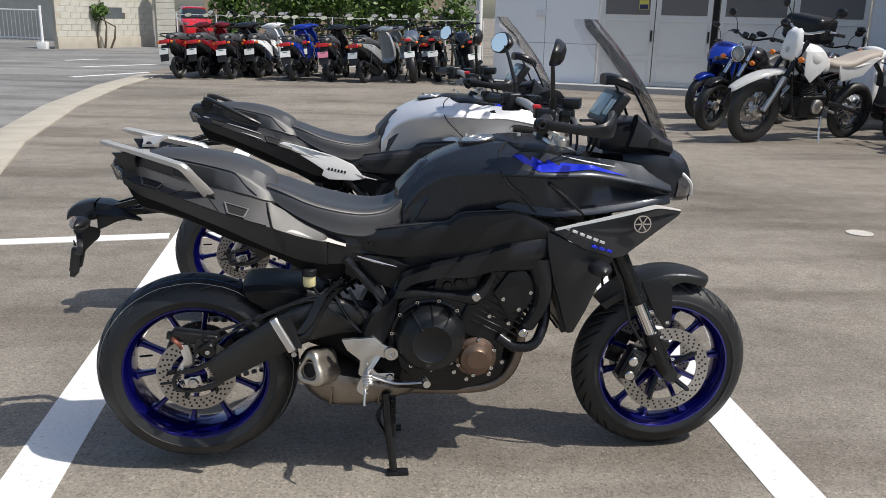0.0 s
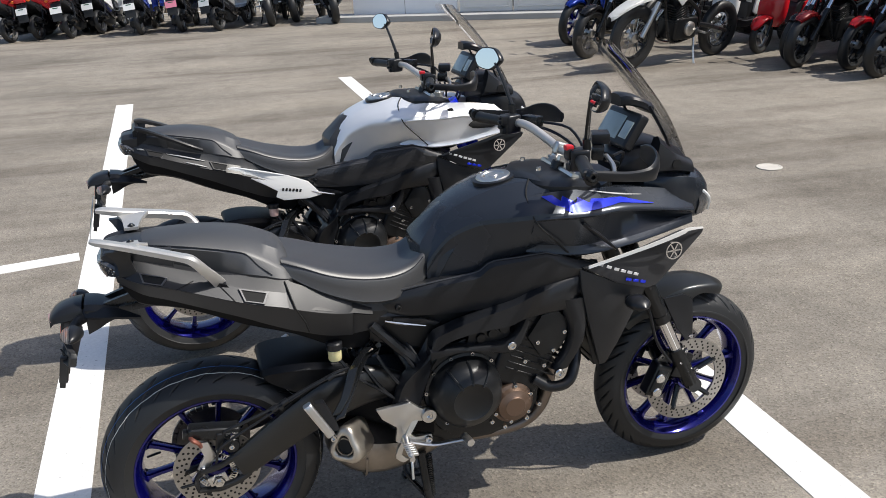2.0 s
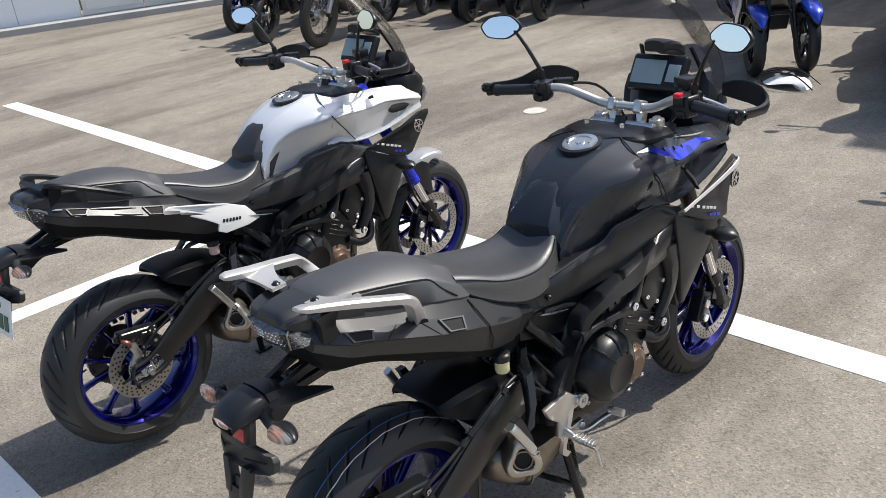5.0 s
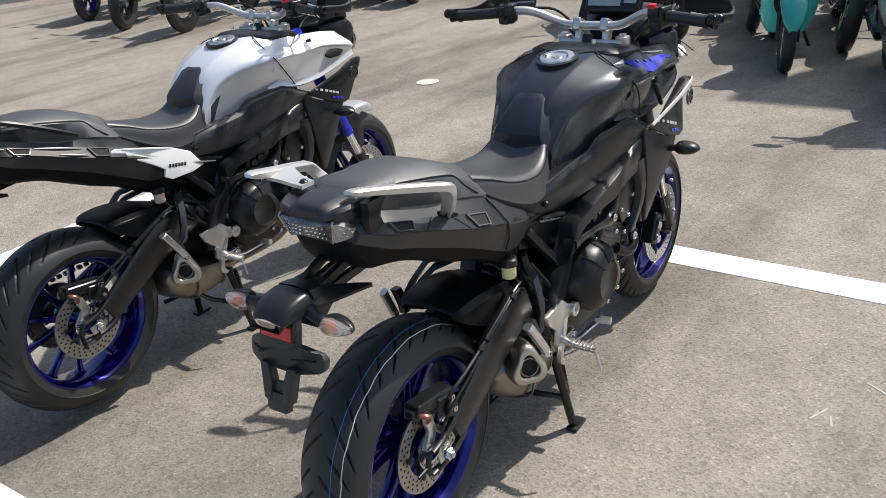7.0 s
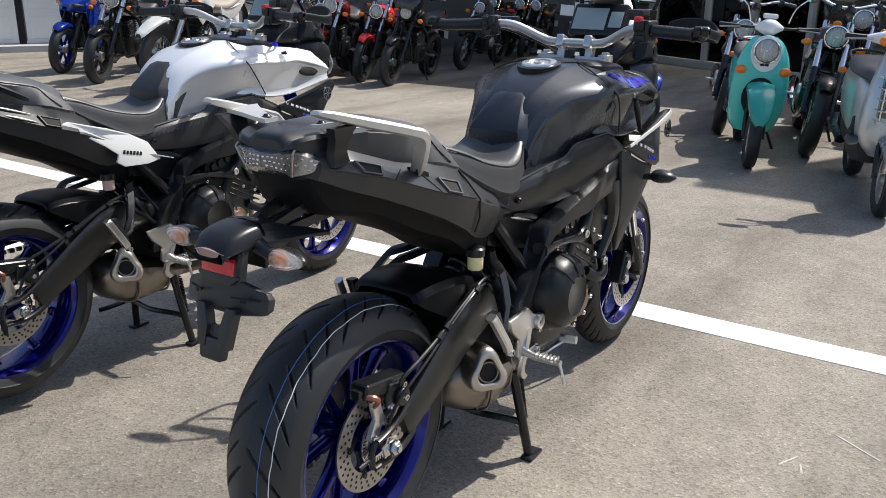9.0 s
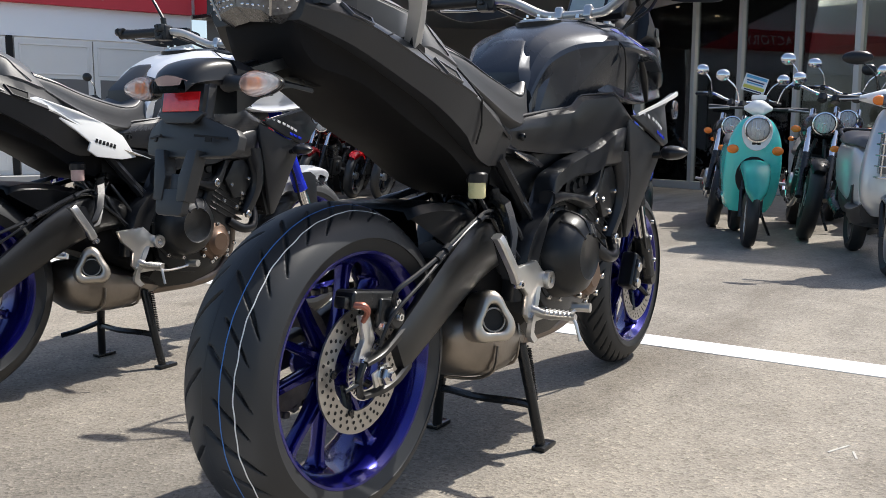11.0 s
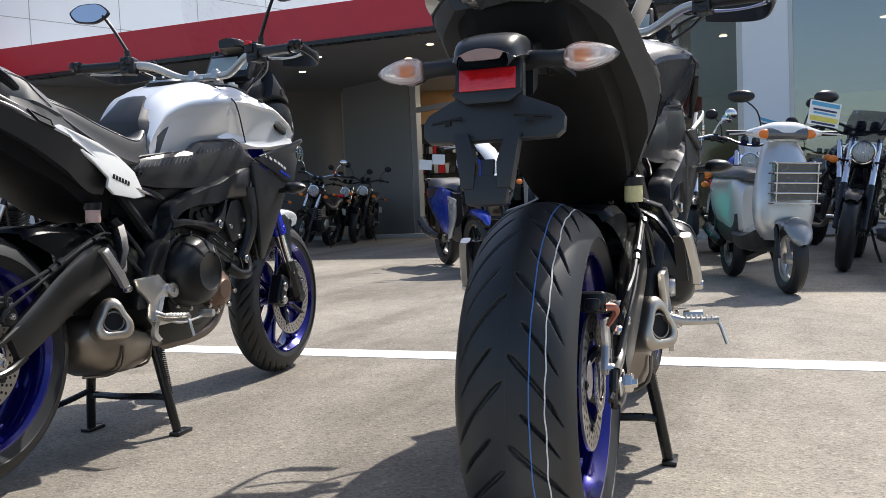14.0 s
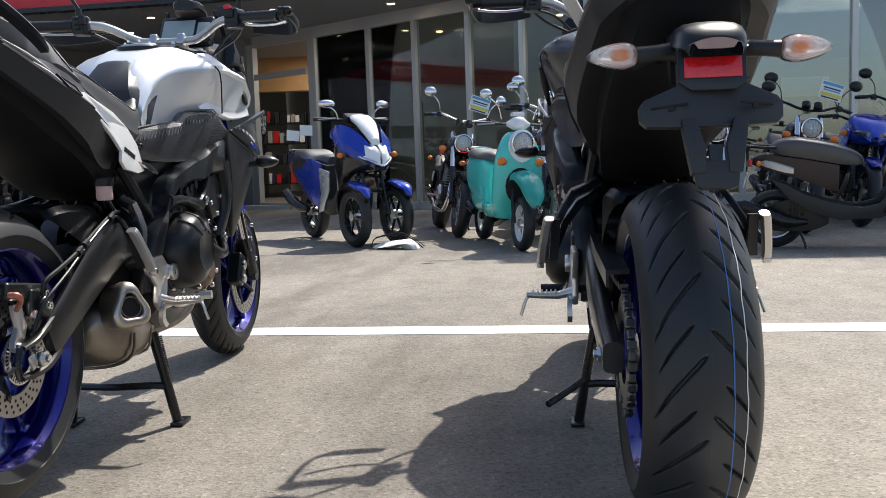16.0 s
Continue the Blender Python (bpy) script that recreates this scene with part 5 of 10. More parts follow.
    for s in (-1, 1):
        fr = B()
        tube(fr, [(1.40, s * 0.105, 1.07), (1.365, s * 0.10, 1.16), (1.315, s * 0.085, 1.255)], 0.008, 6, 3, True, 0.5)
        part("screen_bracket", fr, SATIN, bike)
        br = B()
        skin(br, [[(x, s * y, z) for x, y, z in q] for q in (((1.30, 0.10, 1.07), (1.30, 0.145, 1.075), (1.325, 0.14, 1.155), (1.325, 0.10, 1.165)), ((1.38, 0.10, 1.06), (1.38, 0.15, 1.07), (1.385, 0.14, 1.11), (1.385, 0.10, 1.12)), ((1.44, 0.10, 1.05), (1.44, 0.14, 1.055), (1.44, 0.13, 1.085), (1.44, 0.10, 1.09)))], 3, 2)
        part("inner_fairing", br, SATIN, bike)
        ck = B()
        lathe(ck, [(0, s * 0.153), (0.014, s * 0.153), (0.014, s * 0.138), (0, s * 0.138)], 14, disc_m(1.375, 0, 1.09))
        part("screen_knob", ck, BLACKMET, bike)
    # dash
    dm = Matrix.Translation((1.275, 0, 1.178)) @ Matrix.Rotation(radians(32), 4, "Y") @ Matrix.Diagonal((1.0, 1.22, 1.15, 1.0))
    db = B()
    box(db, (0, 0, 0), (0.035, 0.150, 0.098), None, 0.010, 3)
    bmesh.ops.transform(db, matrix=dm, verts=db.verts[:])
    dash = part("instrument_panel", db, SATIN, bike)
    for y0, y1, z0, z1, mm in ((-0.024, 0.066, -0.034, 0.032, LCD), (-0.066, -0.032, -0.026, 0.022, LCD)):
        q = B()
        box(q, (-0.0185, (y0 + y1) / 2, (z0 + z1) / 2), (0.004, y1 - y0, z1 - z0), None, 0.002)
        bmesh.ops.transform(q, matrix=dm, verts=q.verts[:])
        part("display", q, mm, dash, "pale grey-green display")
    ds = B()
    skin(ds, [sym(x, [(0, zt), (w * 0.6, zt - 0.004), (w, zt - 0.025), (w * 1.03, zb + 0.02), (w * 0.9, zb), (0, zb)]) for x, zt, zb, w in ((1.235, 1.105, 1.055, 0.07), (1.28, 1.135, 1.05, 0.105), (1.36, 1.15, 1.05, 0.122), (1.43, 1.115, 1.05, 0.118))], 3, 1)
    part("dash_surround", ds, SATIN, bike)
    hd = B()
    skin(hd, [sym(x, [(0, z + 0.022), (w, z + 0.016), (w * 1.1, z), (w, z - 0.012), (0, z - 0.012)]) for x, z, w in ((1.252, 1.262, 0.03), (1.275, 1.264, 0.042), (1.315, 1.252, 0.048), (1.355, 1.230, 0.04))], 3, 2)
    part("dash_hood", hd, SATIN, bike)

    # front fork, calipers, fender
    ft, fb = Vector((1.165, 0, 1.05)), Vector((1.517, 0, 0.30))
    for s in (-1, 1):
        o = Vector((-0.005, s * 0.098, 0))
        p = lambda k: ft.lerp(fb, k) + o
        u = B()
        tube(u, [p(0), p(0.40), p(0.62)], [0.027, 0.027, 0.0265], 16, 2)
        tube(u, [p(0.62), p(0.655)], 0.0285, 16, 1)
        leg = part("fork_upper_tube", u, BLACKMET if hero else BLUEGFX, bike, "" if hero else "blue fork tube")
        st = B()
        tube(st, [p(0.655), p(0.80)], 0.0215, 16, 1)
        part("fork_stanchion", st, CHROME, bike, "bright chrome stanchion")
        lo = B()
        tube(lo, [p(0.80), p(0.83), p(0.985)], [0.026, 0.028, 0.027], 14, 1)
        lathe(lo, [(0, s * 0.12), (0.024, s * 0.12), (0.026, s * 0.10), (0.024, s * 0.07), (0, s * 0.07)], 16, disc_m(*[FAX[0], 0, FAX[1]]))
        box(lo, (FAX[0] - 0.045, s * 0.10, FAX[1] + 0.08), (0.05, 0.02, 0.09), Matrix.Rotation(radians(24), 4, "Y"), 0.006)
        part("fork_lower", lo, BLACKMET, bike)
        cal = B()
        box(cal, (FAX[0] - 0.125, s * 0.082, FAX[1] + 0.035), (0.06, 0.05, 0.115), Matrix.Rotation(radians(24), 4, "Y"), 0.010, 3)
        box(cal, (FAX[0] - 0.13, s * 0.104, FAX[1] + 0.035), (0.04, 0.02, 0.085), Matrix.Rotation(radians(24), 4, "Y"), 0.008, 3)
        c1 = part("brake_caliper", cal, BLACKMET, bike, "black brake caliper")
        cp = B()
        for dz in (-0.025, 0.025):
            lathe(cp, [(0, s * 0.110), (0.0165, s * 0.110), (0.0165, s * 0.117), (0.013, s * 0.120), (0, s * 0.120)], 18, disc_m(FAX[0] - 0.133 + dz * 0.2, 0, FAX[1] + 0.026 + dz))
        each("caliper_piston_cap", cp, STEEL, c1)
        bl = B()
        for q in ((-0.045, 0.14), (-0.06, 0.10), (0.0, 0.06), (-0.03, 0.19)):
            bolt(bl, FAX[0] + q[0], s * 0.118, FAX[1] + q[1], 0.007, 0.006)
        each("fork_bolt", bl, STEEL, bike)
        hose = B()
        tube(hose, [(FAX[0] - 0.10, s * 0.125, FAX[1] + 0.11), (FAX[0] - 0.16, s * 0.13, FAX[1] + 0.2), (FAX[0] - 0.19, s * 0.12, FAX[1] + 0.32), (FAX[0] - 0.24, s * 0.10, FAX[1] + 0.45), (1.2, s * 0.08, 0.95)], 0.005, 6, 4)
        part("brake_hose", hose, SATIN, bike)
    fe = B()
    rows = []
    for a, w, rr in ((135, 0.045, 0.334), (124, 0.060, 0.334), (112, 0.070, 0.337), (98, 0.074, 0.343), (86, 0.073, 0.346), (75, 0.066, 0.345), (68, 0.048, 0.341), (65, 0.02, 0.337)):
        ca, sa = math.cos(radians(a)), math.sin(radians(a))
        drop = 0.065 if 90 < a < 120 else 0.035
        rows.append([(FAX[0] + (rr - d) * ca, y * w, FAX[1] + (rr - d) * sa) for y, d in ((-1, drop), (-1.0, 0.012), (-0.75, 0.001), (0, -0.006), (0.75, 0.001), (1, 0.012), (1, drop))])
    skin(fe, rows, 4, 3, False, False)
    bmesh.ops.solidify(fe, geom=fe.faces[:], thickness=0.004)
    fender = part("front_fender", fe, FENDGREY if hero else SILVER, bike, "dark grey front fender" if hero else "silver front fender")
    for s in (-1, 1):
        fs = B()
        panel(fs, [(1.40, 0.625), (1.47, 0.63), (1.505, 0.61), (1.512, 0.545), (1.515, 0.47), (1.495, 0.455), (1.455, 0.51)], s * 0.078, s * 0.007, 0.003)
        part("fender_stay", fs, SATIN, bike)

    # frame
    for s in (-1, 1):
        fr = B()
        rings = []
        for x, z, h, y in ((1.13, 0.76, 0.05, 0.120), (1.06, 0.75, 0.058, 0.165), (0.99, 0.745, 0.052, 0.176), (0.905, 0.732, 0.042, 0.180), (0.85, 0.712, 0.040, 0.178), (0.79, 0.704, 0.032, 0.176), (0.73, 0.694, 0.026, 0.173), (0.66, 0.672, 0.024, 0.166), (0.61, 0.632, 0.036, 0.158), (0.572, 0.555, 0.045, 0.150), (0.545, 0.47, 0.045, 0.140), (0.535, 0.40, 0.042, 0.135)):
            d = Vector((0.35, 0, 1)).normalized() if x > 0.6 else Vector((1, 0, 0.3)).normalized()
            rings.append([Vector((x, s * y, z)) + d * a * h + Vector((0, s * b, 0)) for a, b in ((1.1, -0.006), (0.85, 0.012), (-0.85, 0.012), (-1.1, -0.006), (-0.9, -0.04), (0.9, -0.04))])
        skin(fr, rings, 3, 1)
        fo = part("frame_beam", fr, SATIN, bike, "satin black frame beam", 62)
        f2 = B()
        rings = []
        for x, z, h, y in ((1.04, 0.73, 0.045, 0.174), (1.06, 0.64, 0.030, 0.174), (1.052, 0.57, 0.026, 0.168), (1.015, 0.495, 0.026, 0.155)):
            rings.append([Vector((x + a * h, s * (y + b), z)) for a, b in ((1, -0.01), (0.6, 0.012), (-0.6, 0.012), (-1, -0.01), (-0.6, -0.03), (0.6, -0.03))])
        skin(f2, rings, 4, 2)
        part("frame_downtube", f2, SATIN, bike)
        f3 = B()
        rings = [[Vector((x, s * (0.166 + b), z + a * h)) for a, b in ((1, -0.01), (0.6, 0.01), (-0.6, 0.01), (-1, -0.01), (-0.6, -0.03), (0.6, -0.03))] for x, z, h in ((0.61, 0.622, 0.020), (0.69, 0.624, 0.012), (0.78, 0.612, 0.014), (0.845, 0.604, 0.024), (0.880, 0.635, 0.034), (0.905, 0.69, 0.03))]
        skin(f3, rings, 3, 2)
        part("frame_lower_rib", f3, SATIN, bike)
        eb = B()
        bolt(eb, 0.850, s * 0.180, 0.612, 0.014, 0.006)
        bolt(eb, 1.0, s * 0.178, 0.49, 0.015, 0.008)
        each("engine_mount_bolt", eb, STEEL, bike)
        wb2 = B()
        panel(wb2, [(0.74, 0.69), (0.85, 0.70), (0.86, 0.62), (0.72, 0.615)], s * 0.148, s * 0.004, 0.002)
        for i in range(3):
            lathe(wb2, [(0, s * 0.16), (0.013, s * 0.16), (0.016, s * 0.15), (0, s * 0.15)], 14, disc_m(0.765 + 0.035 * i, 0, 0.642 + 0.009 * i))
        part("frame_web", wb2, CASTBLACK, bike)

    # engine
    en = B()
    box(en, (0.79, 0, 0.43), (0.30, 0.24, 0.22), None, 0.03, 3)
    box(en, (0.92, 0, 0.57), (0.17, 0.30, 0.26), Matrix.Rotation(radians(28), 4, "Y"), 0.015, 3)
    box(en, (0.66, 0, 0.50), (0.18, 0.22, 0.14), Matrix.Rotation(radians(-12), 4, "Y"), 0.02, 3)
    box(en, (0.76, 0, 0.305), (0.20, 0.15, 0.05), None, 0.02, 3)
    eng = thing_part(bike)
    each("engine_casting", en, CASTBLACK, eng)
    for i in range(9):
        fin = B()
        box(fin, (0.945 + 0.0 * i, 0, 0.49 + 0.018 * i), (0.165, 0.306, 0.005), Matrix.Rotation(radians(-62 + 90), 4, "Y"), 0.001, 1)
        bmesh.ops.translate(fin, verts=fin.verts[:], vec=(0.008 * (i - 4), 0, 0))
        part("cooling_fin", fin, CASTBLACK, eng)
    for s in (-1, 1):
        ck2 = B()
        panel(ck2, [(0.615, 0.56), (0.66, 0.62), (0.74, 0.645), (0.82, 0.62), (0.87, 0.565), (0.93, 0.51), (0.955, 0.45), (0.945, 0.375), (0.89, 0.325), (0.78, 0.30), (0.68, 0.315), (0.625, 0.37), (0.605, 0.46)], s * 0.110, s * 0.028, 0.010)
        part("crankcase_side", ck2, CASTBLACK, eng)
        c1 = B()
        cx, cz, r = (0.715, 0.476, 0.107) if s < 0 else (0.83, 0.42, 0.085)
        lathe(c1, [(0, s * 0.220), (r * 0.50, s * 0.220), (r * 0.55, s * 0.224), (r * 0.60, s * 0.221), (r * 0.82, s * 0.208), (r * 0.93, s * 0.192), (r, s * 0.168), (r * 1.04, s * 0.145), (r * 1.12, s * 0.142), (r * 1.12, s * 0.10), (0, s * 0.10)], 40, disc_m(cx, 0, cz))
        cl = part("clutch_cover" if s < 0 else "generator_cover", c1, CASTBLACK, eng, "round black engine cover")
        rb = B()
        for i in range(11):
            a = 2 * math.pi * i / 11 + 0.2
            bolt(rb, cx + r * 1.09 * math.cos(a), s * 0.139, cz + r * 1.09 * math.sin(a), 0.0075, 0.008)
        each("cover_bolt", rb, STEEL, cl)
        rr = B()
        for i in range(3):
            a = radians(55 + i * 34)
            tube(rr, [(cx + r * 0.5 * math.cos(a), s * 0.224, cz + r * 0.5 * math.sin(a)), (cx + r * 0.85 * math.cos(a), s * 0.206, cz + r * 0.85 * math.sin(a)), (cx + r * 1.0 * math.cos(a), s * 0.170, cz + r * 1.0 * math.sin(a))], 0.004, 6, 3)
        each("cover_rib", rr, CASTBLACK, cl)
        c2 = B()
        if s < 0:
            x2, z2, r2 = 0.860, 0.404, 0.055
            lathe(c2, [(0, s * 0.182), (r2 * 0.55, s * 0.182), (r2 * 0.62, s * 0.178), (r2 * 0.9, s * 0.172), (r2, s * 0.160), (r2 * 1.18, s * 0.155), (r2 * 1.18, s * 0.10), (0, s * 0.10)], 32, disc_m(x2, 0, z2))
            pc = part("pickup_cover", c2, BRONZE, eng, "bronze round engine cover")
            pb2 = B()
            for i in range(6):
                a = 2 * math.pi * i / 6 + 0.4
                bolt(pb2, x2 + r2 * 1.1 * math.cos(a), -0.155, z2 + r2 * 1.1 * math.sin(a), 0.0075, 0.009)
            each("cover_bolt", pb2, STEEL, pc)
        else:
            box(c2, (0.655, 0.135, 0.43), (0.13, 0.05, 0.16), None, 0.02, 3)
            part("sprocket_cover", c2, CASTBLACK, eng)
        hd2 = B()
        panel(hd2, [(0.905, 0.62), (0.95, 0.685), (1.0, 0.695), (1.035, 0.655), (1.035, 0.60), (1.0, 0.555), (0.945, 0.55)], s * 0.135, s * 0.03, 0.008)
        part("cylinder_head_cover", hd2, CASTBLACK, eng)
        bs = B()
        for x, z in ((0.935, 0.60), (0.985, 0.565), (0.895, 0.545), (0.955, 0.52), (1.02, 0.62), (0.79, 0.36), (0.83, 0.335), (0.90, 0.35), (0.94, 0.39)):
            bolt(bs, x, s * 0.165, z, 0.008, 0.006)
        each("engine_bolt", bs, STEEL, eng)
        wp = B()
        tube(wp, [(0.93, s * 0.15, 0.47), (0.98, s * 0.165, 0.44), (1.04, s * 0.16, 0.445), (1.075, s * 0.13, 0.50), (1.085, s * 0.10, 0.56)], 0.017, 10, 4)
        part("coolant_hose", wp, SATIN, bike)
    # radiator
    ra = B()
    box(ra, (1.115, 0, 0.60), (0.035, 0.30, 0.25), Matrix.Rotation(radians(-14), 4, "Y"), 0.006)
    rad = part("radiator", ra, CASTBLACK, bike)
    for i in range(14):
        q = B()
        box(q, (1.137 + 0.0035 * i - 0.02, 0, 0.49 + 0.0165 * i), (0.006, 0.28, 0.004), None, 0.001, 1)
        part("radiator_fin", q, BLACKMET, rad)
    # exhaust
    ex = B()
    for i, y in enumerate((-0.075, 0.0, 0.075)):
        tube(ex, [(0.99, y, 0.52), (1.015, y, 0.44), (0.995, y * 0.95, 0.335), (0.94, y * 0.85, 0.272), (0.84, y * 0.75, 0.252), (0.66, y * 0.5, 0.25)], 0.0185, 12, 4)
    each("exhaust_header", ex, PIPE, bike, "heat-stained exhaust pipe")
    mu = B()
    skin(mu, [[(x, y, z) for y, z in ((y1, zt - 0.02), (y1 * 0.6 + y0 * 0.4, zt), (y0 * 0.6 + y1 * 0.4, zt), (y0, zt - 0.03), (y0 - 0.004, (zt + zb) / 2), (y0 + 0.01, zb + 0.025), (y0 * 0.6 + y1 * 0.4, zb), (y1, zb + 0.01))] for x, y0, y1, zt, zb in ((0.70, -0.05, 0.06, 0.285, 0.225), (0.62, -0.09, 0.09, 0.32, 0.215), (0.52, -0.115, 0.10, 0.35, 0.205), (0.44, -0.128, 0.08, 0.372, 0.212), (0.38, -0.115, 0.06, 0.385, 0.228), (0.335, -0.085, 0.04, 0.38, 0.26), (0.318, -0.06, 0.03, 0.36, 0.29))], 4, 2)
    tube(mu, [(0.57, -0.103, 0.32), (0.565, -0.11, 0.28), (0.56, -0.098, 0.225), (0.555, -0.03, 0.206)], 0.004, 6, 3)
    tube(mu, [(0.415, -0.135, 0.30), (0.41, -0.128, 0.245), (0.41, -0.08, 0.218), (0.41, 0.0, 0.21)], 0.004, 6, 3)
    mf = part("muffler", mu, TITAN, bike, "heat-stained stubby muffler")
    # end cap with a rounded triangular mouth
    am = Vector((-0.60, -0.78, 0.18)).normalized()
    base = Vector((0.394, -0.103, 0.362))
    xs = am.cross(Vector((0, 0, 1))).normalized()
    ys = xs.cross(am)
    tri = [(0.046 * math.cos(a) * (1 + 0.17 * math.cos(3 * (a - math.pi / 2))), 0.054 * math.sin(a) * (1 + 0.15 * math.cos(3 * (a - math.pi / 2)))) for a in [2 * math.pi * k / 18 for k in range(18)]]
    cpb = B()
    rings = [[base + am * d + xs * (u * k) + ys * (v * k) for u, v in tri] for d, k in ((-0.02, 0.98), (0.03, 1.05), (0.064, 1.04), (0.076, 0.97), (0.082, 0.80), (0.081, 0.60), (0.068, 0.55), (0.02, 0.5))]
    skin(cpb, rings, 3, 2, False)
    part("muffler_end_cap", cpb, EXHTIP, mf, "brushed rounded triangular end cap")
    mo = B()
    skin(mo, [[base + am * d + xs * (u * k) + ys * (v * k) for u, v in tri] for d, k in ((0.069, 0.565), (0.055, 0.55), (0.02, 0.5))], 2, 2)
    part("muffler_mouth", mo, SOOT, mf)
    pr = B()
    mm = Matrix.Translation(base + am * 0.066) @ am.to_track_quat("Y", "Z").to_matrix().to_4x4()
    lathe(pr, [(0.0235, 0.0), (0.027, 0.0), (0.027, 0.009), (0.0235, 0.009)], 28, mm, True)
    part("mouth_ring", pr, TITAN, mf)

    # swingarm, chain
    sw = B()
    rings = []
    for x, y, z, h, w in ((0.56, -0.095, 0.50, 0.050, 0.02), (0.47, -0.102, 0.535, 0.060, 0.022), (0.36, -0.112, 0.525, 0.062, 0.023), (0.25, -0.116, 0.475, 0.056, 0.020), (0.14, -0.116, 0.408, 0.047, 0.017), (0.085, -0.116, 0.374, 0.043, 0.014), (0.055, -0.116, 0.356, 0.040, 0.010)):
        d = Vector((-0.45, 0, 1)).normalized()
        c0 = Vector((x, y, z))
        rings.append([c0 + d * a * h + Vector((0, b * w, 0)) for a, b in ((1, 0.4), (1, -0.5), (0.75, -1), (-0.75, -1), (-1, -0.5), (-1, 0.4), (-0.75, 1), (0.75, 1))])
    skin(sw, rings, 4, 1)
    part("swingarm_right", sw, ARMBLACK, bike, "satin black swingarm", 50)
    for k, pts in enumerate(((((0.105, 0.420), (0.06, 0.396), (0.005, 0.370), (-0.045, 0.362)), ((0.09, 0.335), (0.05, 0.312), (0.0, 0.302), (-0.055, 0.304))))):
        pg2 = B()
        skin(pg2, [[Vector((x, -0.118 + b * 0.010, z + a * (0.011 - 0.002 * i))) for a, b in ((1, 0.5), (1, -0.6), (0.5, -1), (-0.7, -1), (-1, -0.4), (-1, 0.5))] for i, (x, z) in enumerate(pts)], 4, 1)
        part("swingarm_prong", pg2, ARMBLACK, bike, "", 40)
    ep = B()
    tube(ep, [(-0.045, -0.118, 0.362), (-0.060, -0.118, 0.335), (-0.055, -0.118, 0.304)], 0.007, 8, 3)
    tube(ep, [(-0.10, -0.118, 0.325), (-0.05, -0.118, 0.330)], 0.0045, 8, 1)
    part("swingarm_end", ep, BLACKMET, bike)
    sl = B()
    rings = [[Vector((x, y, z)) + Vector((-0.2, 0, 1)).normalized() * a * h + Vector((0, b * 0.018, 0)) for a, b in ((1, 0.4), (1, -0.5), (0.7, -1), (-0.7, -1), (-1, -0.5), (-1, 0.4), (-0.7, 1), (0.7, 1))] for x, y, z, h in ((0.56, 0.105, 0.46, 0.05), (0.42, 0.118, 0.44, 0.05), (0.25, 0.122, 0.40, 0.045), (0.10, 0.120, 0.36, 0.036), (-0.05, 0.118, 0.335, 0.03))]
    skin(sl, rings, 4, 2)
    part("swingarm_left", sl, ARMBLACK, bike, "satin black swingarm", 50)
    cx = B()
    tube(cx, [(0.52, -0.11, 0.48), (0.50, 0.0, 0.47), (0.52, 0.11, 0.46)], 0.035, 12, 3)
    part("swingarm_cross", cx, SATIN, bike)
    for s in (-1, 1):
        ad = B()
        box(ad, (-0.002, s * 0.124, 0.332), (0.050, 0.006, 0.030), Matrix.Rotation(radians(-14), 4, "Y"), 0.003)
        aj = part("chain_adjuster", ad, ALU, bike)
        nt = B()
        lathe(nt, [(0, s * 0.150), (0.008, s * 0.150), (0.009, s * 0.143), (0.015, s * 0.143), (0.017, s * 0.140), (0.017, s * 0.129), (0.020, s * 0.128), (0.020, s * 0.125), (0, s * 0.125)], 6, disc_m(0, 0, 0.332))
        part("axle_nut", nt, STEEL, aj)
    # rear caliper
    rc = B()
    slant = Matrix.Rotation(radians(9), 4, "Y")
    box(rc, (0.006, -0.088, 0.468), (0.140, 0.046, 0.036), slant, 0.010, 3)
    box(rc, (0.036, -0.110, 0.440), (0.062, 0.014, 0.056), slant, 0.007, 3)
    lathe(rc, [(0, -0.128), (0.020, -0.128), (0.023, -0.124), (0.023, -0.10), (0, -0.10)], 18, disc_m(0.046, 0, 0.432))
    box(rc, (-0.066, -0.090, 0.474), (0.024, 0.026, 0.022), slant, 0.006, 2)
    cbk = B()
    panel(cbk, [(-0.040, 0.448), (-0.014, 0.448), (-0.006, 0.420), (0.002, 0.398), (-0.010, 0.378), (-0.020, 0.358), (-0.040, 0.352), (-0.052, 0.364), (-0.040, 0.386), (-0.030, 0.402), (-0.036, 0.424)], -0.096, -0.013, 0.004)
    part("caliper_bracket", cbk, ALU, bike, "bare alloy caliper bracket")
    c3 = part("rear_brake_caliper", rc, BLACKMET, bike, "black rear brake caliper", 30)
    cb2 = B()
    for x, z, y in ((0.012, 0.420, -0.116), (0.046, 0.432, -0.126), (-0.038, 0.364, -0.108), (0.052, 0.458, -0.116)):
        bolt(cb2, x, y, z, 0.009, 0.010)
    each("caliper_bolt", cb2, STEEL, c3)
    cf = B()
    tube(cf, [(-0.058, -0.108, 0.470), (-0.050, -0.122, 0.468), (-0.038, -0.122, 0.456), (-0.034, -0.108, 0.436)], [0.006, 0.007, 0.006, 0.005], 8, 3)
    part("bleed_fitting", cf, COPPER, c3)
    ar = B()
    for i in range(40):
        a = 2 * math.pi * i / 40
        box(ar, (0.047 * math.cos(a), -0.088, 0.335 + 0.047 * math.sin(a)), (0.012, 0.004, 0.0035), Matrix.Rotation(-a, 4, "Y"), 0)
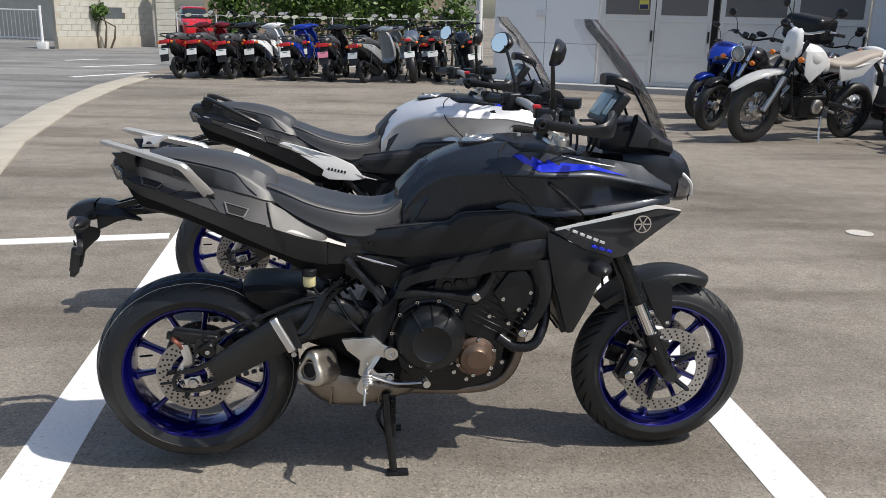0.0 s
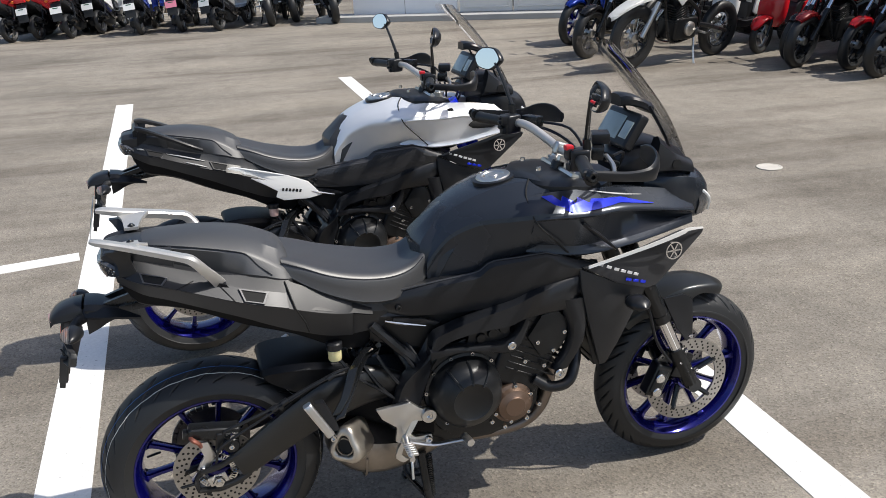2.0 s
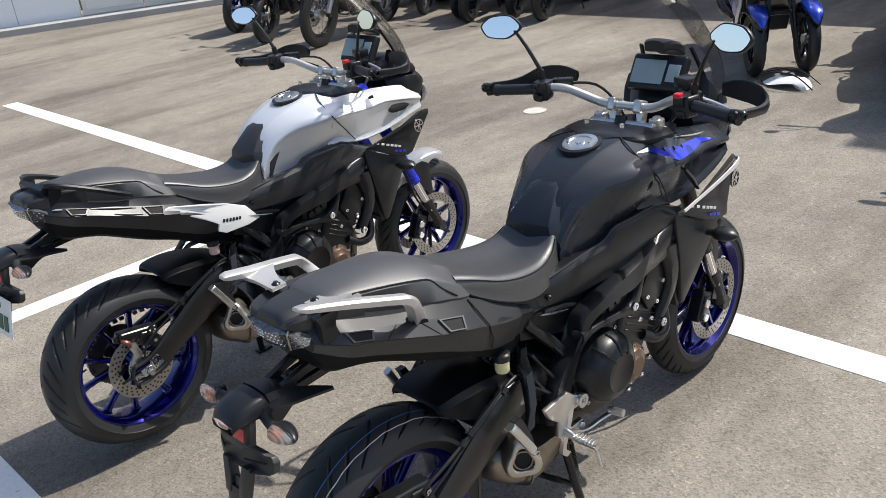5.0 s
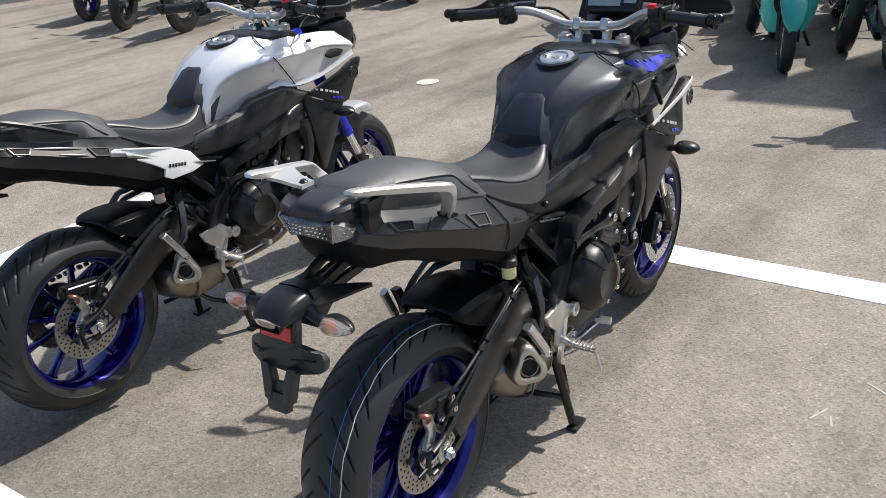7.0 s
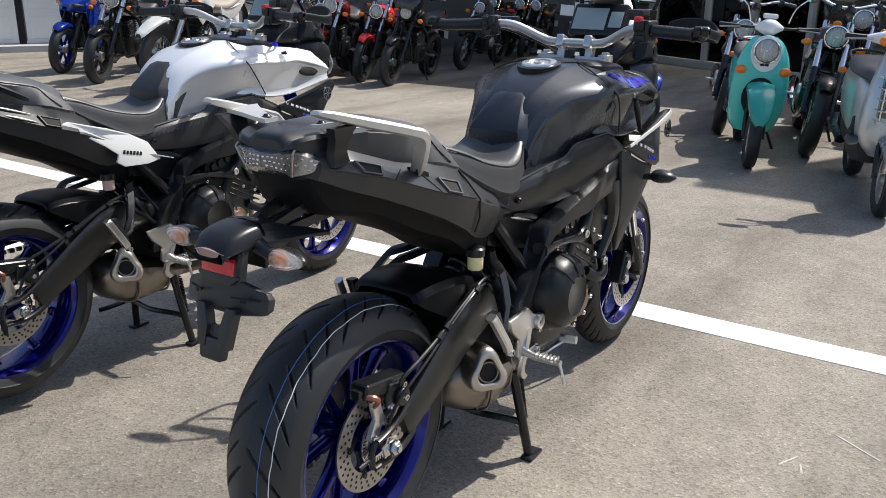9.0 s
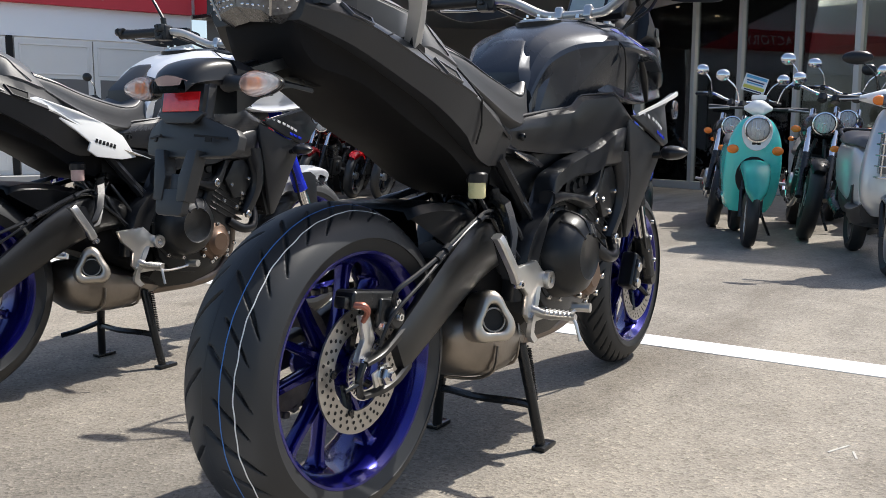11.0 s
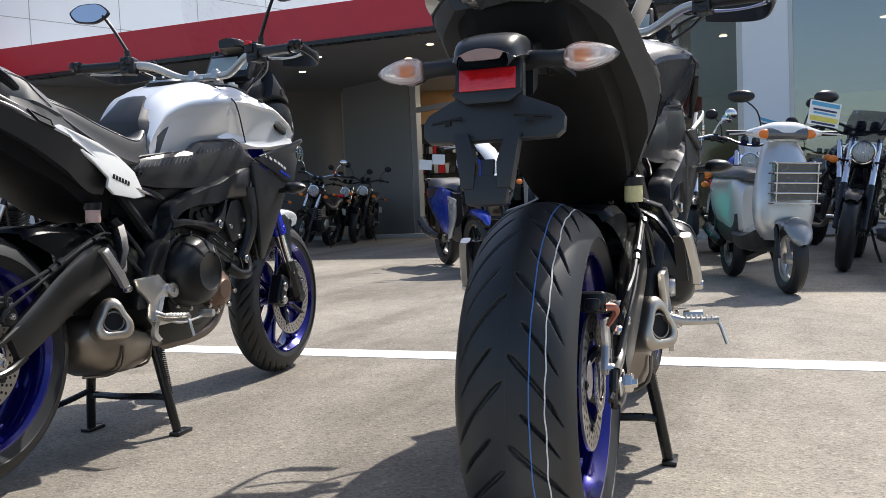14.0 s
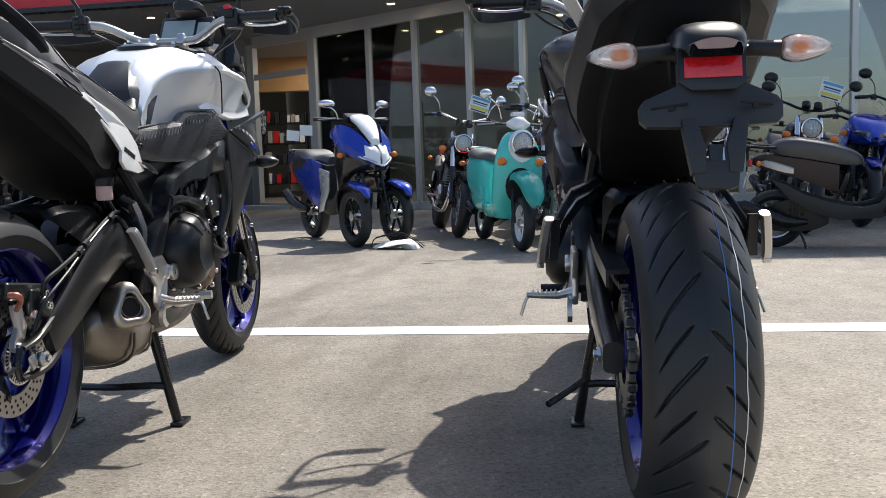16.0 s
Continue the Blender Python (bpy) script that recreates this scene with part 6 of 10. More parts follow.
    lathe(ar, [(0.036, -0.0895), (0.042, -0.0895), (0.042, -0.0865), (0.036, -0.0865)], 40, disc_m(0, 0, 0.335), True)
    lathe(ar, [(0.0525, -0.0895), (0.056, -0.0895), (0.056, -0.0865), (0.0525, -0.0865)], 40, disc_m(0, 0, 0.335), True)
    part("speed_sensor_ring", ar, STEEL, rw)
    bh = B()
    tube(bh, [(0.040, -0.122, 0.455), (0.032, -0.134, 0.484), (0.090, -0.138, 0.506), (0.17, -0.136, 0.532), (0.26, -0.134, 0.570), (0.36, -0.130, 0.605), (0.43, -0.12, 0.60)], 0.0048, 8, 4)
    tube(bh, [(0.0, -0.120, 0.385), (0.02, -0.134, 0.440), (0.11, -0.140, 0.492), (0.22, -0.138, 0.548), (0.34, -0.135, 0.595), (0.44, -0.12, 0.58)], 0.0038, 8, 4)
    for x, z in ((0.17, 0.531), (0.20, 0.545), (0.33, 0.595)):
        tube(bh, [(x - 0.008, -0.137, z - 0.004), (x + 0.008, -0.136, z + 0.004)], 0.0085, 8, 1)
    each("rear_brake_hose", bh, SATIN, bike)
    # chain, sprocket
    sk = B()
    lathe(sk, [(0.06, 0.088), (0.105, 0.088), (0.107, 0.092), (0.105, 0.096), (0.06, 0.096)], 45, disc_m(0, 0, 0.335), True)
    part("rear_sprocket", sk, CHAIN, bike)
    for i in range(64):
        lk = B()
        per = i / 64
        if per < 0.28:
            a = radians(95 + 170 * per / 0.28)
            q = (0.113 * math.cos(a), 0.335 + 0.113 * math.sin(a))
            ang = a + math.pi / 2
        elif per < 0.64:
            k = (per - 0.28) / 0.36
            q = (-0.0 + 0.60 * k, 0.23 + 0.14 * k)
            ang = math.atan2(0.14, 0.60)
        else:
            k = (per - 0.64) / 0.36
            q = (0.60 - 0.61 * k, 0.445 + 0.011 * k)
            ang = math.pi
        box(lk, (0, 0.092, 0), (0.017, 0.017 if i % 2 else 0.012, 0.013), None, 0.002, 1)
        bmesh.ops.transform(lk, matrix=Matrix.Translation((q[0], 0, q[1])) @ Matrix.Rotation(-ang, 4, "Y"), verts=lk.verts[:])
        part("chain_link", lk, CHAIN, bike)
    cg = B()
    skin(cg, [[(x, y, z) for y, z in ((0.082, z0 + 0.012), (0.082, z0 + 0.02), (0.125, z0 + 0.02), (0.125, z0 - 0.012), (0.119, z0 - 0.012), (0.119, z0 + 0.012))] for x, z0 in ((0.42, 0.50), (0.25, 0.482), (0.1, 0.475), (0.0, 0.468))], 2, 1)
    part("chain_guard", cg, SATIN, bike)
    # hugger and shock
    hg = B()
    rows = []
    for x, zt, zs, w in ((0.148, 0.622, 0.606, 0.080), (0.160, 0.632, 0.590, 0.096), (0.21, 0.637, 0.556, 0.104), (0.28, 0.632, 0.515, 0.106), (0.35, 0.617, 0.49, 0.102), (0.42, 0.592, 0.48, 0.09)):
        rows.append([(x + 0.018 * (zt - zs) / 0.1, -w, zs), (x, -w * 0.99, zt - 0.020), (x, -w * 0.86, zt - 0.004), (x, -w * 0.4, zt), (x, w * 0.4, zt), (x, w * 0.86, zt - 0.004), (x, w * 0.99, zt - 0.020), (x + 0.018 * (zt - zs) / 0.1, w, zs)])
    skin(hg, rows, 3, 1, False, False)
    bmesh.ops.solidify(hg, geom=hg.faces[:], thickness=0.004)
    part("rear_hugger", hg, SATIN, bike, "black rear wheel hugger")
    shk = B()
    tube(shk, [(0.52, -0.02, 0.66), (0.40, -0.02, 0.57), (0.36, -0.02, 0.54)], 0.018, 10, 1)
    part("shock_damper", shk, BLACKMET, bike)
    spg = B()
    pts = []
    for i in range(61):
        k = i / 60
        a = k * 2 * math.pi * 6
        c0 = Vector((0.51, -0.02, 0.65)).lerp(Vector((0.385, -0.02, 0.56)), k)
        pts.append(c0 + Vector((0.6 * math.cos(a) * 0.032, math.sin(a) * 0.032, -0.8 * math.cos(a) * 0.032)))
    tube(spg, pts, 0.0055, 6, 1)
    part("shock_spring", spg, BLACKMET, bike)

    # seats
    st = B()
    rows = []
    for x, zt, w, zs in ((0.235, 0.955, 0.114, 0.922), (0.29, 0.936, 0.130, 0.884), (0.36, 0.908, 0.142, 0.846), (0.44, 0.886, 0.143, 0.815), (0.52, 0.873, 0.130, 0.803), (0.585, 0.880, 0.110, 0.815), (0.625, 0.905, 0.092, 0.835), (0.65, 0.93, 0.078, 0.86)):
        rows.append(sym(x, [(0, zt - 0.010), (w * 0.45, zt - 0.004), (w * 0.78, zt - 0.001), (w * 0.90, zt - 0.007), (w * 0.97, zt - 0.020), (w, zs + 0.004), (w * 0.985, zs - 0.010), (w * 0.6, zs - 0.03), (0, zs - 0.03)]))
    skin(st, rows, 4, 2)
    rider = part("rider_seat", st, VINYL2, bike, "black vinyl rider seat", 50)
    ps = B()
    rows = []
    for x, zc, ye, ze, yb, zb in ((-0.118, 1.022, 0.040, 1.018, 0.056, 1.006), (-0.095, 1.038, 0.062, 1.030, 0.080, 1.004), (-0.03, 1.041, 0.082, 1.026, 0.080, 0.980), (0.05, 1.036, 0.093, 1.012, 0.092, 0.950), (0.11, 1.025, 0.103, 0.999, 0.113, 0.938), (0.15, 1.014, 0.111, 0.987, 0.133, 0.935), (0.19, 0.998, 0.115, 0.966, 0.135, 0.924), (0.225, 0.980, 0.117, 0.942, 0.136, 0.912), (0.25, 0.962, 0.112, 0.926, 0.130, 0.906), (0.264, 0.932, 0.10, 0.912, 0.115, 0.900)):
        rows.append(sym(x, [(0, zc), (ye * 0.62, zc - 0.003), (ye * 0.93, ze + 0.003), (ye, ze - 0.001), (ye + 0.005, ze - 0.008), (yb, zb), (yb * 0.97, zb - 0.012), (0, zb - 0.02)]))
    skin(ps, rows, 2, 1)
    pil = part("pillion_seat", ps, VINYL, bike, "grey-black textured vinyl pillion seat", 32)
    for s in (-1, 1):
        sm = B()
        tube(sm, [(-0.10, s * 0.061, 1.029), (-0.03, s * 0.085, 1.025), (0.05, s * 0.096, 1.010), (0.12, s * 0.108, 0.995), (0.15, s * 0.114, 0.984), (0.172, s * 0.124, 0.957), (0.19, s * 0.130, 0.940), (0.208, s * 0.1345, 0.924)], 0.0016, 5, 3)
        part("seam", sm, SATIN, pil)
        s2 = B()
        tube(s2, [(0.235, s * 0.109, 0.945), (0.29, s * 0.1235, 0.925), (0.36, s * 0.1348, 0.895), (0.44, s * 0.1358, 0.8735), (0.52, s * 0.1235, 0.862), (0.585, s * 0.1045, 0.8685), (0.625, s * 0.088, 0.894)], 0.0017, 5, 4)
        part("seam", s2, SATIN, rider)

    # tail: side covers, under-tail, lamps, rails
    for s in (-1, 1):
        tc = B()
        tail = ((-0.168, 1.010, 0.080, 0.988, 0.096, 0.972, 0.104, 0.950, 0.092), (-0.11, 1.000, 0.100, 0.978, 0.125, 0.955, 0.147, 0.922, 0.132), (-0.05, 0.980, 0.110, 0.960, 0.135, 0.939, 0.159, 0.900, 0.142), (0.05, 0.948, 0.118, 0.930, 0.146, 0.902, 0.171, 0.858, 0.154), (0.12, 0.936, 0.127, 0.908, 0.152, 0.877, 0.180, 0.828, 0.160), (0.18, 0.922, 0.132, 0.890, 0.156, 0.859, 0.184, 0.798, 0.162), (0.235, 0.908, 0.130, 0.874, 0.156, 0.842, 0.182, 0.770, 0.158), (0.262, 0.890, 0.130, 0.866, 0.154, 0.832, 0.180, 0.756, 0.150), (0.33, 0.856, 0.128, 0.836, 0.146, 0.806, 0.168, 0.722, 0.130), (0.40, 0.830, 0.122, 0.812, 0.138, 0.785, 0.152, 0.704, 0.116), (0.415, 0.824, 0.120, 0.806, 0.128, 0.780, 0.138, 0.704, 0.110), (0.49, 0.796, 0.105, 0.79, 0.116, 0.765, 0.122, 0.706, 0.10), (0.53, 0.78, 0.09, 0.775, 0.10, 0.76, 0.105, 0.735, 0.09))
        wide = 1.0 if hero else 0.90
        rows = [[(x, s * (yu - 0.035), zu), (x, s * yu, zu), (x, s * yt * wide, zt), (x, s * yc * wide, zc), (x, s * (yc * wide - 0.004), zc - 0.012), (x, s * yl * wide, zl), (x, s * (yl - 0.06), zl + 0.004)] for x, zu, yu, zt, yt, zc, yc, zl, yl in tail]
        skin(tc, rows, 4, 1)
        tcov = part("tail_side_cover", tc, UNDER, bike, "grained black tail cover", 24)
        bnd = B()
        bandx = [r for r in tail if r[0] < 0.24]
        skin(bnd, [[(x, s * (yt * wide - 0.004), zt - 0.003), (x, s * (yt * wide + 0.002), zt + 0.0035), (x, s * (yc * wide + 0.003), zc + 0.0035), (x, s * (yc * wide - 0.004), zc - 0.003)] for x, zu, yu, zt, yt, zc, yc, zl, yl in bandx], 4, 1)
        part("tail_grey_band", bnd, BANDGREY if hero else SATIN, tcov, "satin grey angular band" if hero else "satin black angular band", 25)

        def band(x, k, out):
            """A place on the slanted band: k from its upper to its lower edge."""
            zt, yt, zc, yc = (float(np.interp(x, [r[0] for r in tail], [r[i] for r in tail])) for i in (3, 4, 5, 6))
            return Vector((x, s * ((yt + (yc - yt) * k) * wide + 0.004 + out), zt + (zc - zt) * k + 0.004 + out * 0.9))
        for x0, x1, x2, x3 in ((-0.112, -0.046, -0.062, -0.106), (0.118, 0.190, 0.176, 0.128)):
            q4 = [(x0, 0.10), (x1, 0.10), (x2, 0.92), (x3, 0.92)]
            mid = (sum(x for x, k in q4) / 4, 0.52)
            ms, hb2 = B(), B()
            ring = [[band(x + (mid[0] - x) * f, k + (mid[1] - k) * f, o) for x, k in q4] for f, o in ((0.0, -0.002), (0.0, 0.003), (0.16, 0.003), (0.16, -0.002))]
            rv = [[ms.verts.new(p) for p in r] for r in ring]
            for i in range(4):
                for j in range(4):
                    a, b = rv[i], rv[(i + 1) % 4]
                    ms.faces.new((a[j], a[(j + 1) % 4], b[(j + 1) % 4], b[j]))
            cm = part("case_mount", ms, FRAMEGREY if hero else SATIN, tcov, "pale edged case mount" if hero else "", 20)
            skin(hb2, [[band(x + (mid[0] - x) * 0.15, k + (mid[1] - k) * 0.15, o) for x, k in q4] for o in (-0.003, 0.0008)], 1, 1)
            part("mount_opening", hb2, SOOT, cm)
        if hero:
            for xa, ka, xb, kb in ((-0.030, 1.0, 0.012, 0.0), (0.070, 0.0, 0.105, 1.0)):
                jl = B()
                tube(jl, [band(xa, ka, -0.0005), band((xa + xb) / 2, (ka + kb) / 2, -0.0005), band(xb, kb, -0.0005)], 0.0014, 5, 2)
                part("band_joint", jl, SOOT, tcov)
            jl = B()
            tube(jl, [(0.236, s * 0.136, 0.902), (0.242, s * 0.157, 0.878), (0.252, s * 0.184, 0.840), (0.275, s * 0.170, 0.790), (0.285, s * 0.152, 0.752)], 0.0022, 6, 1)
            part("block_joint", jl, SOOT, tcov)
            sv = B()
            skin(sv, [[(x, s * y, z) for y, z in ((y0 - 0.022, zt + 0.003), (y0, zt - 0.022), (y0 - 0.004, zt - 0.027), (y0 - 0.03, zt - 0.01))] for x, y0, zt in ((0.284, 0.174, 0.848), (0.305, 0.170, 0.842), (0.36, 0.159, 0.823), (0.42, 0.147, 0.803), (0.462, 0.138, 0.788))], 1, 1)
            part("side_facet", sv, SATIN, tcov, "satin black slanted edge", 20)
        else:
            pts = [(0.170, 0.874), (0.205, 0.880), (0.335, 0.843), (0.425, 0.812), (0.505, 0.772), (0.560, 0.704), (0.50, 0.698), (0.395, 0.708), (0.362, 0.728), (0.372, 0.752), (0.325, 0.785), (0.26, 0.826)]
            wpb = B()
            panel(wpb, pts, s * 0.150, s * 0.009, 0.003, lambda co: (co.x, co.y - s * max(0, co.x - 0.36) * 0.16, co.z))
            wp2 = part("white_side_panel", wpb, WHITE, bike, "white side panel with dark lettering bars")
            lt = B()
            for i in range(6):
                box(lt, (0.394 + 0.0145 * i, s * (0.1545 - 0.0023 * i), 0.757 - 0.0035 * i), (0.0085, 0.002, 0.0125), Matrix.Rotation(radians(16), 4, "Y"), 0.0006, 1)
            each("lettering_bar", lt, SATIN, wp2)
            for xa, xb, k in ((-0.145, -0.118, 0.15), (-0.04, 0.10, 0.12), (0.02, 0.11, 0.80)):
                gs = B()
                tube(gs, [band(xa, k, 0.001), band((xa + xb) / 2, k, 0.002), band(xb, k, 0.001)], [0.001, 0.0035, 0.001], 6, 3)
                part("silver_line", gs, ALURAIL, tcov)
        # lower chrome strip below the seat
        cs = B()
        panel(cs, [(0.52, 0.735), (0.60, 0.722), (0.655, 0.70), (0.64, 0.694), (0.58, 0.712), (0.515, 0.722)], s * 0.118, s * 0.008, 0.002)
        part("lower_trim", cs, SATIN, bike)
        ct = B()
        tube(ct, [(0.495, s * 0.129, 0.734), (0.55, s * 0.130, 0.716), (0.612, s * 0.128, 0.698)], [0.002, 0.0045, 0.002], 6, 3)
        part("chrome_trim_line", ct, STEEL, bike)
        # grab rail
        gr = B()
        if hero:
            rings = []
            for x, y, z, w, h, u in ((-0.211, 0.130, 1.080, 0.010, 0.004, 0), (-0.195, 0.136, 1.076, 0.016, 0.008, 0), (-0.13, 0.148, 1.058, 0.016, 0.010, 0), (-0.06, 0.168, 1.039, 0.016, 0.011, 0), (-0.01, 0.182, 1.025, 0.016, 0.011, 0), (0.012, 0.188, 1.017, 0.016, 0.013, 0.4), (0.026, 0.187, 1.002, 0.015, 0.014, 0.8), (0.040, 0.176, 0.980, 0.014, 0.015, 1), (0.058, 0.158, 0.952, 0.014, 0.017, 1), (0.072, 0.142, 0.926, 0.013, 0.019, 1)):
                d = Vector((0.30, 0, 1)).lerp(Vector((1, 0, 0.45)), u).normalized()
                rings.append([Vector((x, s * y, z)) + Vector((0, s * a * w, 0)) + d * b * h for a, b in ((-1, 0.5), (-0.7, 0.9), (0.7, 1), (1, 0.5), (0.9, -0.6), (-0.9, -0.8))])
            skin(gr, rings, 2, 1)
            rbk = B()
            skin(rbk, [[Vector((x + a * wx, s * (y + b * 0.009), z)) for a, b in ((-1, -1), (1, -1), (1, 1), (-1, 1))] for x, y, z, wx in ((-0.150, 0.138, 1.050, 0.032), (-0.145, 0.126, 1.025, 0.020), (-0.140, 0.116, 1.000, 0.018), (-0.136, 0.118, 0.975, 0.022))], 2, 1)
            skin(rbk, [[Vector((x + a * 0.020, s * y + b * 0.012, z - a * 0.008)) for a, b in ((-1, -1), (1, -1), (1, 1), (-1, 1))] for x, y, z in ((0.070, 0.146, 0.934), (0.080, 0.140, 0.912))], 1, 1)
            each("rail_socket", rbk, SATIN, bike)
            skin(gr, [[Vector((x, s * y, z)) + Vector((a * wx, 0, b * 0.004)) for a, b in ((-1, -1), (1, -1), (1, 1), (-1, 1))] for x, y, z, wx in ((-0.120, 0.136, 1.056, 0.040), (-0.122, 0.108, 1.049, 0.026), (-0.124, 0.080, 1.043, 0.020), (-0.124, 0.056, 1.040, 0.018))], 2, 1)
            rb5 = B()
            lathe(rb5, [(0, 0.006), (0.005, 0.006), (0.007, 0.003), (0.010, 0.001), (0.010, -0.004), (0, -0.004)], 12, Matrix.Translation((-0.124, s * 0.068, 1.045)) @ Matrix.Rotation(radians(90), 4, "X"))
            part("rail_bolt", rb5, BLACKMET, bike)
        else:
            rings = []
            for x, y, z, w, h in ((-0.142, 0.078, 1.062, 0.012, 0.008), (-0.115, 0.098, 1.058, 0.016, 0.010), (-0.06, 0.118, 1.036, 0.015, 0.010), (0.0, 0.132, 1.008, 0.014, 0.010), (0.06, 0.138, 0.978, 0.013, 0.010), (0.10, 0.134, 0.958, 0.010, 0.008)):
                rings.append([Vector((x, s * (y + a * w), z + b * h)) for a, b in ((-1, 0.5), (-0.6, 1), (0.7, 0.9), (1, 0.3), (0.8, -0.8), (-0.9, -0.8))])
            skin(gr, rings, 4, 1)
            skin(gr, [[Vector((x + a * 0.018, s * (y + b * 0.007), z)) for a, b in ((-1, -1), (1, -1), (1, 1), (-1, 1))] for x, y, z in ((-0.115, 0.098, 1.056), (-0.122, 0.092, 1.02), (-0.125, 0.088, 0.985))], 2, 1)
        part("grab_rail", gr, ALURAIL if hero else SATIN, bike, "silver grab rail" if hero else "black grab rail")
    if not hero:
        rb = B()
        skin(rb, [[(x, y, z) for x, z in ((-0.150, 1.004), (-0.152, 1.050), (-0.140, 1.060), (-0.128, 1.048), (-0.128, 1.004))] for y in (-0.082, -0.04, 0.04, 0.082)], 2, 1)
        part("rear_carrier", rb, SATIN, bike)
    tl = B()
    skin(tl, [sym(x, [(0, zt), (w * 0.36, zt), (w * 0.42, zt - 0.001), (w * 0.60, zt - 0.012), (w * 0.66, zt - 0.012), (w * 0.90, zt - 0.004), (w, zt - 0.010), (w * 0.98, zb + 0.006), (w * 0.6, zb), (0, zb - 0.002)]) for x, zt, zb, w in ((-0.03, 1.030, 0.93, 0.100), (-0.10, 1.034, 0.940, 0.099), (-0.145, 1.035, 0.958, 0.095), (-0.176, 1.033, 0.990, 0.084), (-0.192, 1.029, 1.000, 0.074), (-0.199, 1.020, 1.003, 0.066))], 3, 1)
    part("tail_cowl", tl, BANDGREY, bike, "dark grey tail cowl with a raised middle", 25)
    for s in (-1, 1):
        lamp = B()
        secs = (((-0.196, 0.0005, 1.004), (-0.214, 0.0005, 0.996), (-0.212, 0.0005, 0.972), (-0.180, 0.0005, 0.952)), ((-0.196, 0.045, 1.004), (-0.209, 0.046, 0.998), (-0.202, 0.044, 0.964), (-0.172, 0.042, 0.948)), ((-0.192, 0.066, 1.005), (-0.204, 0.070, 1.002), (-0.192, 0.054, 0.956), (-0.166, 0.052, 0.946)), ((-0.178, 0.084, 1.000), (-0.184, 0.088, 0.994), (-0.172, 0.080, 0.962), (-0.154, 0.078, 0.954)), ((-0.160, 0.100, 0.988), (-0.163, 0.103, 0.984), (-0.158, 0.101, 0.976), (-0.150, 0.096, 0.972)))
        skin(lamp, [[(x, s * y, z) for x, y, z in q] for q in secs], 3, 1)
        tlo = part("tail_lamp", lamp, TAILCLEAR, bike, "clear smoked tail lamp", 25)
        rdg = B()
        tube(rdg, [(-0.193, s * 0.067, 1.006), (-0.2045, s * 0.070, 1.002), (-0.1925, s * 0.054, 0.956)], 0.0022, 6, 2)
        part("lens_ridge", rdg, DISC, tlo)
        cells = B()
        for i in range(9):
            for j in range(3):
                u, w = (i + 0.5 + 0.3 * j) / 9.6, (j + 0.6) / 3.3
                q = [Vector([float(np.interp(u, (0, 0.45, 0.68, 0.86, 1), [sec[m][c] for sec in secs])) * (s if c == 1 else 1) for c in range(3)]) for m in (1, 2)]
                c0 = q[0].lerp(q[1], w)
                bmesh.ops.create_icosphere(cells, subdivisions=1, radius=0.0030, matrix=Matrix.Translation(c0) @ Matrix.Rotation(0.5 * i, 4, "Z") @ Matrix.Diagonal((0.5, 1.25, 0.8, 1)))
        each("lamp_cell", cells, CHROME, tlo)
    ut = B()
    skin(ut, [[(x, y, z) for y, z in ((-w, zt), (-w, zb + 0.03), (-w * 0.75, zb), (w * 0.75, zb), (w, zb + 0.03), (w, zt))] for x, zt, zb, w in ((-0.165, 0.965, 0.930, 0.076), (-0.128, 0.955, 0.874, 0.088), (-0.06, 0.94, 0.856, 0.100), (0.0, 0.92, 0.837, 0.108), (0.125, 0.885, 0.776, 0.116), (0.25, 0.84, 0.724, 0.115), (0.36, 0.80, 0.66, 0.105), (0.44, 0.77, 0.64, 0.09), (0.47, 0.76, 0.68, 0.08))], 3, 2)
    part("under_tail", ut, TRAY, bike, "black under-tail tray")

    # number plate bracket and rear turn signals
    st2 = B()
    for s in (-1, 1):
        for a, b in (((-0.112, 0.032, 0.895), (-0.225, 0.024, 0.862)), ((-0.050, 0.032, 0.862), (-0.205, 0.024, 0.848))):
            a, b = Vector((a[0], s * a[1], a[2])), Vector((b[0], s * b[1], b[2]))
            skin(st2, [[p + Vector((0, u * 0.007, v * 0.009)) for u, v in ((-1, -1), (1, -1), (1, 1), (-1, 1))] for p in (a, a.lerp(b, 0.5), b)], 1, 1)
    each("bracket_stay", st2, BLACKMET, bike)
    pb3 = B()
    skin(pb3, [sym(x, [(0, zt), (w * 0.7, zt - 0.003), (w * 0.94, zt - 0.012), (w, zt - 0.026), (w * 0.96, zb), (0, zb)]) for x, zt, zb, w in ((-0.268, 0.886, 0.845, 0.049), (-0.295, 0.884, 0.842, 0.049), (-0.322, 0.877, 0.842, 0.047), (-0.340, 0.866, 0.844, 0.042), (-0.350, 0.854, 0.846, 0.034))], 3, 2)
    br1 = part("plate_lamp_housing", pb3, SATIN, bike, "rounded black plate lamp cap")
    lw = B()
    skin(lw, [sym(x, [(0, zt), (w * 0.8, zt - 0.004), (w, zt - 0.018), (w * 0.95, zb), (0, zb)]) for x, zt, zb, w in ((-0.262, 0.886, 0.80, 0.050), (-0.235, 0.882, 0.812, 0.050), (-0.205, 0.872, 0.826, 0.044), (-0.165, 0.858, 0.832, 0.032))], 3, 1)
    part("bracket_body", lw, SATIN, bike, "", 30)
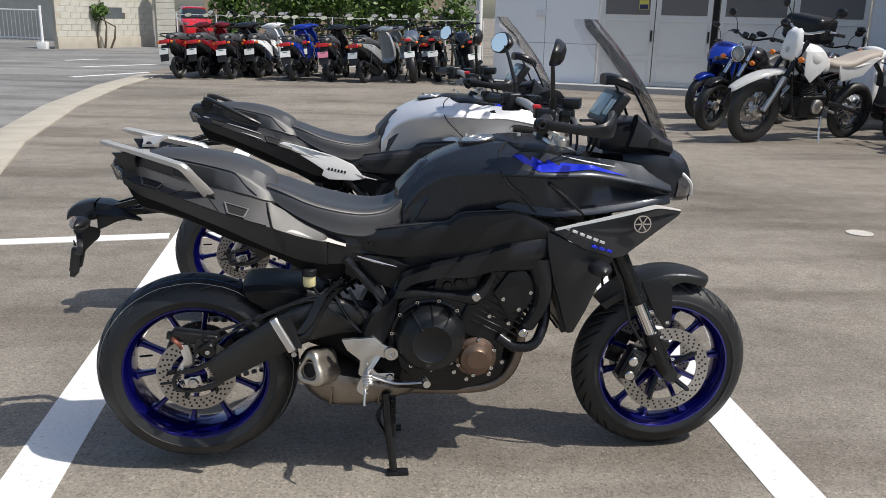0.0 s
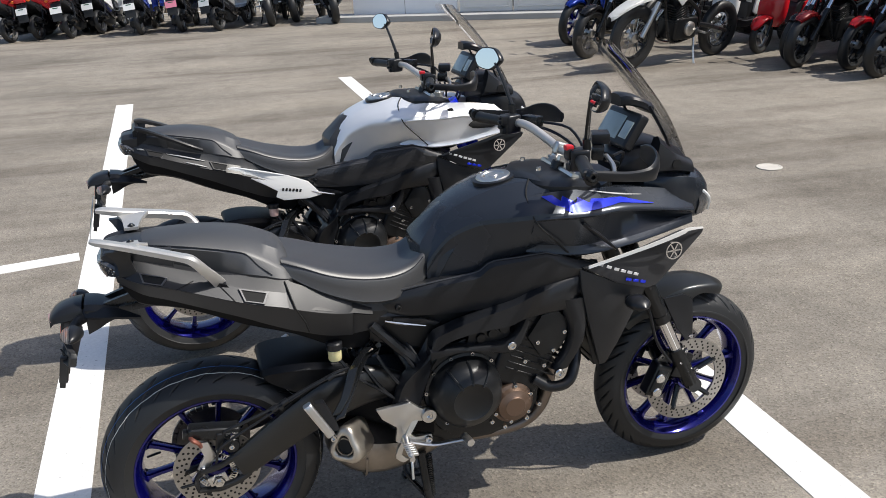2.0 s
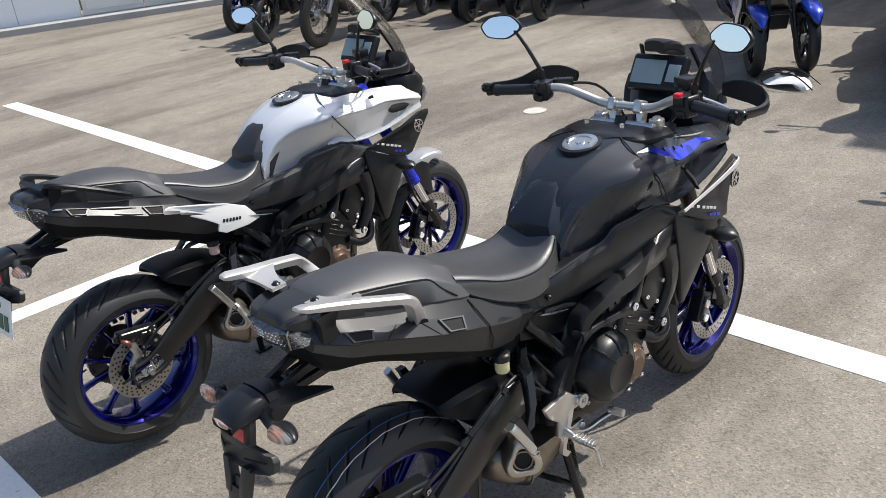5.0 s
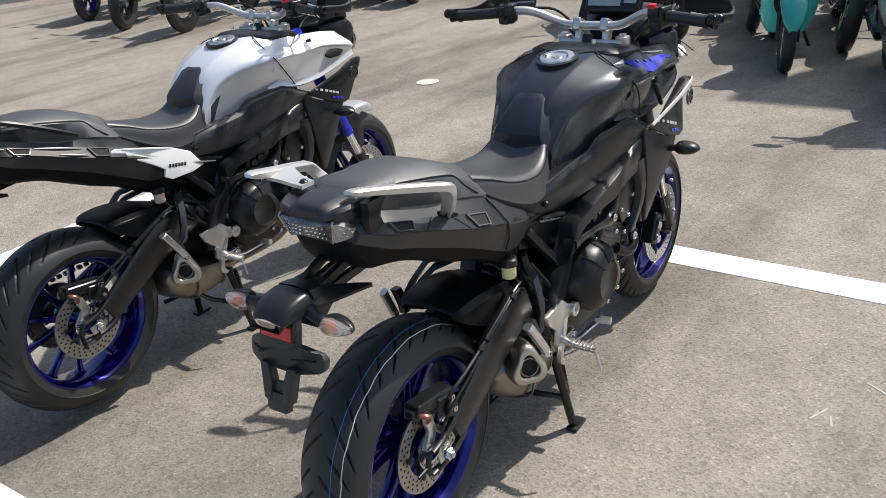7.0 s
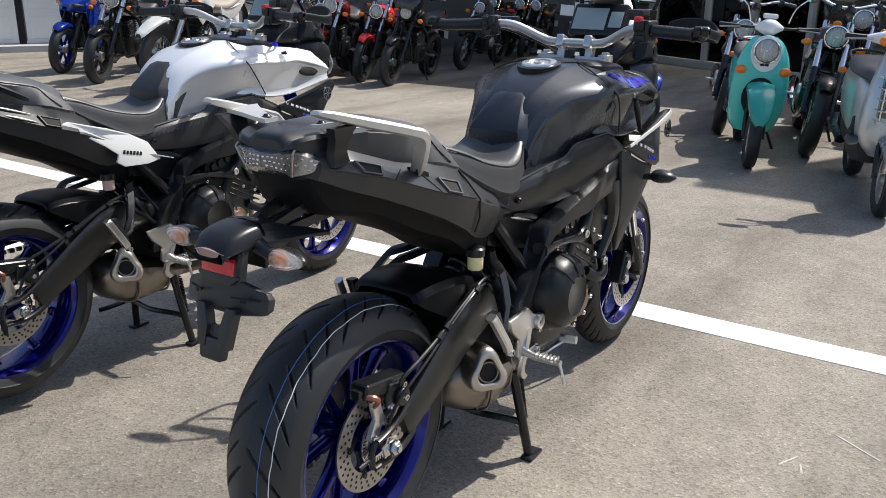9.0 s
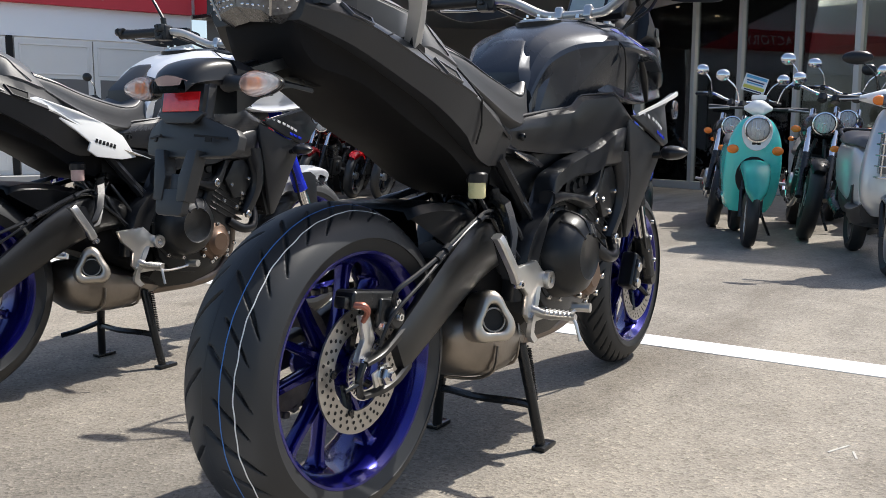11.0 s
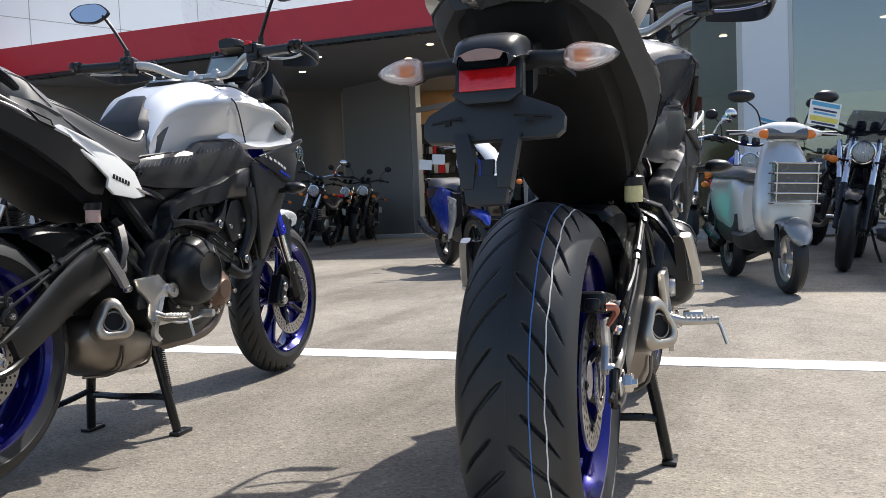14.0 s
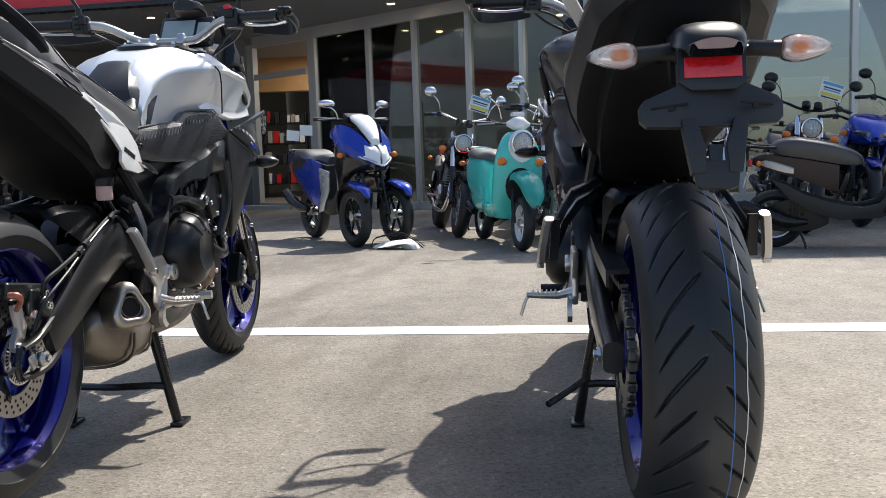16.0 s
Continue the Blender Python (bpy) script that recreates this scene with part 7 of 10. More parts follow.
    for s in (-1, 1):
        wg = B()
        skin(wg, [[(x0, s * y0, z0 + 0.003), (x1, s * y1, z1 + 0.003), (x1, s * y1, z1 - 0.003), (x0, s * y0, z0 - 0.006)] for x0, y0, z0, x1, y1, z1 in ((-0.272, 0.040, 0.868, -0.262, 0.054, 0.848), (-0.225, 0.040, 0.866, -0.222, 0.070, 0.848), (-0.175, 0.050, 0.856, -0.178, 0.080, 0.846), (-0.128, 0.082, 0.842, -0.130, 0.086, 0.840))], 3, 1)
        part("bracket_wing", wg, SATIN, bike, "", 30)
    tm = Matrix.Translation((-0.318, 0, 0.84)) @ Matrix.Rotation(radians(12.5), 4, "Y") @ Matrix.Translation((0, 0, -0.84))

    def plate_piece(pts, th=0.014, x0=0.0, sweep=0.0):
        q = B()
        f0 = q.faces.new([q.verts.new((x0, y, z)) for y, z in pts])
        e0 = bmesh.ops.extrude_face_region(q, geom=[f0])
        nv = [v for v in e0["geom"] if isinstance(v, bmesh.types.BMVert)]
        bmesh.ops.translate(q, verts=nv, vec=(th, 0, 0))
        bmesh.ops.bevel(q, geom=q.edges[:], offset=0.002, segments=2, affect="EDGES", profile=0.6)
        for v in q.verts:
            v.co.x += sweep * max(0.0, abs(v.co.y) - 0.04)
        bmesh.ops.transform(q, matrix=tm, verts=q.verts[:])
        return q
    plate_br = part("plate_bracket", plate_piece([(-0.047, 0.850), (0.047, 0.850), (0.048, 0.792), (0.092, 0.778), (0.100, 0.768), (0.099, 0.748), (0.090, 0.738), (0.050, 0.732), (-0.050, 0.732), (-0.090, 0.738), (-0.099, 0.748), (-0.100, 0.768), (-0.092, 0.778), (-0.048, 0.792)], 0.016, 0.0, 0.42), UNDER, bike, "bare black plate bracket")
    part("bracket_lip", plate_piece([(-0.050, 0.796), (-0.030, 0.782), (0.030, 0.782), (0.050, 0.796), (0.048, 0.800), (-0.048, 0.800)], 0.008, -0.004), UNDER, plate_br)
    for s in (-1, 1):
        part("bracket_leg", plate_piece([(s * 0.046, 0.742), (s * 0.026, 0.742), (s * 0.014, 0.700), (s * 0.016, 0.664), (s * 0.034, 0.664)], 0.022, -0.003), UNDER, plate_br)
    part("bracket_foot", plate_piece([(-0.032, 0.682), (0.032, 0.682), (0.028, 0.646), (0.022, 0.642), (-0.022, 0.642), (-0.028, 0.646)], 0.014, -0.001), UNDER, plate_br)
    part("bracket_ridge", plate_piece([(-0.010, 0.706), (0.010, 0.706), (0.008, 0.670), (-0.008, 0.670)], 0.008, 0.004), UNDER, plate_br)
    slot = B()
    for y0, z0, y1, z1 in ((-0.086, 0.762, -0.034, 0.765), (0.034, 0.762, 0.086, 0.765), (-0.062, 0.756, -0.052, 0.762), (0.052, 0.756, 0.062, 0.762)):
        box(slot, (-0.0008 + 0.42 * max(0, abs(y0 + y1) / 2 - 0.04), (y0 + y1) / 2, (z0 + z1) / 2), (0.003, y1 - y0, z1 - z0), Matrix.Rotation(math.atan(-0.42 * (1 if y0 > 0 else -1)), 4, "Z"), 0)
    bmesh.ops.transform(slot, matrix=tm, verts=slot.verts[:])
    each("bracket_slot", slot, SOOT, plate_br)
    rf = B()
    box(rf, (-0.326, 0, 0.816), (0.006, 0.079, 0.030), Matrix.Rotation(radians(10), 4, "Y"), 0.0015)
    part("red_reflector", rf, REDREF, bike, "bright red reflector")
    fr2 = B()
    box(fr2, (-0.316, 0, 0.818), (0.022, 0.092, 0.050), Matrix.Rotation(radians(10), 4, "Y"), 0.004)
    part("reflector_frame", fr2, SATIN, bike)
    pl = B()
    skin(pl, [[(-0.336, y, z0 - 0.006), (-0.3535 + 6.0 * y * y, y, z0 - 0.004), (-0.3555 + 6.0 * y * y, y, z0 + h), (-0.340, y, z0 + h + 0.001)] for y, z0, h in ((-0.036, 0.8445, 0.001), (-0.02, 0.843, 0.008), (0.0, 0.8425, 0.011), (0.02, 0.843, 0.008), (0.036, 0.8445, 0.001))], 3, 1)
    part("plate_lamp", pl, REDLAMP, bike)
    oval = [(math.cos(a), math.sin(a)) for a in [2 * math.pi * k / 16 for k in range(16)]]
    for s in (-1, 1):
        sk2 = B()
        tube(sk2, [(-0.272, s * 0.042, 0.846), (-0.282, s * 0.060, 0.845), (-0.288, s * 0.082, 0.843), (-0.290, s * 0.104, 0.841)], [0.015, 0.0125, 0.0115, 0.013], 12, 3)
        sg = part("rear_turn_signal", sk2, GRAIN, bike)
        shape = ((0.099, 0.40), (0.103, 0.74), (0.112, 0.95), (0.124, 1.0), (0.140, 0.88), (0.156, 0.62), (0.166, 0.36), (0.172, 0.06))
        le, sh = B(), B()
        skin(le, [[(-0.293 - max(0.0, -0.024 * c * r) + max(0.0, c) * 0.003, s * y, 0.841 + 0.0195 * d * r) for c, d in oval] for y, r in shape], 2, 1)
        part("signal_lens", le, CLEARLENS, sg, "clear lens over an amber bulb", 60)
        skin(sh, [[(-0.2925 + max(0.0, 0.030 * c * r) - max(0.0, -c) * 0.002, s * y, 0.841 + 0.0200 * d * r) for c, d in oval] for y, r in shape], 2, 1)
        part("signal_shell", sh, SATIN, sg, "", 60)
        rfl = B()
        skin(rfl, [[(-0.2965 - 0.002 * max(0, -c), s * y, 0.841 + 0.0165 * d * r) for c, d in oval] for y, r in shape[1:-1]], 2, 1)
        part("signal_reflector", rfl, LAMPSILVER, sg)
        bu = B()
        box(bu, (-0.3015, s * 0.124, 0.841), (0.009, 0.022, 0.017), None, 0.004, 2)
        part("signal_bulb", bu, AMBER, sg)
    if not hero:
        np_ = B()
        box(np_, (-0.360, 0, 0.70), (0.003, 0.23, 0.125), Matrix.Rotation(radians(12.5), 4, "Y"), 0.001, 1)
        npl = part("number_plate", np_, PLATE, bike, "white number plate with dark green bars")
        nb2 = B()
        for y, z, w, h in ((-0.075, 0.682, 0.03, 0.05), (-0.035, 0.682, 0.03, 0.05), (0.02, 0.682, 0.03, 0.05), (0.06, 0.682, 0.03, 0.05), (0.0, 0.735, 0.08, 0.018)):
            box(nb2, (-0.3625 + (z - 0.70) * 0.222, y, z), (0.002, w, h), Matrix.Rotation(radians(12.5), 4, "Y"), 0)
        each("plate_bar", nb2, PLATEINK, npl)

    # handlebar and controls
    hb4 = B()
    tube(hb4, [(1.048, -0.30, 1.168), (1.085, -0.21, 1.166), (1.125, -0.12, 1.128), (1.13, -0.07, 1.118), (1.13, 0.07, 1.118), (1.125, 0.12, 1.128), (1.085, 0.21, 1.166), (1.048, 0.30, 1.168)], 0.0135, 12, 5)
    bar = part("handlebar", hb4, ALURAIL, bike, "silver handlebar")
    for s in (-1, 1):
        cl2 = B()
        box(cl2, (1.132, s * 0.05, 1.118), (0.045, 0.028, 0.04), Matrix.Rotation(radians(20), 4, "Y"), 0.008, 3)
        box(cl2, (1.138, s * 0.05, 1.085), (0.032, 0.024, 0.05), Matrix.Rotation(radians(20), 4, "Y"), 0.006, 2)
        part("bar_clamp", cl2, ALU, bike)
        gp = B()
        a0, a1 = Vector((1.042, s * 0.300, 1.167)), Vector((1.004, s * 0.440, 1.162))
        prof = [0.0165] + [0.0175, 0.0165] * 7 + [0.019, 0.019]
        tube(gp, [a0.lerp(a1, i / (len(prof) - 1)) for i in range(len(prof))], prof, 12, 1)
        part("grip", gp, RUBBER, bike, "black rubber grip")
        be = B()
        tube(be, [a1, a1 + (a1 - a0).normalized() * 0.028], [0.015, 0.018], 12, 1)
        part("bar_end", be, BLACKMET, bike)
        sx = B()
        box(sx, (1.050, s * 0.272, 1.165), (0.052, 0.055, 0.06), Matrix.Rotation(radians(s * 16), 4, "Z"), 0.010, 3)
        box(sx, (1.030, s * 0.262, 1.18), (0.03, 0.035, 0.03), None, 0.006, 2)
        box(sx, (1.028, s * 0.268, 1.145), (0.022, 0.030, 0.020), None, 0.005, 2)
        sbx = part("switch_box", sx, SATIN, bike)
        swb = B()
        if s < 0:
            box(swb, (1.024, -0.258, 1.197), (0.022, 0.024, 0.014), None, 0.004)
            part("stop_switch", swb, SWITCHRED, sbx, "red stop switch")
        else:
            for dz in (-0.012, 0.004, 0.018):
                box(swb, (1.016, 0.272, 1.168 + dz), (0.012, 0.018, 0.009), None, 0.002, 1)
            each("switch_button", swb, GRAIN, sbx)
        mc2 = B()
        box(mc2, (1.115, s * 0.245, 1.172), (0.035, 0.07, 0.035), Matrix.Rotation(radians(s * 25), 4, "Z"), 0.008, 2)
        part("lever_clamp", mc2, BLACKMET, bike)
        lv = B()
        tube(lv, [(1.13, s * 0.265, 1.165), (1.12, s * 0.33, 1.155), (1.09, s * 0.40, 1.150), (1.055, s * 0.455, 1.152)], [0.008, 0.007, 0.006, 0.008], 8, 4, True, 0.6)
        part("hand_lever", lv, ALU, bike, "silver hand lever")
        hg2 = B()
        rings = []
        for x, y, z, h in ((0.950, 0.416, 1.176, 0.013), (1.00, 0.424, 1.170, 0.014), (1.07, 0.424, 1.160, 0.014), (1.13, 0.412, 1.156, 0.020), (1.165, 0.385, 1.163, 0.030), (1.185, 0.34, 1.170, 0.032), (1.195, 0.29, 1.172, 0.028), (1.198, 0.25, 1.170, 0.018)):
            n = Vector((x - 1.05, (y - 0.33), 0)).normalized()
            c0 = Vector((x, y, z))
            rings.append([c0 + Vector((0, 0, h)), c0 + Vector((0, 0, h * 0.72)) + n * 0.007, c0 + n * 0.009, c0 + Vector((0, 0, -h * 0.9)) + n * 0.003, c0 + Vector((0, 0, -h * 0.9)) - n * 0.003, c0 + Vector((0, 0, h * 0.9)) - n * 0.003])
        for r in rings:
            for q in r:
                q.y *= s
        skin(hg2, rings, 4, 1)
        part("hand_guard", hg2, SATIN, bike, "black hand guard")
        ge2 = B()
        lathe(ge2, [(0.006, s * 0.437), (0.011, s * 0.438), (0.015, s * 0.433), (0.015, s * 0.40), (0.006, s * 0.40)], 14, disc_m(0.963, 0, 1.175), True)
        part("guard_bolt", ge2, BLACKMET, bike)
        ms2 = B()
        tube(ms2, [(1.065, s * 0.285, 1.19), (1.062, s * 0.288, 1.222)], 0.011, 10, 1)
        tube(ms2, [(1.062, s * 0.288, 1.222), (1.048, s * 0.330, 1.295), (1.036, s * 0.366, 1.346)], [0.007, 0.006, 0.005], 8, 3)
        ma = part("mirror_stem", ms2, BLACKMET, bike)
        mh = B()
        outline = [(-0.075, 0.0), (-0.03, 0.036), (0.045, 0.032), (0.082, 0.004), (0.055, -0.03), (-0.02, -0.036)]
        outline = [p for a, b in zip(outline, outline[1:] + outline[:1]) for p in ((0.8 * a[0] + 0.2 * b[0], 0.8 * a[1] + 0.2 * b[1]), (0.2 * a[0] + 0.8 * b[0], 0.2 * a[1] + 0.8 * b[1]))]
        mt = Matrix.Translation((1.026, s * 0.412, 1.356)) @ Matrix.Rotation(radians(s * 14), 4, "Z") @ Matrix.Rotation(radians(12), 4, "Y")
        rg = [[mt @ Vector((d, s * u * k, v * k)) for u, v in outline] for d, k in ((0.0, 0.97), (0.0, 1.03), (0.010, 1.04), (0.026, 0.8), (0.034, 0.35))]
        skin(mh, rg, 2, 2)
        mo2 = part("mirror_housing", mh, SATIN, bike, "black mirror housing")
        mg = B()
        skin(mg, [[mt @ Vector((d, s * u * 0.94, v * 0.94)) for u, v in outline] for d in (-0.0015, 0.003)], 1, 2)
        part("mirror_glass", mg, MIRROR, mo2, "mirror glass")
    tt = B()
    box(tt, (1.135, 0, 1.06), (0.09, 0.24, 0.02), Matrix.Rotation(radians(20), 4, "Y"), 0.008, 2)
    part("top_yoke", tt, ALU, bike, "silver top yoke")
    ky = B()
    lathe(ky, [(0, 0.012), (0.018, 0.012), (0.02, 0.0), (0.02, -0.02), (0, -0.02)], 16, Matrix.Translation((1.10, 0, 1.083)) @ Matrix.Rotation(radians(20), 4, "Y") @ Matrix.Rotation(radians(90), 4, "X"))
    part("ignition_lock", ky, BLACKMET, bike)
    for s in (-1, 1):
        fcp = B()
        lathe(fcp, [(0, 0.018), (0.012, 0.018), (0.014, 0.012), (0.024, 0.010), (0.024, -0.01), (0, -0.01)], 12, Matrix.Translation((1.138, s * 0.107, 1.075)) @ Matrix.Rotation(radians(90), 4, "X"))
        part("fork_cap", fcp, ALU, bike)
        cbx = B()
        tube(cbx, [(1.09, s * 0.25, 1.16), (1.16, s * 0.20, 1.13), (1.19, s * 0.12, 1.09), (1.18, s * 0.07, 1.02)], 0.005, 6, 4)
        tube(cbx, [(1.12, s * 0.24, 1.165), (1.19, s * 0.17, 1.15), (1.21, s * 0.10, 1.08), (1.19, s * 0.05, 1.0)], 0.0045, 6, 4)
        each("control_cable", cbx, SATIN, bike)
    rsv = B()
    box(rsv, (1.135, -0.215, 1.205), (0.05, 0.065, 0.03), Matrix.Rotation(radians(-20), 4, "Z"), 0.006, 2)
    part("front_brake_reservoir", rsv, SATIN, bike)

    # footpegs, hangers, levers, reservoir
    for s in (-1, 1):
        hp = B()
        panel(hp, [(0.445, 0.476), (0.545, 0.482), (0.575, 0.455), (0.605, 0.445), (0.610, 0.415), (0.575, 0.412), (0.548, 0.418), (0.535, 0.385), (0.555, 0.362), (0.605, 0.362), (0.607, 0.335), (0.52, 0.335), (0.495, 0.36), (0.502, 0.405), (0.462, 0.44)], s * 0.150, s * 0.016, 0.005)
        hgr = part("footpeg_hanger", hp, ALU, bike, "silver footpeg hanger")
        ha = B()
        skin(ha, [[Vector((x + a * w, s * (y + b * 0.006), z + a * w * 0.4)) for a, b in ((-1, -1), (1, -1), (1, 1), (-1, 1))] for x, y, z, w in ((0.560, 0.158, 0.425, 0.013), (0.535, 0.166, 0.385, 0.011), (0.508, 0.172, 0.345, 0.010), (0.500, 0.172, 0.315, 0.009), (0.520, 0.172, 0.296, 0.008))], 2, 1)
        part("hanger_arm", ha, ALU, hgr, "", 30)
        hr = B()
        lathe(hr, [(0.010, -0.008), (0.021, -0.008), (0.023, 0.0), (0.021, 0.008), (0.010, 0.008)], 18, Matrix.Translation((0.596, s * 0.170, 0.43)), True)
        part("hanger_ring", hr, ALU, hgr)
        bt = B()
        bolt(bt, 0.594, s * 0.166, 0.43, 0.014, 0.010)
        bolt(bt, 0.592, s * 0.166, 0.348, 0.012, 0.008)
        bolt(bt, 0.515, s * 0.166, 0.352, 0.010, 0.010)
        each("hanger_bolt", bt, STEEL, hgr)
        pg = B()
        tube(pg, [(0.525, s * 0.155, 0.372), (0.522, s * 0.20, 0.360), (0.515, s * 0.276, 0.364)], [0.013, 0.010, 0.008], 10, 2)
        for i in range(6):
            box(pg, (0.522, s * (0.205 + 0.011 * i), 0.369), (0.03, 0.004, 0.009), None, 0.001, 1)
        each("rider_footpeg", pg, ALU, bike, "silver footpeg")
        fl = B()
        tube(fl, [(0.515, s * 0.262, 0.364), (0.513, s * 0.276, 0.355), (0.511, s * 0.284, 0.333), (0.510, s * 0.291, 0.312)], 0.004, 8, 2)
        part("peg_feeler", fl, ALU, bike)
        pd = B()
        if s < 0:
            tube(pd, [(0.53, -0.175, 0.36), (0.60, -0.18, 0.335), (0.66, -0.185, 0.335), (0.70, -0.20, 0.345)], [0.009, 0.008, 0.008, 0.009], 8, 3, True, 0.6)
            tube(pd, [(0.695, -0.19, 0.348), (0.70, -0.235, 0.350)], 0.012, 8, 1)
        else:
            tube(pd, [(0.55, 0.17, 0.39), (0.63, 0.178, 0.36), (0.70, 0.185, 0.35)], 0.006, 8, 3)
            tube(pd, [(0.70, 0.18, 0.35), (0.70, 0.24, 0.352)], 0.011, 8, 1)
        part("brake_pedal" if s < 0 else "gear_lever", pd, ALU if s < 0 else BLACKMET, bike)
        for pts in (((0.455, 0.095, 0.650), (0.42, 0.124, 0.634), (0.39, 0.164, 0.620), (0.376, 0.182, 0.592), (0.355, 0.202, 0.556), (0.325, 0.212, 0.515)), ((0.47, 0.085, 0.628), (0.43, 0.108, 0.615), (0.40, 0.149, 0.596), (0.372, 0.182, 0.556), (0.335, 0.208, 0.500))):
            ph = B()
            skin(ph, [[Vector((x + a * 0.015, s * (y + b * 0.005), z + a * 0.004 + b * 0.006)) for a, b in ((-1, -1), (1, -1), (1, 0.6), (0.8, 1), (-0.8, 1), (-1, 0.6))] for x, y, z in pts], 1, 1)
            part("pillion_hanger_arm", ph, BLACKMET, bike)
        pk = B()
        skin(pk, [[Vector((x + a * 0.012, s * (y + b * 0.010), z)) for a, b in ((-1, -1), (1, -1), (1, 1), (-1, 1))] for x, y, z in ((0.318, 0.212, 0.474), (0.312, 0.210, 0.50), (0.296, 0.208, 0.54), (0.284, 0.207, 0.566))], 1, 1)
        part("peg_hinge", pk, SATIN, bike, "", 25)
        pp = B()
        skin(pp, [[Vector((x + a * 0.010, s * (y + b * 0.010), z + a * 0.005)) for a, b in ((-1, -0.6), (-0.6, -1), (0.6, -1), (1, -0.6), (1, 0.6), (0.6, 1), (-0.6, 1), (-1, 0.6))] for x, y, z in ((0.303, 0.238, 0.474), (0.292, 0.237, 0.495), (0.272, 0.231, 0.530), (0.254, 0.225, 0.562), (0.249, 0.221, 0.570))], 2, 1)
        part("pillion_footpeg", pp, ALU, bike, "folded silver pillion footpeg")
        bt = B()
        bolt(bt, 0.308, s * 0.238, 0.466, 0.010, 0.012)
        part("peg_pivot", bt, STEEL, bike)
    rs = B()
    lathe(rs, [(0, -0.022), (0.017, -0.022), (0.019, -0.018), (0.019, 0.012), (0, 0.012)], 16, Matrix.Translation((0.352, -0.115, 0.658)) @ Matrix.Rotation(radians(90), 4, "X"))
    rv = part("rear_brake_reservoir", rs, FLUID if hero else PINK, bike, "pale fluid reservoir with black cap")
    rcp = B()
    lathe(rcp, [(0, 0.012), (0.022, 0.012), (0.023, 0.030), (0.018, 0.034), (0, 0.034)], 18, Matrix.Translation((0.352, -0.115, 0.658)) @ Matrix.Rotation(radians(90), 4, "X"))
    part("reservoir_cap", rcp, SATIN, rv)
    hs = B()
    for i, (x0, z0) in enumerate(((0.43, 0.60), (0.47, 0.62), (0.52, 0.66), (0.56, 0.64))):
        tube(hs, [(x0, -0.12 + 0.01 * i, z0), (x0 + 0.04, -0.135, z0 - 0.07), (x0 + 0.09, -0.13, z0 - 0.12 - 0.01 * i), (0.63, -0.12, 0.46)], 0.0055, 6, 4)
    tube(hs, [(0.36, -0.115, 0.64), (0.40, -0.13, 0.58), (0.46, -0.135, 0.53), (0.54, -0.14, 0.46)], 0.005, 6, 4)
    each("hose", hs, SATIN, bike)
    sfr = B()
    for s in (-1, 1):
        tube(sfr, [(0.64, s * 0.09, 0.72), (0.55, s * 0.10, 0.735), (0.40, s * 0.10, 0.76), (0.2, s * 0.10, 0.85)], 0.015, 8, 2)
        tube(sfr, [(0.60, s * 0.12, 0.56), (0.53, s * 0.115, 0.64), (0.46, s * 0.105, 0.72)], 0.015, 8, 2)
    each("rear_subframe_tube", sfr, SATIN, bike)
    # filler mass between engine and seat: airbox and battery tray
    ab = B()
    skin(ab, [sym(x, [(0, zt), (w, zt), (w, zb), (0, zb)]) for x, zt, zb, w in ((0.46, 0.78, 0.66, 0.085), (0.60, 0.80, 0.62, 0.10), (0.80, 0.84, 0.60, 0.125), (1.0, 0.90, 0.66, 0.14), (1.10, 0.95, 0.74, 0.11))], 2, 1)
    part("airbox", ab, CASTBLACK, bike)
    sump = B()
    skin(sump, [sym(x, [(0, zt), (w, zt), (w * 1.02, zt - 0.05), (w * 0.8, zb), (0, zb - 0.006)]) for x, zt, zb, w in ((0.60, 0.35, 0.275, 0.07), (0.68, 0.35, 0.258, 0.085), (0.82, 0.35, 0.252, 0.09), (0.93, 0.35, 0.270, 0.08), (1.0, 0.36, 0.30, 0.06))], 2, 1)
    part("oil_sump", sump, CASTBLACK, bike, "black ribbed oil sump", 30)
    lk2 = B()
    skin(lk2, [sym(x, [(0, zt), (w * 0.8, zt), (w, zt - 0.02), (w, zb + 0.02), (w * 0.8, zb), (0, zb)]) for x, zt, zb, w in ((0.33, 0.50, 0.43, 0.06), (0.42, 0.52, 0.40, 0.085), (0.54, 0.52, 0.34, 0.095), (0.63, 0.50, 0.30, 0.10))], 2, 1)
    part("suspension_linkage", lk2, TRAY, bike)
    # centre stand
    cs2 = B()
    for s in (-1, 1):
        tube(cs2, [(0.585, s * 0.105, 0.265), (0.592, s * 0.128, 0.15), (0.608, s * 0.150, 0.012)], [0.014, 0.0135, 0.013], 10, 2)
        box(cs2, (0.62, s * 0.154, 0.006), (0.07, 0.035, 0.012), None, 0.004)
    tube(cs2, [(0.597, -0.136, 0.11), (0.585, -0.10, 0.118), (0.565, 0.0, 0.12), (0.585, 0.10, 0.118), (0.597, 0.136, 0.11)], 0.010, 8, 4)
    tube(cs2, [(0.59, 0.13, 0.13), (0.55, 0.19, 0.10), (0.51, 0.23, 0.085)], 0.009, 8, 3)
    stand = part("centre_stand", cs2, BLACKMET, bike, "black centre stand")
    spr = B()
    pts = []
    for i in range(177):
        k = i / 176
        a = k * 2 * math.pi * 22
        pts.append((0.606 + 0.008 * math.cos(a), -0.112 - 0.022 * k + 0.008 * math.sin(a), 0.255 - 0.13 * k))
    tube(spr, pts, 0.0026, 5, 1)
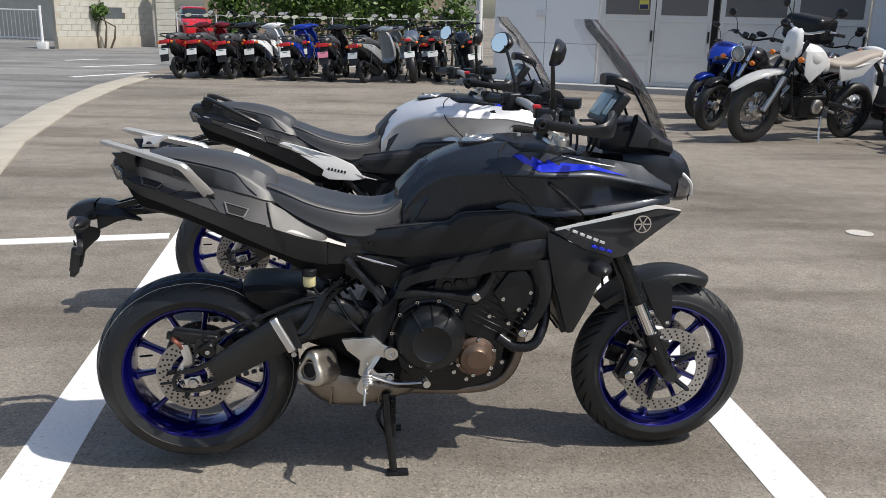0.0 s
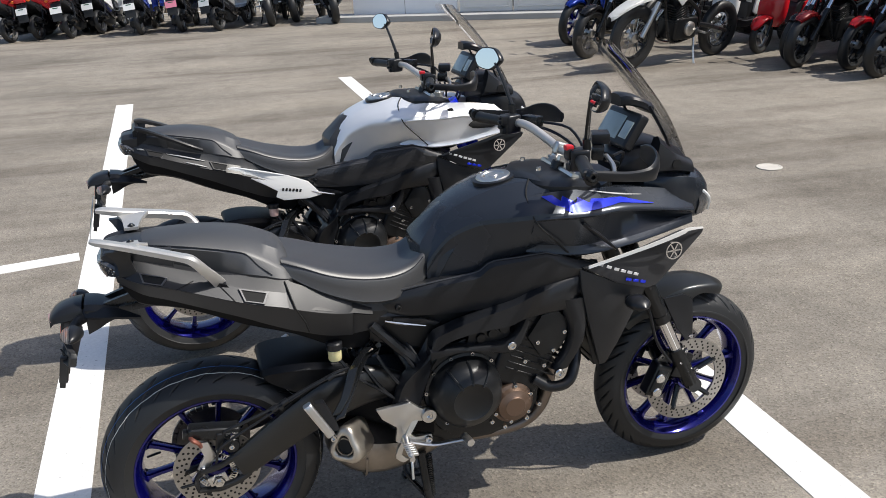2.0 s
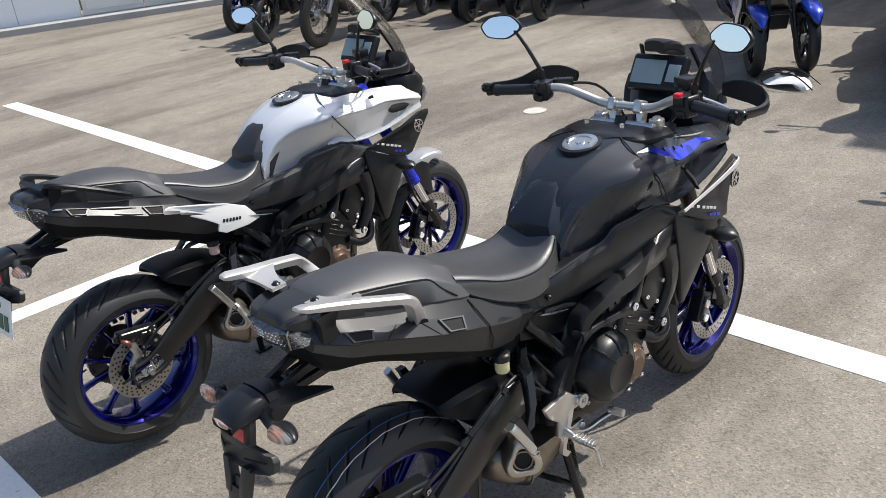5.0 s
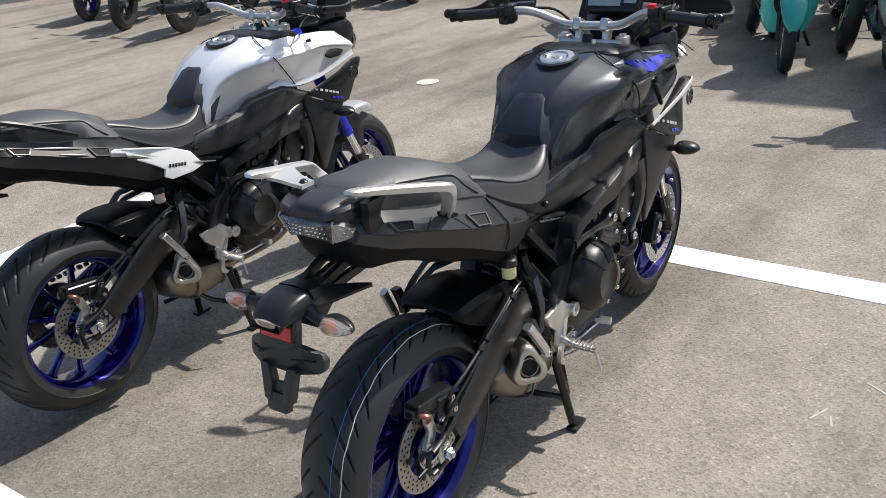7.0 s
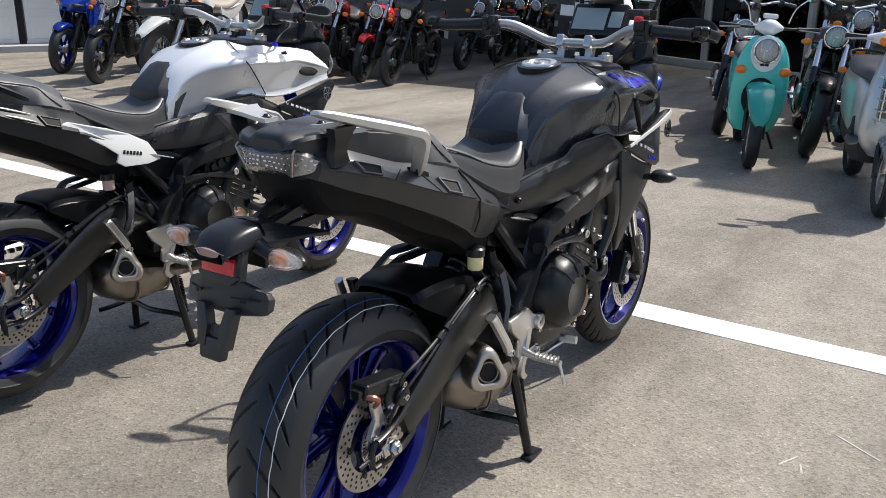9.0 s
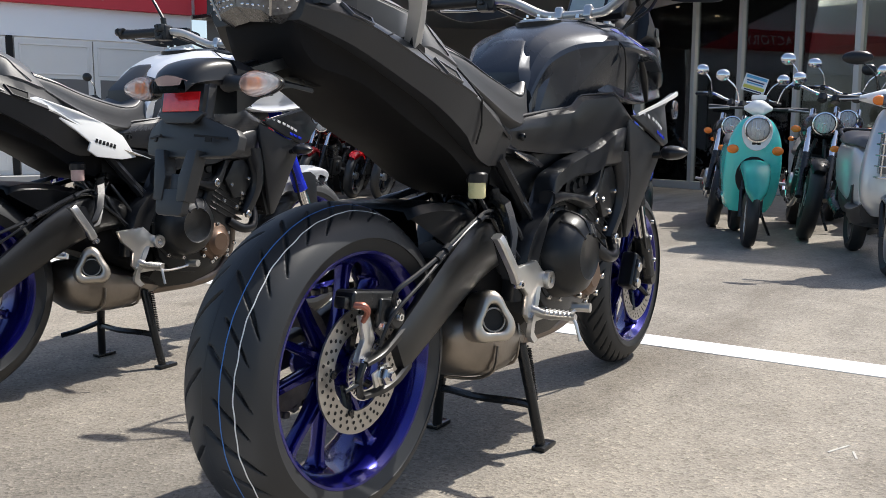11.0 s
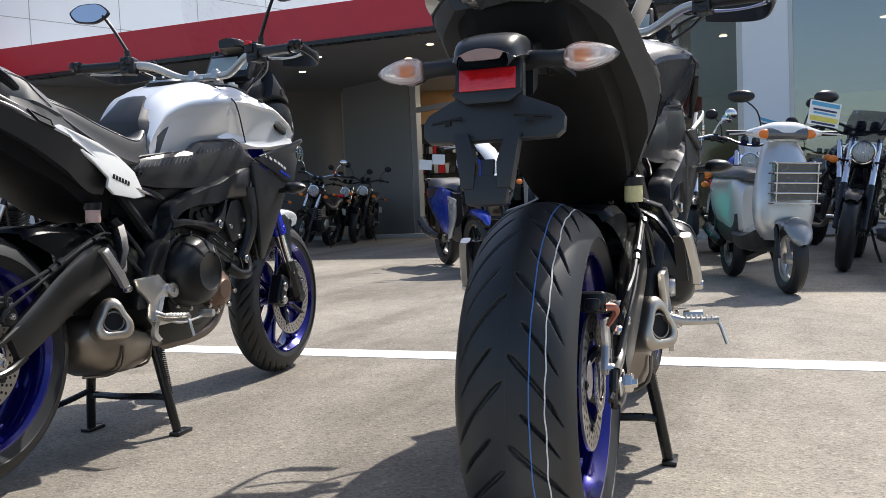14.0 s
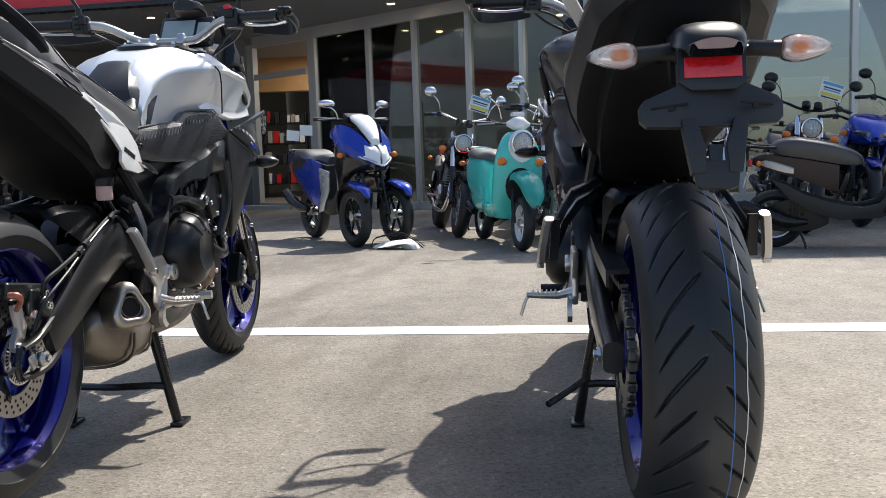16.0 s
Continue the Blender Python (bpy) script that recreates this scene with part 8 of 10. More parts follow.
    part("stand_spring", spr, BLACKMET, stand)
    hkp = B()
    tube(hkp, [(0.606, -0.134, 0.125), (0.606, -0.138, 0.10), (0.602, -0.14, 0.075)], 0.004, 6, 2)
    part("spring_hook", hkp, BLACKMET, stand)
    # the bar and all that it carries sit a little further back
    bar_set = ("handlebar", "bar_clamp", "grip", "bar_end", "switch_box", "lever_clamp", "hand_lever", "mirror_stem", "mirror_housing", "top_yoke", "ignition_lock", "fork_cap", "front_brake_reservoir")
    for o in bike.children:
        if o.name.split(".")[0] in bar_set:
            for q in (o, *o.children):
                q.data.transform(Matrix.Translation((-0.030, 0, 0.004)) @ Matrix.Diagonal((1, 0.90, 1, 1)))
    return bike


FIT = Matrix.Diagonal((1.012, 1.0, 0.99, 1.0))
HERO = pose(0, 0.012, 0, 0, 0, 2.3) @ FIT
touring_bike("matt dark grey touring motorcycle with blue wheels on its centre stand", HERO, True)
touring_bike("silver touring motorcycle with white side panels and blue wheels", pose(-0.051, 1.381, 0, 0, 0, 4.3) @ FIT, False)


# ---- smaller parked vehicles; x ahead, front wheel touching at x = base ----
def plain_wheel(parent, name, x, r, w, rim, spokes=5, drum=False, wire=False):
    bm = B()
    lathe(bm, [(r * 0.66, -w * 0.6), (r * 0.8, -w), (r * 0.92, -w * 0.85), (r * 0.99, -w * 0.4), (r, 0), (r * 0.99, w * 0.4), (r * 0.92, w * 0.85), (r * 0.8, w), (r * 0.66, w * 0.6)], 40, disc_m(x, 0, r), True)
    ty = part(name, bm, RUBBER, parent, "black tyre")
    bm = B()
    q = r * 0.68
    lathe(bm, [(q, -w * 0.6), (q * 0.9, -w * 0.5), (q * 0.86, 0), (q * 0.9, w * 0.5), (q, w * 0.6)], 32, disc_m(x, 0, r), True)
    ri = part("rim", bm, rim, ty)
    bm = B()
    lathe(bm, [(0, -w * 0.8), (q * 0.22, -w * 0.8), (q * 0.26, 0), (q * 0.22, w * 0.8), (0, w * 0.8)], 14, disc_m(x, 0, r))
    part("hub", bm, ALU if not drum else BLACKMET, ty)
    n = 28 if wire else spokes
    bm = B()
    for i in range(n):
        a = 2 * math.pi * i / n
        s = (1 if i % 2 else -1) if wire else 0
        tube(bm, [(x + q * 0.2 * math.cos(a), s * w * 0.6, r + q * 0.2 * math.sin(a)), (x + q * 0.9 * math.cos(a + 0.2 * s), 0, r + q * 0.9 * math.sin(a + 0.2 * s))], 0.002 if wire else r * 0.05, 5, 1, False)
    part("spoke_set", bm, STEEL if wire else rim, ty)
    return ty


def mirrors(v, x, y, z, up=0.16, out=0.08, size=0.055, round_=True, material=None):
    for s in (-1, 1):
        bm = B()
        tube(bm, [(x, s * y, z), (x + 0.01, s * (y + out * 0.3), z + up * 0.6), (x, s * (y + out), z + up)], 0.005, 6, 3)
        st = part("mirror_stem", bm, material or BLACKMET, v)
        bm = B()
        mt = Matrix.Translation((x, s * (y + out + 0.02), z + up + 0.02)) @ Matrix.Rotation(radians(s * 12), 4, "Z")
        oval = [(math.cos(a) * size * (1.15 if round_ else 1.45), math.sin(a) * size * (0.95 if round_ else 0.7)) for a in [k * math.pi / 5 for k in range(10)]]
        skin(bm, [[mt @ Vector((d, u * k, w * k)) for u, w in oval] for d, k in ((0, 1), (0.012, 1.02), (0.03, 0.6), (0.036, 0.2))], 2, 2)
        h = part("mirror_housing", bm, material or SATIN, v)
        bm = B()
        skin(bm, [[mt @ Vector((d, u * 0.93, w * 0.93)) for u, w in oval] for d in (-0.002, 0.002)], 1, 2)
        part("mirror_glass", bm, MIRROR, h)


def lamp(v, name, x, y, z, r, bezel=CHROME, axis=1):
    bm = B()
    m = Matrix.Translation((x, y, z)) @ Matrix.Rotation(radians(-90), 4, "Z")
    lathe(bm, [(0, -0.6 * r), (r * 0.7, -0.5 * r), (r * 1.05, 0), (r * 1.08, 0.12 * r), (r * 0.97, 0.14 * r), (r * 0.92, 0.02 * r), (r * 0.80, -0.34 * r), (0, -0.42 * r)], 28, m)
    ob = part(name, bm, bezel, v)
    bm = B()
    lathe(bm, [(r * 0.95, 0.06 * r), (r * 0.7, 0.22 * r), (r * 0.35, 0.32 * r), (0, 0.35 * r)], 28, m)
    part("lens", bm, LENS, ob)
    bm = B()
    bowl = []
    for rr, yy in ((0.90, 0.04), (0.74, -0.12), (0.52, -0.24), (0.28, -0.31), (0.0, -0.33)):
        bowl.append((r * rr, yy * r))
    lathe(bm, bowl, 12, m)
    part("reflector", bm, LAMPSILVER, ob, "", 5)
    bm = B()
    lathe(bm, [(0, 0.10 * r), (r * 0.10, 0.06 * r), (r * 0.13, -0.10 * r), (r * 0.13, -0.30 * r), (0, -0.30 * r)], 10, m)
    for k in (-0.5, -0.17, 0.17, 0.5):
        wdt = math.sqrt(0.78 - k * k) * r
        tube(bm, [m @ Vector((k * r, 0.10 * r, -wdt)), m @ Vector((k * r, 0.24 * r, 0)), m @ Vector((k * r, 0.10 * r, wdt))], 0.018 * r, 5, 3)
    part("lens_rib", bm, CHROME, ob)


def blinker(v, x, y, z, r=0.028, material=None):
    bm = B()
    bmesh.ops.create_uvsphere(bm, u_segments=14, v_segments=8, radius=r, matrix=Matrix.Translation((x, y, z)) @ Matrix.Diagonal((0.7, 1.25, 0.95, 1)))
    part("turn_signal", bm, material or AMBER, v, "orange turn signal")


def plate(v, x, z, lean=18, material=None):
    bm = B()
    box(bm, (x, 0, z), (0.004, 0.20, 0.11), Matrix.Rotation(radians(lean), 4, "Y"), 0.001, 1)
    p = part("number_plate", bm, material or PLATE, v, "number plate with plain bars")
    bm = B()
    for y in (-0.06, -0.025, 0.025, 0.06):
        box(bm, (x - 0.0035, y, z - 0.015), (0.003, 0.024, 0.045), Matrix.Rotation(radians(lean), 4, "Y"), 0)
    box(bm, (x - 0.0035 + 0.01, 0, z + 0.035), (0.003, 0.09, 0.016), Matrix.Rotation(radians(lean), 4, "Y"), 0)
    each("plate_bar", bm, PLATEINK, p)


def scooter(label, m, paint, lower=None, retro=False, screen=False, basket=False, tag=False, pinkplate=False, base=1.2, group="parked scooters", lean=7, seatmat=None, top_case=False, slim=False):
    """A step-through scooter; x ahead from the rear axle."""
    v = thing("scooter", label, "scooter", group, m @ pose(-base, 0, 0) @ pose(0, 0, 0, -lean if lean else 0, 0, 0))
    lower = lower or GRAIN
    r = 0.215
    plain_wheel(v, "front_wheel", base, r, 0.045, WHITE if retro else ALU, 5 if retro else 3)
    plain_wheel(v, "rear_wheel", 0, r, 0.05, WHITE if retro else ALU, 3, True)
    # front fender
    bm = B()
    rows = []
    for a, w in ((150, 0.05), (120, 0.075), (90, 0.085), (60, 0.08), (35, 0.06), (22, 0.02)):
        ca, sa = math.cos(radians(a)), math.sin(radians(a))
        rr = r + (0.19 if retro else 0.035)
        w *= 1.12 if retro else 1.0
        rows.append([(base + (rr - d) * ca, y * w, r + (rr - d) * sa) for y, d in ((-1, 0.07 if retro else 0.04), (-0.95, 0.02), (-0.5, 0.002), (0, -0.006), (0.5, 0.002), (0.95, 0.02), (1, 0.07 if retro else 0.04))])
    skin(bm, rows, 4, 3, False, False)
    bmesh.ops.solidify(bm, geom=bm.faces[:], thickness=0.004)
    part("front_fender", bm, paint, v)
    # fork
    for s in (-1, 1):
        bm = B()
        tube(bm, [(base - 0.02, s * 0.065, r), (base - 0.09, s * 0.065, r + 0.25), (base - 0.14, s * 0.05, r + 0.4)], 0.016, 8, 2)
        part("fork_leg", bm, BLACKMET, v)
    # leg shield: front face wrapping round
    bm = B()
    sec = ((0.24, 0.13, base - 0.20), (0.30, 0.165, base - 0.17), (0.40, 0.188, base - 0.13), (0.52, 0.196, base - 0.10), (0.64, 0.194, base - 0.085), (0.74, 0.180, base - 0.08), (0.82, 0.155, base - 0.085), (0.89, 0.115, base - 0.10), (0.925, 0.07, base - 0.12)) if retro else ((0.32, 0.10, base - 0.10), (0.40, 0.165, base - 0.06), (0.52, 0.185, base - 0.06), (0.66, 0.175, base - 0.075), (0.78, 0.15, base - 0.10), (0.88, 0.12, base - 0.13), (0.93, 0.09, base - 0.15))
    rings = []
    for z, w, x in sec:
        rings.append([(x, 0, z), (x - 0.01, w * 0.55, z), (x - 0.045, w * 0.92, z), (x - 0.10, w, z), (x - 0.14, w * 0.9, z), (x - 0.12, w * 0.5, z), (x - 0.12, 0, z), (x - 0.12, -w * 0.5, z), (x - 0.14, -w * 0.9, z), (x - 0.10, -w, z), (x - 0.045, -w * 0.92, z), (x - 0.01, -w * 0.55, z)])
    skin(bm, rings, 3, 3)
    sh = part("leg_shield", bm, paint, v)
    # floorboard
    bm = B()
    skin(bm, [sym(x, [(0, zt), (w, zt), (w * 1.03, zt - 0.03), (w * 0.85, zt - 0.10), (0, zt - 0.11)]) for x, zt, w in ((base - 0.22, 0.38, 0.15), (base - 0.4, 0.345, 0.165), (base - 0.62, 0.345, 0.16), (base - 0.72, 0.36, 0.14))], 3, 2)
    part("floorboard", bm, lower, v)
    if slim:
        # long-seat body: core, painted side panels, dark lower panels, two-step seat
        bm = B()
        skin(bm, [sym(x, [(0, zt), (w * 0.85, zt), (w, zt - 0.05), (w * 0.9, zb + 0.03), (w * 0.6, zb), (0, zb)]) for x, zt, zb, w in ((-0.24, 0.735, 0.66, 0.05), (-0.12, 0.74, 0.58, 0.095), (0.05, 0.72, 0.48, 0.12), (0.25, 0.69, 0.38, 0.125), (0.42, 0.66, 0.28, 0.12), (0.58, 0.60, 0.24, 0.10), (0.64, 0.52, 0.25, 0.08))], 3, 2)
        part("rear_body", bm, GRAIN, v)
        for s in (-1, 1):
            bend = lambda co, s=s: (co.x, co.y - s * (max(0, 0.05 - co.x) * 0.32 + max(0, co.x - 0.42) * 0.15), co.z)
            bm = B()
            panel(bm, [(-0.30, 0.745), (-0.05, 0.745), (0.24, 0.69), (0.53, 0.58), (0.56, 0.42), (0.50, 0.38), (0.26, 0.50), (-0.02, 0.63), (-0.22, 0.70)], s * 0.122, s * 0.026, 0.010, bend)
            part("side_panel", bm, paint, v)
            bm = B()
            panel(bm, [(-0.06, 0.60), (0.25, 0.485), (0.50, 0.37), (0.72, 0.335), (0.80, 0.24), (0.66, 0.20), (0.44, 0.20), (0.20, 0.36), (-0.02, 0.50)], s * 0.120, s * 0.020, 0.008, bend)
            part("lower_panel", bm, lower, v)
        bm = B()
        skin(bm, [sym(x, [(0, zt), (w * 0.6, zt - 0.002), (w * 0.9, zt - 0.018), (w, zt - 0.05), (w * 0.97, zb), (0, zb)]) for x, zt, zb, w in ((-0.20, 0.80, 0.735, 0.05), (-0.12, 0.84, 0.73, 0.10), (0.02, 0.86, 0.725, 0.14), (0.14, 0.85, 0.71, 0.15), (0.24, 0.805, 0.70, 0.155), (0.40, 0.78, 0.67, 0.15), (0.54, 0.74, 0.62, 0.12), (0.62, 0.68, 0.58, 0.07))], 4, 2)
        part("seat", bm, seatmat or VINYL, v, "black scooter seat")
    else:
        # rear body
        bm = B()
        rings = []
        for x, zt, zb, w in ((base - 0.66, 0.66, 0.34, 0.10), (base - 0.76, 0.72, 0.34, 0.145), (base - 0.95, 0.735, 0.38, 0.165), (base - 1.2, 0.745, 0.44, 0.165), (base - 1.38, 0.755, 0.54, 0.135), (base - 1.5, 0.75, 0.62, 0.09), (base - 1.54, 0.735, 0.67, 0.05)):
            if slim:
                zb = zt - 0.02 - 0.55 * (zt - zb)
                w *= 0.95
            rings.append(sym(x, [(0, zt), (w * 0.7, zt), (w * 0.95, zt - 0.05), (w, (zt + zb) / 2), (w * 0.92, zb + 0.03), (w * 0.7, zb), (0, zb)]))
        skin(bm, rings, 4, 3)
        part("rear_body", bm, paint, v)
        bm = B()
        low = ((base - 0.66, 0.56, 0.30, 0.09), (base - 0.76, 0.57, 0.31, 0.115), (base - 0.92, 0.59, 0.42, 0.115), (base - 1.1, 0.62, 0.52, 0.11), (base - 1.25, 0.66, 0.58, 0.10), (base - 1.42, 0.69, 0.63, 0.07)) if slim else ((base - 0.70, 0.48, 0.30, 0.13), (base - 0.95, 0.50, 0.28, 0.15), (base - 1.2, 0.54, 0.36, 0.14), (base - 1.38, 0.60, 0.50, 0.11))
        rings = [sym(x, [(0, zt), (w * 0.9, zt), (w, zt - 0.04), (w * 0.96, zb + 0.03), (w * 0.7, zb), (0, zb)]) for x, zt, zb, w in low]
        skin(bm, rings, 3, 2)
        part("lower_body", bm, lower, v)
        # seat
        bm = B()
        skin(bm, [sym(x, [(0, zt), (w * 0.6, zt - 0.002), (w * 0.95, zt - 0.025), (w, zb), (0, zb)]) for x, zt, zb, w in (((base - 0.66, 0.735, 0.66, 0.07), (base - 0.74, 0.775, 0.675, 0.125), (base - 0.93, 0.785, 0.69, 0.15), (base - 1.05, 0.80, 0.71, 0.155), (base - 1.14, 0.845, 0.73, 0.15), (base - 1.32, 0.86, 0.75, 0.125), (base - 1.42, 0.845, 0.76, 0.07)) if slim else ((base - 0.67, 0.755, 0.70, 0.08), (base - 0.74, 0.785, 0.715, 0.125), (base - 0.95, 0.79, 0.725, 0.15), (base - 1.12, 0.815, 0.735, 0.15), (base - 1.3, 0.825, 0.745, 0.135), (base - 1.4, 0.81, 0.75, 0.09)))], 4, 3)
        part("seat", bm, seatmat or VINYL, v, "black scooter seat")
    # engine and muffler
    bm = B()
    skin(bm, [[(x, y, z) for y, z in ((0.05, zb), (0.05, zt), (0.13, zt), (0.14, (zt + zb) / 2), (0.13, zb))] for x, zt, zb in ((-0.10, 0.26, 0.17), (0.0, 0.30, 0.13), (0.2, 0.33, 0.17), (0.36, 0.33, 0.2))], 3, 2)
    part("drive_case", bm, CASTBLACK, v)
    if slim:
        bm = B()
        skin(bm, [sym(x, [(0, zt), (w, zt), (w, zb), (0, zb)]) for x, zt, zb, w in ((0.10, 0.42, 0.22, 0.06), (0.25, 0.50, 0.14, 0.10), (0.45, 0.48, 0.12, 0.11), (0.62, 0.40, 0.16, 0.08))], 2, 2)
        part("engine", bm, CASTBLACK, v)
    bm = B()
    tube(bm, [(-0.22, -0.13, 0.36), (0.0, -0.13, 0.31), (0.12, -0.12, 0.26)], [0.045, 0.05, 0.035], 12, 3)
    part("muffler", bm, BLACKMET, v)
    bm = B()
    tube(bm, [(-0.05, -0.12, 0.22), (0.06, -0.14, 0.42), (0.1, -0.13, 0.58)], 0.02, 8, 1)
    part("rear_damper", bm, BLACKMET, v)
    bm = B()
    tube(bm, [(0.42, 0.1, 0.32), (0.36, 0.2, 0.1), (0.34, 0.25, 0.0)], 0.011, 6, 1)
    part("side_stand", bm, BLACKMET, v)
    # head: bar cover, lamp, screen, mirrors
    bm = B()
    hx, hz = base - 0.20, 0.985
    skin(bm, [[(hx + dx * k, y, hz + dz * k) for dx, dz in ((0.085, 0.0), (0.06, 0.05), (0.0, 0.065), (-0.06, 0.035), (-0.06, -0.03), (0.0, -0.05), (0.06, -0.045))] for y, k in ([(q * 0.42, kk * 0.9) for q, kk in ((-0.23, 0.25), (-0.17, 0.55), (-0.08, 1.0), (0, 1.1), (0.08, 1.0), (0.17, 0.55), (0.23, 0.25))] if retro else ((-0.23, 0.25), (-0.17, 0.55), (-0.08, 1.0), (0, 1.1), (0.08, 1.0), (0.17, 0.55), (0.23, 0.25)))], 3, 2)
    hc = part("handlebar_cover", bm, WHITE if basket or retro else paint, v)
    for s in (-1, 1):
        bm = B()
        tube(bm, [(hx - 0.01, s * 0.2, hz), (hx - 0.04, s * 0.34, hz + 0.005)], 0.016, 8, 1)
        if retro:
            tube(bm, [(hx, s * 0.05, hz), (hx - 0.01, s * 0.2, hz)], 0.010, 8, 1)
        part("grip", bm, RUBBER, v)
        bm = B()
        tube(bm, [(hx + 0.05, s * 0.2, hz), (hx + 0.03, s * 0.34, hz - 0.01)], 0.006, 6, 1)
        part("hand_lever", bm, ALU, v)
    if retro:
        lamp(v, "headlamp", base - 0.055, 0, 0.835, 0.085)
        bm = B()
        skin(bm, [[(base - 0.062 - 0.010 * abs(math.cos(a)), 0.105 * math.cos(a) * q, 0.825 + (0.115 if math.sin(a) > 0 else 0.14) * math.sin(a) * q) for a in [2 * math.pi * i / 20 for i in range(20)]] for q in (0.6, 0.9, 1.0)] + [[(base - 0.10, 0.105 * math.cos(a), 0.825 + (0.115 if math.sin(a) > 0 else 0.14) * math.sin(a)) for a in [2 * math.pi * i / 20 for i in range(20)]]], 2, 1)
        part("lamp_surround", bm, WHITE, v, "pale lamp surround")
        bm = B()
        skin(bm, [[(base - 0.085 + dx, 0.118 * math.cos(a) * q, 0.50 + 0.145 * math.sin(a) * q) for a in [2 * math.pi * i / 18 for i in range(18)]] for dx, q in ((-0.02, 1.0), (0.0, 1.0), (0.006, 0.9))], 1, 1)
        part("wheel_arch", bm, SOOT, v)
        bm = B()
        box(bm, (base - 0.068, 0, 0.735), (0.012, 0.06, 0.018), None, 0.005, 2)
        part("horn_grille", bm, SOOT, v)
        for s in (-1, 1):
            blinker(v, base - 0.105, s * 0.150, 0.69, 0.034)
        bm = B()
        box(bm, (hx - 0.02, 0, hz + 0.08), (0.08, 0.10, 0.035), None, 0.012, 2)
        part("speedometer", bm, WHITE, v)
    else:
        bm = B()
        skin(bm, [[(hx + 0.06 + dx, y, hz - 0.01 + dz) for dx, dz in ((0.02, -0.03), (0.035, 0.0), (0.015, 0.035), (-0.02, 0.03), (-0.02, -0.03))] for y in (-0.12, -0.06, 0, 0.06, 0.12)], 3, 2)
        part("headlamp", bm, TAILCLEAR, hc, "wide clear headlamp")
        for s in (-1, 1):
            blinker(v, hx + 0.075, s * 0.135, hz - 0.01, 0.03)
    mirrors(v, hx - 0.02, 0.13, hz + 0.04, 0.17, 0.11, 0.042 if retro else 0.055, retro, CHROME if retro else None)
    # tail
    bm = B()
    box(bm, (base - 1.545, 0, 0.695), (0.04, 0.20, 0.07), None, 0.012, 2)
    part("tail_lamp", bm, REDREF, v)
    for s in (-1, 1):
        blinker(v, base - 1.52, s * 0.14, 0.69, 0.026)
    bm = B()
    skin(bm, [[(x, y, z) for y in (-0.09, 0.09)] + [(x - 0.008, y, z) for y in (0.09, -0.09)] for x, z in ((base - 1.50, 0.64), (base - 1.58, 0.50), (base - 1.60, 0.34))], 3, 1)
    part("rear_mudguard", bm, GRAIN, v)
    plate(v, base - 1.60, 0.52, 14, mat("pink_plate", (0.75, 0.25, 0.35), 0.4) if pinkplate else None)
    bm = B()
    tube(bm, [(base - 1.28, -0.12, 0.78), (base - 1.46, -0.12, 0.83), (base - 1.56, 0, 0.84), (base - 1.46, 0.12, 0.83), (base - 1.28, 0.12, 0.78)], 0.011, 8, 3)
    part("grab_rail", bm, BLACKMET if not retro else CHROME, v)
    if screen:
        bm = B()
        skin(bm, [[(x - 0.05 * u * u, w * u, z) for u in (-1, -0.5, 0, 0.5, 1)] for x, z, w in ((hx + 0.10, hz + 0.02, 0.16), (hx + 0.05, hz + 0.18, 0.19), (hx - 0.04, hz + 0.36, 0.15))], 3, 2, False, False)
        bmesh.ops.solidify(bm, geom=bm.faces[:], thickness=0.003)
        part("windscreen", bm, SCREEN, v)
    if basket:
        bm = B()
        fx = base - 0.01
        for y in (-0.12, 0.12):
            tube(bm, [(fx + 0.02, y, 0.80), (fx + 0.09, y, 0.78), (fx + 0.08, y, 0.55), (fx - 0.03, y, 0.54)], 0.005, 6, 1)
        for z in (0.55, 0.61, 0.67, 0.73, 0.79):
            tube(bm, [(fx, -0.14, z), (fx + 0.09, -0.135, z), (fx + 0.09, 0.135, z), (fx, 0.14, z)], 0.005, 6, 1)
        each("front_rack_bar", bm, STEEL, v, "steel front rack")
        bm = B()
        skin(bm, [[(x, y, z) for y, z in ((-0.13, 0.57), (0.13, 0.57), (0.13, 0.79), (-0.13, 0.79))] for x in (fx + 0.015, fx + 0.072)], 1, 1)
        part("rack_box", bm, RACKBOX, v, "smoked plastic rack box")
    if tag:
        price_card(v, hx + 0.02, 0.24, hz + 0.12)
    if top_case:
        bm = B()
        box(bm, (base - 1.5, 0, 1.0), (0.36, 0.42, 0.30), None, 0.06, 4)
        part("top_case", bm, SATIN, v)
    return v


def price_card(v, x, y, z):
    bm = B()
    tilt = Matrix.Rotation(radians(12), 4, "Z") @ Matrix.Rotation(radians(-8), 4, "X")
    box(bm, (x, y, z), (0.003, 0.21, 0.15), tilt, 0)
    c = part("price_card", bm, PAPER, v, "white price card with coloured bars")
    for dz, w, h, mm in ((0.055, 0.19, 0.025, PAPERBLUE), (0.02, 0.16, 0.012, NAVY), (0.0, 0.15, 0.012, PAPERBLUE), (-0.035, 0.19, 0.03, PAPERYEL), (-0.062, 0.16, 0.012, NAVY)):
        bm = B()
        box(bm, (0.0022, 0, dz), (0.002, w, h), None, 0)
        bmesh.ops.transform(bm, matrix=Matrix.Translation((x, y, z)) @ tilt, verts=bm.verts[:])
        part("card_bar", bm, mm, c)


